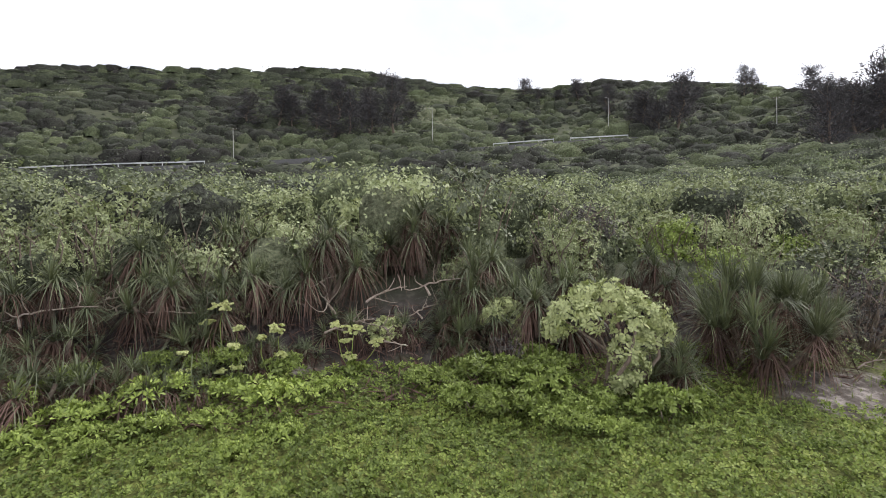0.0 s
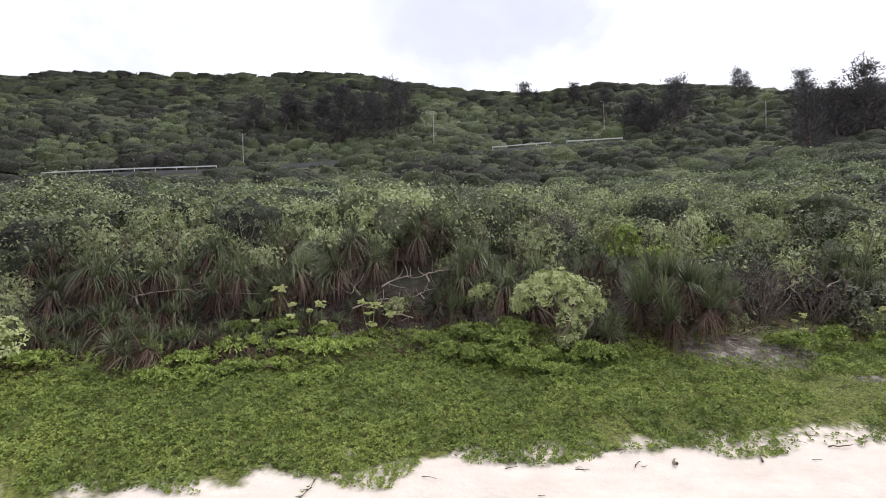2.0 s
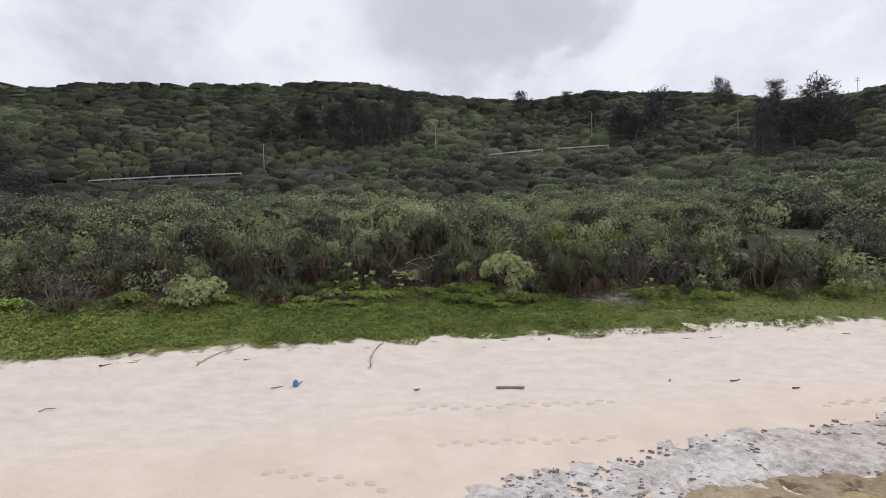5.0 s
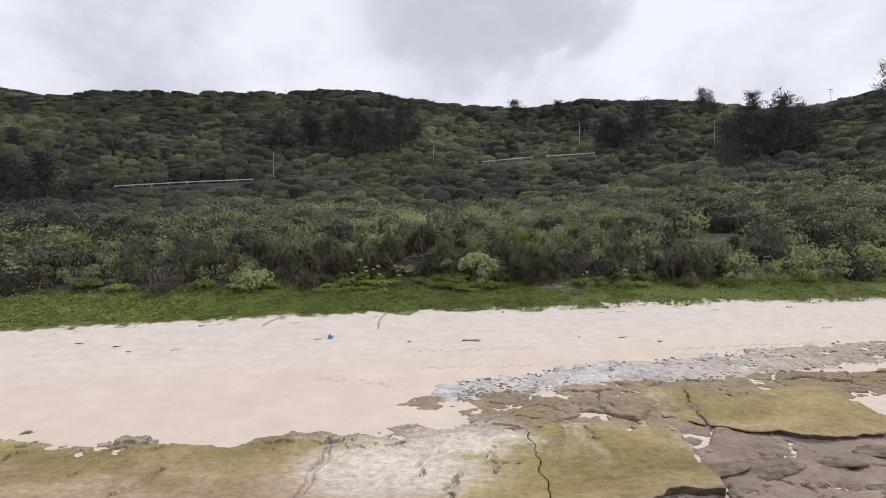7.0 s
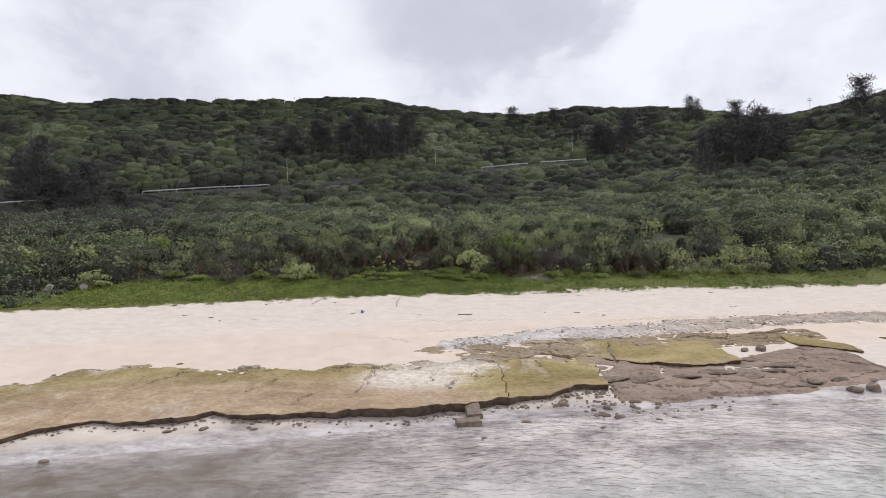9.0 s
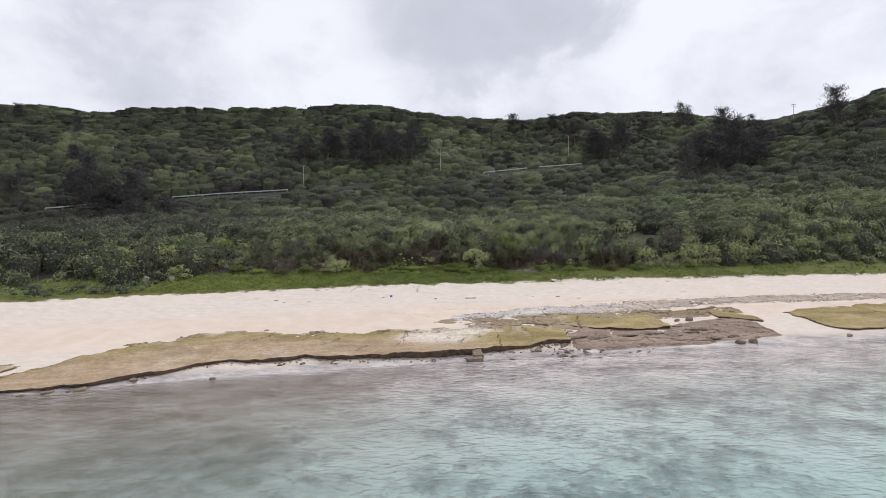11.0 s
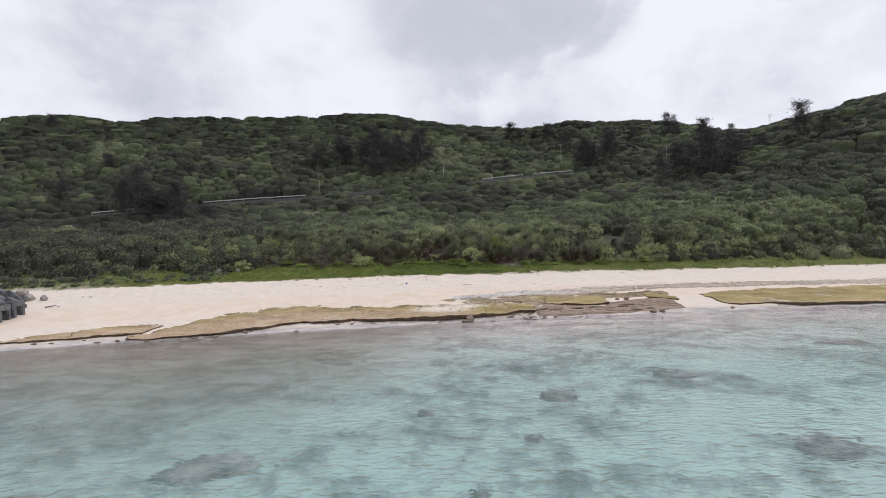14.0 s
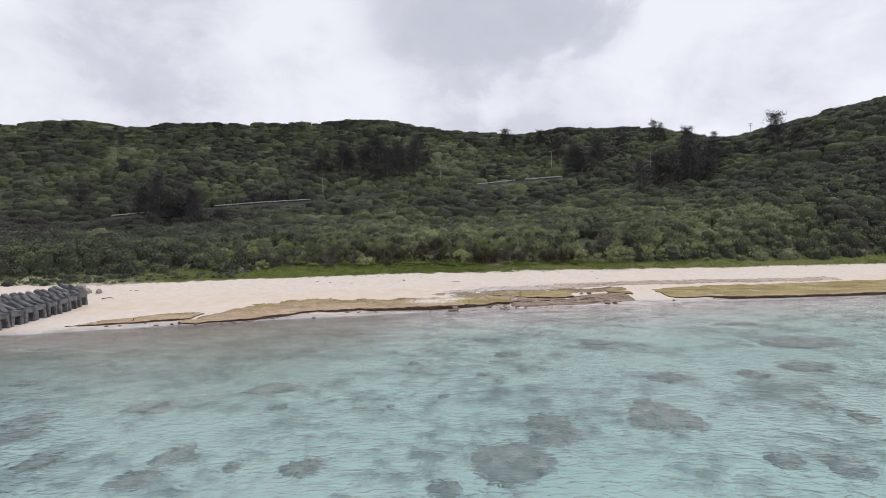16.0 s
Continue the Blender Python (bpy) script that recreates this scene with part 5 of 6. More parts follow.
GROOVES = ((-2.9, -10.2, -3.3, -15.2, 0.071), (1.3, -9.6, 0.5, -13.2, 0.071), (-8.3, -12.6, -9.2, -14.6, 0.083), (-10.6, -11.2, -11.3, -13.0, 0.071), (3.0, -12.0, 4.7, -12.3, 0.048), (3.2, -10.6, 3.0, -13.0, 0.048), (-14.0, -11.4, -15.2, -13.4, 0.060),
           (1.8, -13.0, 1.5, -14.6, 0.054), (7.0, -9.2, 7.3, -10.2, 0.048), (-5.6, -15.2, -6.3, -16.6, 0.048), (12.6, -10.0, 13.6, -11.6, 0.071), (17.0, -10.4, 15.4, -12.4, 0.071), (20.6, -9.0, 21.6, -11.6, 0.071), (24.4, -8.4, 23.2, -11.0, 0.071), (14.5, -12.0, 18.5, -11.4, 0.060))


def groove_depth(x, y):
    """Short cracks worn into the rock, 0 to 1."""
    deep = np.zeros(np.shape(x))
    for x0, y0, x1, y1, wide in GROOVES:
        dx, dy = x1 - x0, y1 - y0
        k = np.clip(((x - x0) * dx + (y - y0) * dy) / (dx * dx + dy * dy), 0, 1)
        wander = 0.16 * smooth_noise(x * 0 + k * 6 + x0, 0 * x, 1, 71)
        d = np.hypot(x - x0 - dx * k - wander, y - y0 - dy * k)
        deep = np.maximum(deep, np.exp(-((d / (1.6 * wide * (0.6 + 0.8 * np.sin(np.pi * k)))) ** 2)))
    return deep


def terraces(x, y, size, seed):
    """Flat steps worn into bedded rock, 0 to 1."""
    n = 1.6 * (smooth_noise(x * 0.6, y, size, seed) + 0.45 * smooth_noise(x * 0.7, y, size * 0.36, seed + 1) + 0.2 * smooth_noise(x, y, size * 0.14, seed + 2)) + 2
    k = np.floor(n)
    return (k + np.clip((n - k - 0.88) / 0.12, 0, 1)) / 4


def broken(x, y, size, seed):
    """Plates between cracks: how far the nearest crack is, and each plate's own height and lean, about -1 to 1."""
    rng_ = np.random.default_rng(seed)
    tab = rng_.uniform(0, 1, (64, 64, 5))
    u, v = x * 0.62 / size + 0.25 * smooth_noise(x, y, size * 0.5, seed + 1), y / size + 0.25 * smooth_noise(x, y, size * 0.5, seed + 2)
    i, j = np.floor(u).astype(int), np.floor(v).astype(int)
    first, second = np.full(np.shape(x), 9.0), np.full(np.shape(x), 9.0)
    rise, lean = np.zeros(np.shape(x)), np.zeros(np.shape(x))
    for a in (-1, 0, 1):
        for b in (-1, 0, 1):
            t = tab[(i + a) % 64, (j + b) % 64]
            du, dv = u - (i + a + t[..., 0]), v - (j + b + t[..., 1])
            d = np.hypot(du, dv)
            closer = d < first
            second = np.where(closer, first, np.minimum(second, d))
            first = np.where(closer, d, first)
            rise = np.where(closer, 2 * t[..., 2] - 1, rise)
            lean = np.where(closer, (2 * t[..., 3] - 1) * du + (2 * t[..., 4] - 1) * dv, lean)
    return (second - first) * size * 0.5, rise, lean


def slab_piece(upper, lip, left, right, thick_up, lip_top, mat, ob, name="slab", gaps=(0.05, 0.05), relief=0.03, step=0.22, jag=0.16, ledge=0.0):
    """One plate between two cracks; left and right: x at its upper edge and at its lip; lip_top: height of the lip, or stops along x."""
    wide = max(right[0] - left[0], right[1] - left[1])
    xm = (left[0] + right[0]) / 2
    deep = abs(np.interp(xm, *upper) - np.interp(xm, *lip))
    nu, nv = max(4, int(wide / step)), max(4, int(deep / step))
    u, v = np.meshgrid(np.linspace(0, 1, nu), np.linspace(0, 1, nv), indexing="ij")
    xl = left[0] + (left[1] - left[0]) * v + gaps[0] + jag * smooth_noise(v * 9 + left[0] * 7, 0 * v, 1, 61) + jag * 0.5 * smooth_noise(v * 31 + left[0], 0 * v, 1, 62)
    xr = right[0] + (right[1] - right[0]) * v - gaps[1] + jag * smooth_noise(v * 9 + right[0] * 7, 0 * v, 1, 61) + jag * 0.5 * smooth_noise(v * 31 + right[0], 0 * v, 1, 62)
    x = xl + (xr - xl) * u
    yu = np.interp(x, *upper) + 0.6
    yl = np.interp(x, *lip) + 0.22 * smooth_noise(x, 0 * x, 0.8, 65) + 0.1 * smooth_noise(x, 0 * x, 0.27, 66)
    y = yu + (yl - yu) * v
    wear = 0.07 * smooth_noise(x, 0 * x, 2.2, 76) + 0.04 * smooth_noise(x, 0 * x, 0.7, 77)
    z_up, z_lip = land(x, yu) + thick_up - 0.14, wear + (np.interp(x, *lip_top) if isinstance(lip_top, tuple) else lip_top + 0 * x)
    z = z_up + (z_lip - z_up) * v
    rough = relief * (smooth_noise(x, y, 1.1, 67) + 0.6 * smooth_noise(x, y, 0.4, 68)) + 0.03 * smooth_noise(x, y * 0 + left[0], 3, 69)
    down = (yu - y) - 0.3 + 0.35 * smooth_noise(x * 0.5, y, 0.9, 72) + 0.4 * smooth_noise(x * 0.5, y, 0.32, 75)  # metres below the upper edge
    z = np.maximum(z, land(x, y) - 0.10 + 0.25 * np.clip((down - 0.1) * 0.9, 0, 1)) + rough
    z = z + ledge * (terraces(x, y, 1.3, 73) - 0.45) * np.clip(1.5 - down / 1.3, 0, 1)
    z = np.where(z > land(x, y), np.maximum(z - 0.16 * groove_depth(x, y), land(x, y) + 0.03), z)
    z = z + 0.10 * (terraces(x * 0.3, y, 1.0, 78) - 0.5) * np.clip((down - 0.6) / 1.5, 0, 1) * np.clip((1 - v) * 4, 0.3, 1)
    edge = np.minimum(np.minimum(u, 1 - u) * nu, np.minimum(v, 1 - v) * nv)
    z = z - 0.018 * np.exp(-edge * 1.2)
    top = np.stack([x, y, z], -1).reshape(-1, 3)
    ring = np.concatenate([np.arange(nu) * nv, (nu - 1) * nv + np.arange(1, nv), np.arange(nu - 2, -1, -1) * nv + nv - 1, np.arange(nv - 2, 0, -1)])
    mid = top[ring].mean(0)
    low = top[ring] + (mid - top[ring]) * np.array([0.004, 0.02, 0])
    low[:, 1] += np.where(v.reshape(-1)[ring] > 0.999, 0.3, 0)
    low[:, 2] = np.minimum(top[ring][:, 2] - 0.28, land(low[:, 0], low[:, 1]) - 0.12)
    n, k = len(top), np.arange(len(ring))
    k2 = (k + 1) % len(ring)
    walls = np.stack([ring[k], n + k, n + k2, ring[k2]], -1)
    va = v.reshape(-1)
    me = build_mesh(name, np.concatenate([top, low]), np.concatenate([grid_faces(nu, nv), walls]), mat, False, across=np.concatenate([va, va[ring]]))
    me.polygons.foreach_set("use_smooth", np.concatenate([np.ones((nu - 1) * (nv - 1), bool), np.zeros(len(ring), bool)]))
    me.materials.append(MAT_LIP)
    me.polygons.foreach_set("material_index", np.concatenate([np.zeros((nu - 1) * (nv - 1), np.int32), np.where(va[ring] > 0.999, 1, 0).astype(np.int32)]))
    return part(name, me, ob)


def shelf(label, upper, lip, cracks, thick_up=0.08, lip_top=0.42, mat=None, **more):
    ob = tagged(new("beachrock_shelf"), label, "rock shelf")
    ob.location = (0, 0, 0)
    for (a, b, *g), (c, d, *h) in zip(cracks, cracks[1:]):
        slab_piece(upper, lip, (a, b), (c, d), thick_up, lip_top, mat or MAT_SLAB, ob, gaps=(g[0] if g else 0.05, h[0] if h else 0.05), **more)
    return ob


def rock_sheet(label, upper, lip, x0, x1, rise, mat, step=0.14, bedding=0.10, grain=0.03, size=1.6, seed=80, tilt=0.0, soft=0.5, plates=0.0, relief=1.0, fade=1.0):
    """Bedded rock that comes up out of the sand in worn steps and sinks into it all round."""
    deep = max(np.interp(xs, *upper) - np.interp(xs, *lip) for xs in np.linspace(x0, x1, 9))
    nu, nv = int((x1 - x0) / step), int(deep / step)
    u, v = np.meshgrid(np.linspace(0, 1, nu), np.linspace(0, 1, nv), indexing="ij")
    x = x0 + (x1 - x0) * u
    yu, yl = np.interp(x, *upper) + 0.35, np.interp(x, *lip) - 0.35
    y = yu + (yl - yu) * v
    inside = np.minimum(np.minimum((x - x0) * fade, x1 - x), np.minimum(yu - y, y - yl)) - 0.35
    shape = inside / soft + 0.9 * smooth_noise(x * 0.6, y, size, seed + 5) + 0.6 * smooth_noise(x * 0.7, y, size * 0.4, seed + 6) + 0.3 * smooth_noise(x, y, size * 0.15, seed + 7)
    body = np.clip(shape, -1, 1)
    z = land(x, y) + rise * body + bedding * (terraces(x, y, size, seed) - 0.24) * np.clip(shape, 0, 1) + grain * (smooth_noise(x, y, 0.45, seed + 8) + 0.8 * smooth_noise(x, y, 0.2, seed + 9)) * np.clip(shape + 0.5, 0, 1)
    z = z + tilt * v * np.clip(shape, 0, 1)
    if plates:
        for span_, deep_ in ((plates, 1.0), (plates * 0.4, 0.45)):
            gap, high, lean = broken(x, y, span_, seed + 20)
            z = z + np.clip(shape, 0, 1) * deep_ * (relief * (0.06 * high + 0.13 * lean) - 0.11 * np.exp(-((gap / 0.045) ** 2)))
    z = np.where(z > land(x, y), np.maximum(z - 0.2 * groove_depth(x, y), land(x, y) + 0.03), z)
    ob = tagged(new("beachrock_shelf"), label, "rock shelf")
    p = np.stack([x, y, z], -1)
    for a in range(0, nu - 1, 44):
        e = min(a + 45, nu)
        part("slab", build_mesh("slab", p[a:e].reshape(-1, 3), grid_faces(e - a, nv), mat, True, across=v[a:e].ravel()), ob)
    return ob


LIP_TOP = ((-33, -27, -22, -16, -10, 12), (0.08, 0.20, 0.38, 0.56, 0.62, 0.62))
shelf("flat olive-stained beachrock shelf with cracks and a broken lip", UPPER, LIP,
      ((-29.8, -29.8, 0.05), (-15.5, -16.5, 0.0), (4.8, 4.5, 0.02), (10.9, 10.3, 0.05)), 0.08, LIP_TOP, step=0.085, ledge=0.5)
shelf("tilted olive-stained beachrock plates behind rubble", ((10, 11.7, 16, 20.6), (-5.6, -4.1, -4.6, -2.8)), ((10, 12.2, 15.6, 19.9, 20.6), (-7.6, -9.1, -10.2, -9.7, -7.4)),
      ((10.2, 10.6), (13.0, 12.2), (20.3, 20.1)), 0.08, 0.78, step=0.16)
shelf("long flat olive-stained beachrock shelf at the waterline", ((33.3, 36, 41, 57, 75, 100), (-3, -1.2, -0.4, 1.4, 3.7, 7)), ((33.3, 35, 38.4, 41.4, 52, 63, 75, 100), (-9.4, -10.7, -10.1, -12.2, -11.2, -10.6, -8.2, -5)),
      ((33.4, 33.6), (41, 42.5, 0.02), (62, 64, 0.02), (98, 99)), 0.08, 0.42, step=0.3)
shelf("small tilted olive beachrock plate on sand", ((25.9, 29.6), (-3.6, -6.2)), ((25.9, 29.6), (-5.4, -7.4)), ((26, 26.1), (29.4, 29.3)), 0.35, 0.75)
BAND_UP = ((1.5, 10.8, 18.2, 26.3, 31.5, 45, 70), (-4.0, -1.0, 1.0, 3.0, 3.8, 4.9, 6.4))
BAND_LOW = ((1.5, 10, 19, 27, 34, 45, 70), (-6.2, -4.2, -2.3, 0.0, 1.2, 2.0, 3.6))
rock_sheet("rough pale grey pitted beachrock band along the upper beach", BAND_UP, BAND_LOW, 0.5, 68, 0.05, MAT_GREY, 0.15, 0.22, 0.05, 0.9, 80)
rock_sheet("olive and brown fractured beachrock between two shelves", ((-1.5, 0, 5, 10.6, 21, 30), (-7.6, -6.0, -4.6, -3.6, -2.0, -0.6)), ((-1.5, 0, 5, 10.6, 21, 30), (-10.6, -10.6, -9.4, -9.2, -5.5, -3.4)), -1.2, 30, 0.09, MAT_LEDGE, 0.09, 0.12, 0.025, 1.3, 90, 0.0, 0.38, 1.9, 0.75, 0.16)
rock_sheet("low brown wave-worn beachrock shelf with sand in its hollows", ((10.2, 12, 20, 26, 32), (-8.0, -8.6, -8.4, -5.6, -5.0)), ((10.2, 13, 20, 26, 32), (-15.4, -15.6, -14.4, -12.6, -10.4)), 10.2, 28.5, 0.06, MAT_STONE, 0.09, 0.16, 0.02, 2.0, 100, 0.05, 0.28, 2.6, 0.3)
shelf("thin low beachrock plate with a dark broken edge, half under sand", ((-42, -38.3, -34.7, -30.4, -28.4), (-27.4, -24.1, -20.8, -19.4, -19.2)), ((-42, -39.6, -35.3, -32.6, -29.1, -28.2), (-27.7, -27.1, -25.9, -24.7, -23.2, -22.4)),
      ((-41.4, -41.4), (-36.2, -35.4, 0.03), (-29.0, -29.4)), 0.08, ((-42, -36, -29), (0.30, 0.40, 0.50)), step=0.12, ledge=0.3)


def stone_mesh(seed, squash, level=3):
    bm = bmesh.new()
    bmesh.ops.create_icosphere(bm, subdivisions=level, radius=0.5)
    rng_ = np.random.default_rng(seed)
    cuts = unit(rng_.normal(size=(9, 3)))
    for vert in bm.verts:
        p = np.array(vert.co)
        for c in cuts:
            d = p @ c - 0.36
            if d > 0:
                p = p - c * d * 0.85
        p = p * (1 + 0.16 * noise.noise(Vector(p) * 3.5 + Vector((seed, 0, 0))))
        vert.co = Vector(p * squash)
    me = bpy.data.meshes.new("stone")
    bm.to_mesh(me)
    bm.free()
    return me


def with_mat(me, mat, smooth=True):
    me.materials.append(mat)
    if smooth:
        me.polygons.foreach_set("use_smooth", np.ones(len(me.polygons), bool))
    return me


STONES = [with_mat(stone_mesh(k, sq, 2 + (k in (2, 3, 4))), MAT_RUBBLE) for k, sq in enumerate(((1, 0.8, 0.7), (1, 1, 0.45), (1.1, 0.7, 0.5), (1, 0.9, 0.85), (1.2, 0.8, 0.3), (1, 0.9, 0.2)))]


def stone(x, y, size, k, turn, label, group="stones along the beachrock lip", tilt=0.0, lift=0.12):
    px, py, pz = spot(x, y)
    return thing("beach_stone", pose(px, py, pz + lift * size, tilt, tilt * 0.6, turn) @ Matrix.Diagonal((size, size, size, 1)), label, "stone", group, STONES[k])


for x, y, size, k, turn, tilt in ((5.2, -18.2, 0.42, 4, 0, 0), (3.1, -20.1, 0.3, 4, 50, 0), (9.7, -17.7, 0.55, 2, 20, 8), (9.1, -17.5, 0.5, 1, 70, 0), (24.5, -14.1, 0.8, 3, 30, 0), (22.2, -13.0, 1.1, 4, 15, 6), (23.7, -12.7, 0.9, 2, 0, 4),
                                  (27.2, -10.1, 0.8, 2, 10, 0), (21.7, -6.5, 0.7, 2, 40, 0), (22.9, -6.4, 0.75, 3, 100, 0), (23.4, -14.2, 0.9, 1, 0, 0), (-9.6, -19.0, 0.4, 2, 45, 0), (-11.1, -19.3, 0.36, 4, 10, 0), (-7.3, -19.0, 0.3, 4, 0, 0), (-14.6, -22.1, 0.4, 2, 0, 0), (-37.0, -27.2, 0.45, 2, 20, 0), (-35.6, -26.9, 0.4, 2, 5, 0), (-33.4, -25.7, 0.35, 4, 60, 0)):
    stone(x, y, size, k, turn, "brown weathered beach stone lying on wet sand", tilt=tilt)
def fallen_block(x, y, long, wide, high, turn, tilt, lift):
    bm = bmesh.new()
    bmesh.ops.create_cube(bm, size=1.0)
    bmesh.ops.subdivide_edges(bm, edges=bm.edges[:], cuts=3, use_grid_fill=True)
    for vert in bm.verts:
        q = Vector((vert.co.x * long, vert.co.y * wide, vert.co.z * high))
        vert.co = q * (1 + 0.10 * noise.noise(q * 2.5 + Vector((x, y, 0)))) + 0.05 * Vector(noise.noise_vector(q * 4.0))
    me = bpy.data.meshes.new("beach_stone")
    bm.to_mesh(me)
    bm.free()
    px, py, pz = spot(x, y)
    thing("beach_stone", pose(px, py, pz + lift, tilt, 0, turn), "angular block broken off the beachrock lip", "stone", "stones along the beachrock lip", with_mat(me, MAT_RUBBLE, False))


fallen_block(2.75, -17.35, 0.7, 1.0, 0.28, 8, 16, 0.24)
fallen_block(2.5, -18.4, 1.15, 0.65, 0.28, 6, 3, 0.10)
rng = random.Random(11)
for k in range(38):
    x = rng.uniform(-16, 11)
    y = float(np.interp(x, *LIP)) - abs(rng.gauss(0, 0.45)) - 0.25
    stone(x, y, rng.uniform(0.1, 0.24), rng.randrange(5), rng.uniform(0, 360), "small brown stone below the rock lip")
for k in range(34):
    x, y = rng.gauss(9.8, 1.6), rng.gauss(-15.9, 0.9)
    stone(x, y, rng.choice((0.12, 0.18, 0.26, 0.4)), rng.randrange(5), rng.uniform(0, 360), "broken beachrock rubble stone at the shelf's end")
for k in range(8):
    x = rng.uniform(30, 62)
    stone(x, float(shore_of(x)) + rng.uniform(0.8, 2.2), rng.uniform(0.2, 0.5), rng.randrange(5), rng.uniform(0, 360), "brown stone at the edge of the sea")
for k in range(14):
    x = rng.uniform(-32, -18)
    stone(x, float(np.interp(x, *LIP)) - rng.uniform(0.1, 0.9), rng.uniform(0.25, 0.7), rng.randrange(5), rng.uniform(0, 360), "brown stone at the edge of the sea")

plates = tagged(new("rubble_shelf"), "broken brown beachrock plates half buried in sand", "rock shelf")
PLATES = [with_mat(stone_mesh(20 + k, (1.3, 0.9, 0.22)), MAT_RUBBLE) for k in range(4)]
for k in range(30):
    x = rng.uniform(10.8, 27)
    y = rng.uniform(-15.0, -7.5) if x < 20.5 else rng.uniform(-13.5, -7.0)
    if x < 20.4 and y > -10.2:
        y -= 4.0
    if y < float(shore_of(x)) + 0.4:
        continue
    px, py, pz = spot(x, y)
    size = rng.choice((0.5, 0.7, 0.9, 1.2, 1.7))
    ob = part("plate", PLATES[k % 4], plates)
    ob.matrix_basis = pose(px, py, pz + 0.05, rng.uniform(-9, 9), rng.uniform(-6, 6), rng.uniform(-25, 25)) @ Matrix.Diagonal((size, size, min(size, 1.1), 1))

def rough_chips(name, label, count, places, low, high, mat=None):
    """Small angular pieces broken out of the rock, lying in its hollows."""
    base = np.array([(-0.5, -0.4, -0.3), (0.5, -0.45, -0.3), (0.45, 0.4, -0.3), (-0.4, 0.5, -0.3), (-0.35, -0.3, 0.3), (0.3, -0.35, 0.35), (0.35, 0.25, 0.25), (-0.3, 0.3, 0.3)])
    quads = np.array([(4, 5, 6, 7), (0, 1, 5, 4), (1, 2, 6, 5), (2, 3, 7, 6), (3, 0, 4, 7)])
    x, y = places(count)
    size = np.exp(RNG.uniform(np.log(low), np.log(high), count))
    turn = RNG.uniform(-0.9, 0.9, count)
    v = base[None] * (1 + RNG.normal(scale=0.16, size=(count, 8, 3))) * size[:, None, None] * np.array([1.5, 0.8, 0.75])
    vx, vy = v[..., 0] * np.cos(turn)[:, None] - v[..., 1] * np.sin(turn)[:, None], v[..., 0] * np.sin(turn)[:, None] + v[..., 1] * np.cos(turn)[:, None]
    z = land(x, y) + 0.05
    v = np.stack([vx + x[:, None], vy + y[:, None], v[..., 2] + z[:, None]], -1).reshape(-1, 3)
    f = (quads[None] + 8 * np.arange(count)[:, None, None]).reshape(-1, 4)
    return tagged(new(name, build_mesh(name, v, f, mat or MAT_RUBBLE, False)), label, "rock chips", kind="stuff")


def band_places(n):
    x = 2 + 50 * RNG.random(n) ** 1.25
    k = RNG.random(n)
    return x, np.interp(x, *BAND_UP) * k + np.interp(x, *BAND_LOW) * (1 - k) + 0.25 * RNG.normal(size=n)


def lip_places(n):
    x = RNG.uniform(-20, 10.5, n)
    return x, np.interp(x, *LIP) - np.abs(RNG.normal(scale=0.3, size=n)) + 0.05


def rubble_places(n):
    return RNG.normal(11.5, 3.2, n), RNG.normal(-14.2, 1.6, n)


rough_chips("rock_chips", "rough broken chips of grey beachrock along the band", 1800, band_places, 0.04, 0.14, MAT_GREY)
rough_chips("lip_rubble", "small broken stones below the rock lip", 300, lip_places, 0.03, 0.13)
rough_chips("shelf_rubble", "scattered broken stones at the end of the shelf", 360, rubble_places, 0.05, 0.26)

# ---- coral heads ----
def coral_mesh(seed, lumps):
    """Rounded lumps crowded over a patch one metre in radius."""
    rng_ = np.random.default_rng(seed)
    base = stone_mesh(seed, (1, 1, 1), 1)
    bv = np.array([v.co for v in base.vertices])
    bf = np.array([p.vertices[:] for p in base.polygons])
    bpy.data.meshes.remove(base)
    pieces = []
    for k in range(lumps):
        a, o = rng_.uniform(0, 2 * np.pi), math.sqrt(rng_.uniform(0, 1)) * (1 + 0.3 * math.sin(3 * k))
        r = rng_.uniform(0.08, 0.24) * (1.25 - 0.5 * o)
        turn = rng_.uniform(0, 2 * np.pi)
        x, y = bv[:, 0] * math.cos(turn) - bv[:, 1] * math.sin(turn), bv[:, 0] * math.sin(turn) + bv[:, 1] * math.cos(turn)
        mound = 0.20 * (1 - 0.6 * o * o) if lumps > 10 else 0.0
        pieces.append((np.stack([x * r * 1.3 + math.cos(a) * o * 0.85, y * r * 1.3 + math.sin(a) * o * 0.85, bv[:, 2] * r * 0.8 + mound + rng_.uniform(-0.06, 0.04)], -1), bf))
    if lumps > 10:
        wide = 1 + 0.2 * np.sin(3 * np.arctan2(bv[:, 1], bv[:, 0]) + seed) + 0.12 * np.sin(5 * np.arctan2(bv[:, 1], bv[:, 0]))
        pieces.append((np.stack([bv[:, 0] * 1.9 * wide, bv[:, 1] * 1.9 * wide, bv[:, 2] * 0.42], -1), bf))
    return mesh_of("coral", MAT_CORAL, *pieces, smooth=True)


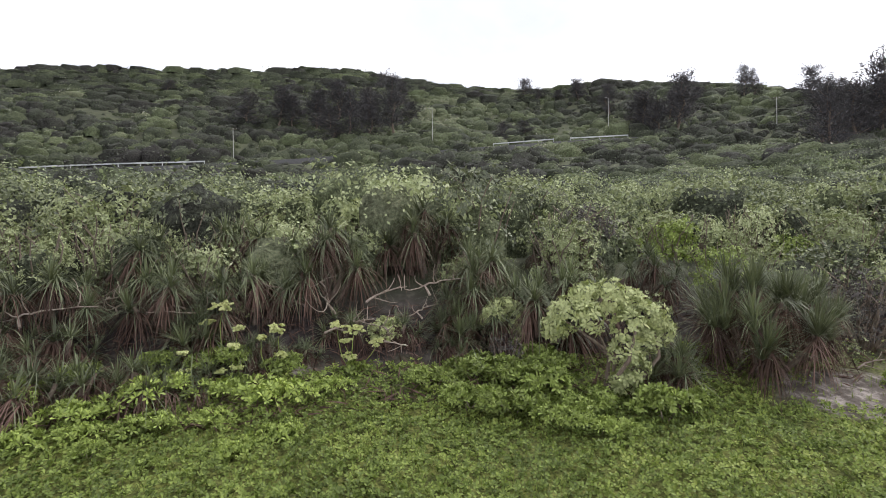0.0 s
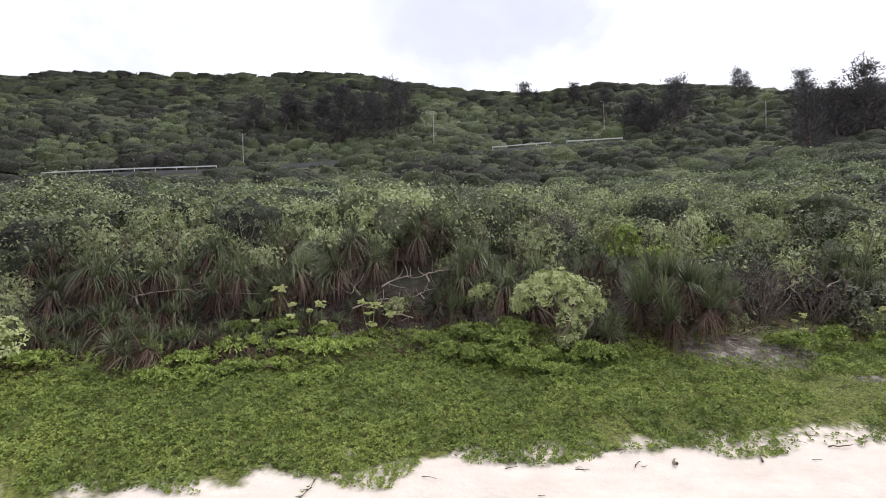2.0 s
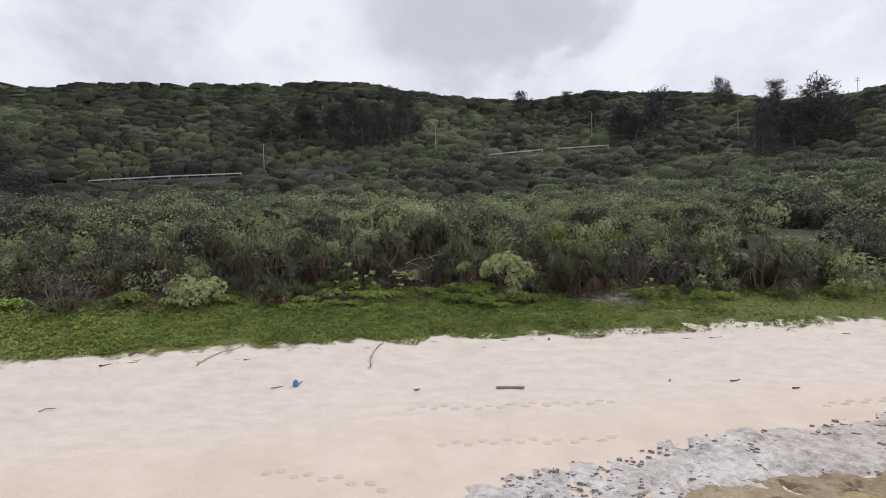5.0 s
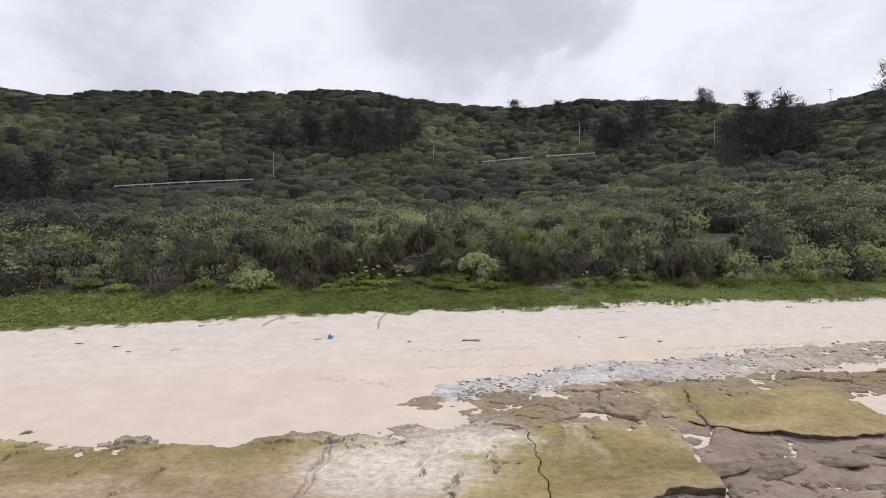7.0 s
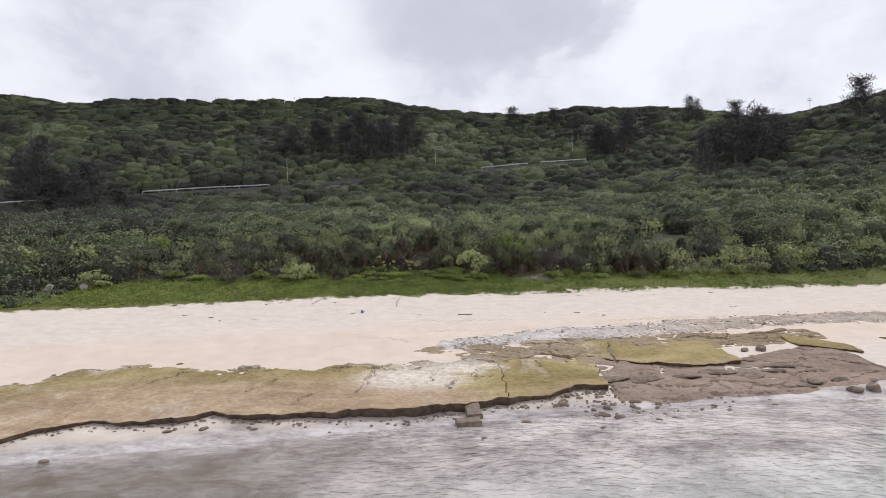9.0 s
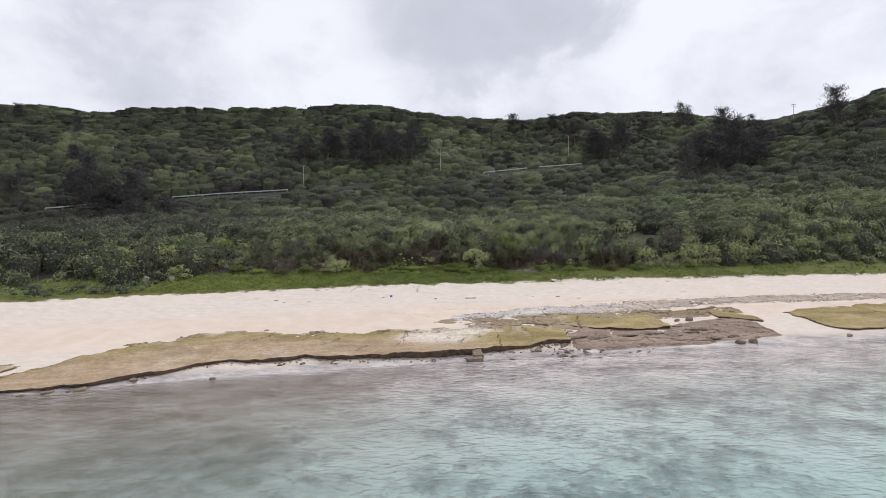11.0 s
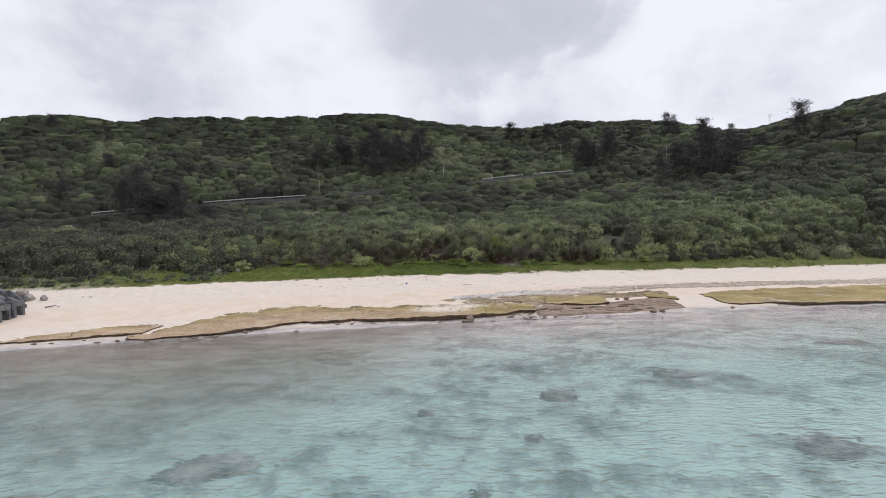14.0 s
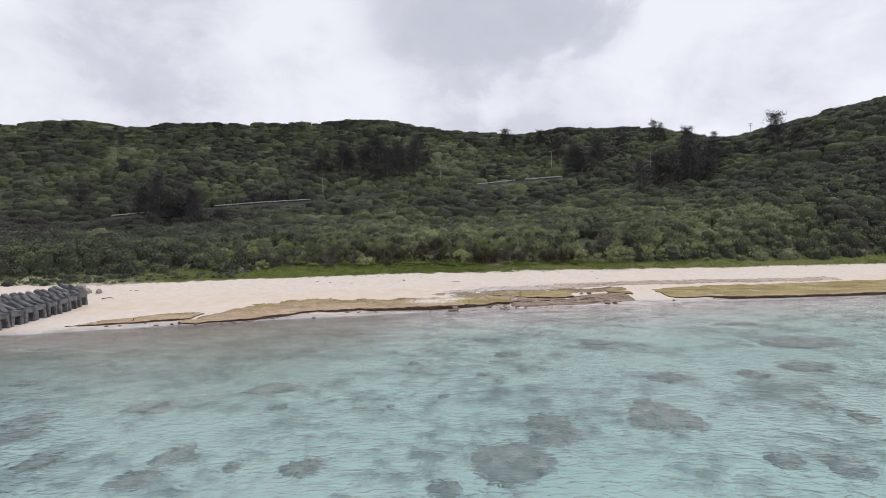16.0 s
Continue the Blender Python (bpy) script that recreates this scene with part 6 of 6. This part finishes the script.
CORALS = [coral_mesh(40 + k, 26) for k in range(3)] + [coral_mesh(50, 6)]
CORAL_SPOTS = ((4.8, -66.0, 2.9, 2.6), (30.9, -43.3, 5.0, 3.4), (26.3, -51.5, 2.6, 2.4), (-9.4, -64.9, 1.1, 1.5), (-14.7, -65.8, 1.2, 1.1), (-3.5, -66.2, 1.1, 1.4), (-19.7, -59.9, 1.5, 1.6), (17.6, -67.0, 1.2, 1.6),
               (6.7, -45.3, 1.5, 1.8), (-0.3, -48.5, 0.6, 0.7), (4.5, -52.0, 0.6, 0.6), (2.0, -56.9, 0.5, 0.6), (12.9, -59.9, 1.6, 2.2), (13.9, -62.0, 1.0, 1.4), (21.3, -59.5, 1.1, 1.2), (-7.1, -58.4, 0.8, 0.7),
               (7.2, -61.3, 1.6, 1.4), (-6.4, -66.1, 0.5, 0.7), (-0.9, -58.7, 0.3, 0.4), (21.6, -53.3, 1.4, 1.5), (14.7, -41.6, 2.0, 1.6), (12.7, -61.0, 2.4, 2.4), (16.3, -53.4, 2.2, 1.8), (-14.2, -57.9, 2.1, 1.8), (-8.4, -54.4, 2.6, 1.8), (-9.8, -67.3, 1.3, 1.2), (2.2, -68.2, 0.8, 0.9), (22.1, -61.7, 0.9, 1.2), (15.6, -66.3, 1.0, 1.0), (30.9, -33.0, 2.6, 1.6), (7.3, -63.0, 1.9, 1.8), (-18.4, -62.4, 1.7, 1.5), (-26.0, -52.0, 1.6, 1.4), (36.0, -60.0, 2.2, 2.0))
for k, (x, y, rx, ry) in enumerate(CORAL_SPOTS):
    px, py, pz = spot(x, y)
    thing("coral_head", pose(px, py, pz - 0.02, 0, 0, 0) @ Matrix.Diagonal((rx * 1.05, ry * 1.1, 0.9, 1)), "dark mauve-brown coral head under shallow water", "coral", "coral heads in the lagoon", CORALS[k % 3])
rng = random.Random(5)
for k in range(46):
    x, y = rng.uniform(-26, 34), rng.uniform(-72, -30)
    px, py, pz = spot(x, y)
    r = rng.uniform(0.25, 0.7)
    thing("coral_head", pose(px, py, pz, 0, 0, rng.uniform(0, 360)) @ Matrix.Diagonal((r * 1.4, r, 0.4, 1)), "small dark coral clump under shallow water", "coral", "coral heads in the lagoon", CORALS[3])

# ---- wave blocks ----
def worn_box(x0, x1, y0, y1, z0, z1, round_=0.07):
    """A cast block with broken, rounded edges."""
    bm = bmesh.new()
    bmesh.ops.create_cube(bm, size=1.0)
    for vert in bm.verts:
        vert.co = Vector(((x0 + x1) / 2 + vert.co.x * (x1 - x0), (y0 + y1) / 2 + vert.co.y * (y1 - y0), (z0 + z1) / 2 + vert.co.z * (z1 - z0))) + 0.03 * Vector(RNG.normal(size=3))
    bmesh.ops.bevel(bm, geom=bm.edges[:], offset=round_, segments=2, affect="EDGES")
    me = bpy.data.meshes.new("block")
    bm.to_mesh(me)
    bm.free()
    return with_mat(me, MAT_CONCRETE, False)


def wave_block(place, label):
    """A precast frame block: a beam on two legs with an opening between them."""
    ob = thing("wave_block", place, label, "concrete block", "stacked wave-breaking blocks")
    part("leg", worn_box(-0.6, 0.6, -0.84, -0.38, -0.3, 1.15), ob)
    part("leg", worn_box(-0.6, 0.6, 0.38, 0.84, -0.3, 1.15), ob)
    part("beam", worn_box(-0.66, 0.62, -0.86, 0.86, 1.12, 1.72), ob)
    return ob


def leaning_block(place, label):
    """A precast block of the upper tiers: a slanting slab on a heel."""
    ob = thing("wave_block", place, label, "concrete block", "stacked wave-breaking blocks")
    slab = part("slab", worn_box(-1.15, 1.15, -0.36, 0.36, -0.26, 0.26), ob)
    slab.matrix_basis = pose(0, 0, 0.85, 0, 33, 0)
    part("heel", worn_box(-1.0, -0.35, -0.5, 0.5, -0.6, 0.75), ob)
    part("toe", worn_box(0.35, 0.95, -0.5, 0.5, -0.6, 0.35), ob)
    return ob


BLOCK_LABELS = ("dark weathered concrete frame block standing on the sand", "dark weathered concrete block leaning on the stack")
first_block = wave_block(pose(-47.9, -30.6, 0.2, 0, 0, 4), BLOCK_LABELS[0])
lean_block = leaning_block(pose(-49.6, -30.0, 1.2, 0, 0, 0), BLOCK_LABELS[1])
rng = random.Random(8)
for k in range(1, 9):
    y = -30.6 + 1.74 * k
    copy_thing(first_block, pose(-47.9 + 0.06 * k + rng.uniform(-0.12, 0.12), y, float(land(-47.9, y)) - 0.05, rng.uniform(-3, 3), rng.uniform(-4, 4), rng.uniform(-5, 5)))
for row in range(3):
    for k in range(1, 14 + row):
        y = -30.2 + 1.27 * k + 0.5 * (row % 2)
        x = -49.8 - 1.55 * row + rng.uniform(-0.12, 0.12)
        base = max(float(land(x, y)) - 0.2, 1.25 + 0.3 * row + 0.03 * k)
        copy_thing(lean_block, pose(x, y, base, rng.uniform(-9, 9), rng.uniform(-10, 8), rng.uniform(-14, 14)))

# ---- pale boulders by the thicket ----
BOULDERS = [with_mat(stone_mesh(60 + k, (1, 0.9, 0.85), 4), MAT_BOULDER) for k in range(3)]
for k, (x, y, size) in enumerate(((-33.6, 3.9, 1.1), (-31.2, 4.8, 0.9), (-51.6, -10.6, 1.9), (-50.4, -10.9, 1.3), (-48.9, -10.5, 1.0))):
    px, py, pz = spot(x, y)
    thing("boulder", pose(px, py, pz + 0.2 * size, 0, 0, 70 * k) @ Matrix.Diagonal((size, size, size, 1)), "pale grey limestone boulder at the foot of the thicket", "boulder", "boulders by the thicket", BOULDERS[k % 3])

# ---- driftwood and litter ----
def driftwood(x, y, length, thick, turn, label, mat, flat=False):
    if not flat:
        length, thick = length * 0.75, thick * 0.65
    px, py, pz = spot(x, y)
    if flat:
        v, f = box(-length / 2, length / 2, -thick, thick, -0.02, 0.05)
        v = v + RNG.normal(scale=0.012, size=v.shape)
        me = mesh_of("driftwood", mat, (v, f))
    else:
        log, _ = limb((-length / 2, 0, thick * 0.6), (length / 2, 0, thick * 0.8), thick, thick * 0.5, 0.06, 6, 6)
        me = mesh_of("driftwood", mat, log, smooth=True)
    return thing("driftwood", pose(px, py, pz + 0.02, 0, 0, turn), label, "driftwood", "driftwood on the sand", me)


driftwood(3.0, 2.55, 1.15, 0.07, 3, "weathered grey wooden plank lying on the sand", MAT_ROOT, True)
for x, y, length, thick, turn, mat in ((-6.4, 1.9, 0.6, 0.04, 25, MAT_ROOT), (-1.1, 2.35, 0.8, 0.025, -18, MAT_DARKWOOD), (-0.8, 2.3, 0.3, 0.05, 40, MAT_DARKWOOD), (-13.5, 3.1, 1.9, 0.06, 22, MAT_DARKWOOD), (14.9, 2.9, 0.45, 0.06, 10, MAT_DARKWOOD), (10.0, 3.7, 0.3, 0.05, 60, MAT_DARKWOOD),
                                      (12.8, 3.7, 0.7, 0.05, 20, MAT_DARKWOOD), (27.5, 10.1, 0.6, 0.08, 0, MAT_DARKWOOD), (27.7, 6.3, 1.0, 0.04, 12, MAT_DARKWOOD), (5.5, 7.2, 0.35, 0.07, 80, MAT_ROOT), (18.8, 9.3, 1.4, 0.04, 35, MAT_DARKWOOD), (-21.3, 1.5, 0.5, 0.06, 5, MAT_DARKWOOD),
                                      (-18.7, 2.1, 0.8, 0.04, 20, MAT_DARKWOOD), (-8.3, 3.8, 0.35, 0.04, 30, MAT_DARKWOOD), (9.9, 8.0, 0.9, 0.03, 8, MAT_DARKWOOD), (7.6, 7.4, 0.3, 0.04, 70, MAT_DARKWOOD), (12.6, 7.9, 0.7, 0.03, -15, MAT_DARKWOOD), (20.2, 8.6, 0.6, 0.03, 60, MAT_DARKWOOD),
                                      (21.4, 9.0, 0.5, 0.04, -30, MAT_DARKWOOD), (-17.5, -0.2, 0.5, 0.05, 30, MAT_DARKWOOD), (-16.6, -0.6, 0.35, 0.06, 0, MAT_DARKWOOD), (-14.1, -0.2, 0.7, 0.03, 40, MAT_DARKWOOD), (-19.6, -0.3, 0.6, 0.04, 0, MAT_DARKWOOD), (-46.0, -13.0, 2.2, 0.1, 5, MAT_DARKWOOD), (-44.6, -9.0, 1.6, 0.09, 0, MAT_DARKWOOD), (-13.2, 4.0, 0.9, 0.07, 30, MAT_DARKWOOD), (14.1, 8.0, 0.8, 0.04, 5, MAT_DARKWOOD), (4.6, 7.1, 0.5, 0.02, 50, MAT_DARKWOOD)):
    driftwood(x, y, length, thick, turn, "dark piece of driftwood lying on the sand" if mat is MAT_DARKWOOD else "bleached piece of driftwood lying on the sand", mat)
rng = random.Random(21)
for k in range(60):
    x = rng.uniform(-22, 26)
    y = float(shore_of(x)) + 25.2 + rng.gauss(0, 0.35)
    driftwood(x, y, rng.uniform(0.15, 0.5), rng.uniform(0.008, 0.02), rng.uniform(-30, 30), "thin dry twig washed up below the leaves", MAT_DARKWOOD)

jug = thing("plastic_jug", pose(*spot(-5.7, 2.05), 0, 0, 20), "faded blue plastic jug half buried in the sand", "jug")
a = np.arange(10) * 2 * np.pi / 10
ring = lambda r, z: np.stack([np.cos(a) * r, np.sin(a) * r * 0.8, np.full(10, z)], -1)
prof = ((0.10, -0.03), (0.11, 0.03), (0.11, 0.17), (0.08, 0.22), (0.03, 0.24), (0.03, 0.27))
jv = np.concatenate([ring(r_, z_) for r_, z_ in prof] + [[(0, 0, 0.27)]])
k = np.arange(10)
jf = np.concatenate([np.stack([k + 10 * i, (k + 1) % 10 + 10 * i, (k + 1) % 10 + 10 * i + 10, k + 10 * i + 10], -1) for i in range(5)])
jt = np.stack([k + 50, (k + 1) % 10 + 50, np.full(10, 60)], -1)
part("body", build_mesh("body", jv, [jf, jt], MAT_BLUE, True), jug)
handle, _ = limb((0.10, 0, 0.05), (0.26, 0.05, 0.14), 0.025, 0.03, 0.1, 4, 6)
part("handle", mesh_of("handle", MAT_BLUE, handle, smooth=True), jug)
for x, y in ((-5.6, 1.8), (-7.1, 1.7), (8.9, 8.4), (20.8, 10.4), (1.0, 1.9)):
    thing("litter_scrap", pose(*spot(x, y), 0, 0, 40) @ Matrix.Diagonal((0.16, 0.1, 0.05, 1)), "small white plastic scrap on the sand", "litter", "litter on the sand", with_mat(stone_mesh(int(x * 9) % 50, (1, 1, 0.6), 2), MAT_LITTER))

# ---- footprints ----
def footprints():
    a = np.arange(9) * 2 * np.pi / 9
    pieces = []
    for x0, y0, x1, y1 in ((-1.0, 0.8, 7.2, 1.5), (0.2, -1.7, 6.4, -1.35), (-5.0, -3.6, -1.0, -4.4), (15.0, 1.4, 26.0, 3.4)):
        n = int(math.hypot(x1 - x0, y1 - y0) / 0.42)
        for k in range(n):
            x, y = x0 + (x1 - x0) * k / n + RNG.normal(scale=0.04), y0 + (y1 - y0) * k / n + (0.1 if k % 2 else -0.1)
            out = np.stack([x + np.cos(a) * 0.2, y + np.sin(a) * 0.12], -1)
            crest = np.stack([x + np.cos(a) * 0.15, y + np.sin(a) * 0.085], -1)
            inn = np.stack([x + np.cos(a) * 0.10, y + np.sin(a) * 0.05], -1)
            z = float(land(x, y))
            v = np.concatenate([np.c_[out, np.full(9, z - 0.03)], np.c_[crest, np.full(9, z + 0.045)], np.c_[inn, np.full(9, z - 0.02)]])
            j = np.arange(9)
            j2 = (j + 1) % 9
            pieces.append((v, np.concatenate([np.stack([j, j2, j2 + 9, j + 9], -1), np.stack([j + 9, j2 + 9, j2 + 18, j + 18], -1)])))
    v, f = joined(*pieces)
    ob = new("footprint_rims", build_mesh("footprint_rims", v, f, MAT_GROUND, True, shore=(v[:, 1] - shore_of(v[:, 0]))))
    return tagged(ob, "rows of old footprints pressed in pale sand", "footprints", kind="stuff")


footprints()

# ---- road, guardrail and poles on the hillside ----
def road_line(x):
    return np.interp(x, ROAD_X, ROAD_Y), np.interp(x, ROAD_X, ROAD_Z)


rx = np.linspace(-150, 130, 141)
ry, rz = road_line(rx)
strip = np.stack([np.stack([rx, ry + d, rz - dz], -1) for d, dz in ((-1.6, 4.5), (-0.5, 0.95), (0.2, 0.85), (5.6, 0.80), (6.2, 4.5))], 1)
road = tagged(new("road", build_mesh("road", strip.reshape(-1, 3), grid_faces(141, 5), MAT_ASPHALT, False)), "grey asphalt road cut across the hillside", "road", kind="structure")


def guardrail(x0, x1, label):
    px, py, pz = x0, *(float(v) for v in road_line(x0))
    ob = thing("guardrail", Matrix.Translation((px, py, pz - 0.85)), label, "guardrail", "guardrails along the hillside road")
    xs = np.arange(x0, x1, 4.0)
    ys, zs = road_line(xs)
    post = mesh_of("post", MAT_RAIL, tube(((0, 0, -0.4), (0, 0, 0.8)), (0.07, 0.07), 6))
    for x, y, z in zip(xs, ys, zs):
        o = part("post", post, ob)
        o.location = (x - px, y - py + 0.1, z - pz)
    prof = np.array(((0.0, 0.46), (-0.06, 0.52), (0.0, 0.58), (0.0, 0.64), (-0.06, 0.70), (0.0, 0.76)))
    v = np.stack([np.stack([xs - px, ys - py + d, zs - pz + h], -1) for d, h in prof], 1).reshape(-1, 3)
    part("beam", build_mesh("beam", v, grid_faces(len(xs), len(prof)), MAT_RAIL, False), ob)
    return ob


guardrail(-114, -98, "white steel guardrail along the hillside road")
guardrail(-84, -51.5, "white steel guardrail along the hillside road")
guardrail(13, 32, "white steel guardrail along the hillside road")
guardrail(33.5, 51, "white steel guardrail along the hillside road")


def street_pole(x, y, base, height, label, arms=0):
    ob = thing("utility_pole", Matrix.Translation((x, y, base)), label, "utility pole", "poles along the hillside road")
    part("shaft", mesh_of("shaft", MAT_POLE, tube(((0, 0, -3), (0, 0, height * 0.5), (0, 0, height)), (0.11, 0.09, 0.07), 8), smooth=True), ob)
    if arms:
        for z in np.linspace(height - 0.35, height - 1.25, arms):
            arm = part("crossarm", mesh_of("crossarm", MAT_BARK, box(-0.85, 0.85, -0.05, 0.05, z, z + 0.12)), ob)
            for dx in (-0.75, 0.75):
                part("insulator", mesh_of("insulator", MAT_RAIL, tube(((dx, 0, z + 0.1), (dx, 0, z + 0.28)), (0.05, 0.04), 6)), arm)
    else:
        arm = part("lamp_arm", mesh_of("lamp_arm", MAT_POLE, tube(((0, 0, height - 0.1), (-0.6, -0.3, height + 0.05)), (0.05, 0.04), 6)), ob)
        part("lamp_head", mesh_of("lamp_head", MAT_POLE, box(-1.1, -0.5, -0.45, -0.2, height - 0.02, height + 0.1)), arm)
    return ob


street_pole(-2.3, 139.1, 33.9, 10.0, "slender pale concrete pole beside the hillside road")
street_pole(46.7, 150.9, 38.8, 10.4, "slender pale concrete pole beside the hillside road")
street_pole(-49.1, 127.3, 28.4, 8.7, "slender pale concrete pole beside the hillside road", 1)
street_pole(84.6, 136.2, 35.2, 9.8, "slender concrete pole with crossarm on the hillside", 1)
street_pole(143.0, 168.0, 53.5, 9.5, "distant power pole with two crossarms on the ridge", 2)

# ---- casuarina trees ----
def plumes(points, ways, length, width):
    """Thin sprays of needles along the given ways."""
    n = len(points)
    ways = unit(ways)
    side = unit(np.cross(ways, RNG.normal(size=(n, 3)))) * (width * 0.5)
    reach = ways * length[:, None]
    v = np.stack([points - reach * 0.4, points + side, points + reach * 0.6, points - side], 1).reshape(-1, 3)
    return v, np.arange(4 * n).reshape(n, 4)


def casuarina(place, label, height=10.0, width=2.6, tufts=28, per=92, lean=0.0):
    ob = thing("casuarina_tree", place, label, "tree", "dark casuarina trees on the hill")
    top = np.array([lean, 0.2, height])
    stem, path = limb((0, 0, -0.5), top, 0.24, 0.03, 0.03, 9, 7)
    trunk = part("trunk", mesh_of("trunk", MAT_BARK, stem, smooth=True), ob)
    pieces, limbs = [], []
    for k in range(tufts):
        f = 0.22 + 0.78 * (k + 0.5) / tufts
        i = min(int(f * 8), 7)
        start = path[i] + (path[i + 1] - path[i]) * (f * 8 - i)
        a = 2.4 * k + RNG.uniform(-0.5, 0.5)
        reach = width * (1.05 - 0.8 * max(0, f - 0.25)) * RNG.uniform(0.45, 1.1)
        tip = start + np.array([math.cos(a) * reach, math.sin(a) * reach, reach * RNG.uniform(0.25, 0.8)])
        bough, bp = limb(start, tip, 0.055, 0.015, 0.08, 4, 4)
        limbs.append(bough)
        c = bp[RNG.integers(1, 4, per)] + RNG.normal(scale=(0.42, 0.42, 0.34), size=(per, 3)) * 1.25
        pieces.append(plumes(c, unit(tip - start) * 0.7 + RNG.normal(scale=0.5, size=(per, 3)) + (0, 0, 0.25), RNG.uniform(0.4, 0.95, per), 0.10))
    for k, bough in enumerate(limbs[::4]):
        part("bough", mesh_of("bough", MAT_BARK, *limbs[k * 4:k * 4 + 4], smooth=True), trunk)
    part("crown", mesh_of("crown", MAT_NEEDLE, *pieces, tint=RNG.uniform(0.3, 0.6)), ob)
    return ob


def hill_place(x, y, size, turn, wide=1.0):
    w = y - float(shore_of(x))
    z = float(canopy(x, w)) - 2.2
    return pose(x, y, z, 0, 0, turn) @ Matrix.Diagonal((size * wide, size * wide, size, 1))


CASU_LABEL = "dark feathery casuarina tree rising out of the scrub"
TREE_SPOTS = (
    # x, y, height over the scrub, width
    (-157, 170, 8.7, 1.2), (-195, 188, 5.4, 1.3), (-195, 171, 5.6, 1.4), (-184, 184, 3.0, 1.3), (-83, 69, 10.5, 0.9), (-80, 71, 9.0, 1.2), (-66, 54, 8.6, 0.9), (-72, 68, 7.0, 1.3), (-76, 70, 7.5, 1.3), (-127, 100, 8.8, 1.1),
    (-140, 143, 4.4, 1.4), (-22, 207, 7.4, 0.8), (-39, 193, 8.1, 1.1), (-27, 158, 14.0, 0.9), (-19, 152, 14.2, 0.9), (-14, 191, 9.4, 1.1), (-13, 150, 12.5, 0.9), (-30, 149, 9.0, 1.2), (-24, 176, 11.0, 1.1), (-33, 172, 10.0, 1.1),
    (-55, 157, 11.4, 1.0), (-44, 160, 10.8, 1.0), (-48, 160, 8.5, 1.1), (56, 152, 11.8, 1.0), (59, 147, 10.0, 1.0), (64, 146, 11.7, 1.0), (89, 188, 5.7, 1.2), (110, 190, 10.1, 1.3), (106, 188, 8.3, 0.9), (64, 90, 13.0, 0.5),
    (82, 106, 14.5, 0.9), (88, 107, 12.3, 1.0), (95, 112, 11.5, 1.0), (107, 130, 11.0, 1.0), (111, 160, 9.2, 1.0), (101, 120, 11.0, 1.1), (114, 138, 8.5, 1.1), (126, 118, 11.0, 1.0), (131, 116, 8.2, 1.1), (122, 122, 4.6, 1.2), (31, 203, 6.0, 1.3), (37, 202, 5.0, 1.2),
    (43, 199, 4.4, 1.3), (50, 196, 5.5, 1.2), (120, 133, 5.6, 1.1), (17, 149, 6.6, 1.0), (55, 177, 7.4, 1.1), (-68, 190, 4.0, 1.3), (24, 160, 6.0, 1.2), (72, 170, 6.0, 1.2), (-96, 192, 5.0, 1.4), (128, 172, 6.0, 1.1), (-36, 158, 9.0, 1.2), (-22, 166, 11.0, 1.2), (-40, 178, 8.0, 1.3), (78, 110, 10.0, 1.2), (92, 118, 10.0, 1.2), (104, 140, 8.0, 1.3), (-90, 74, 8.0, 1.3), (-62, 60, 6.0, 1.3), (-10, 172, 8.0, 1.3), (60, 160, 8.0, 1.3),
)
casus = [casuarina(hill_place(-157, 170, 0.9, 0, 1.1), CASU_LABEL, 10.5, 2.7), casuarina(hill_place(-27, 158, 1.35, 40, 0.9), CASU_LABEL, 10.5, 2.3, 30, 84, 0.6), casuarina(hill_place(110, 190, 1.0, 0, 1.2), CASU_LABEL, 10.0, 2.9, 24, 98, -0.5)]
rng = random.Random(17)
for k, (x, y, h, wide) in enumerate(TREE_SPOTS):
    if (x, y) in ((-157, 170), (-27, 158), (110, 190)):
        continue
    copy_thing(casus[k % 3], hill_place(x, y, (h + 1.6) / 11.6, rng.uniform(0, 360), wide * rng.uniform(1.25, 1.5)))
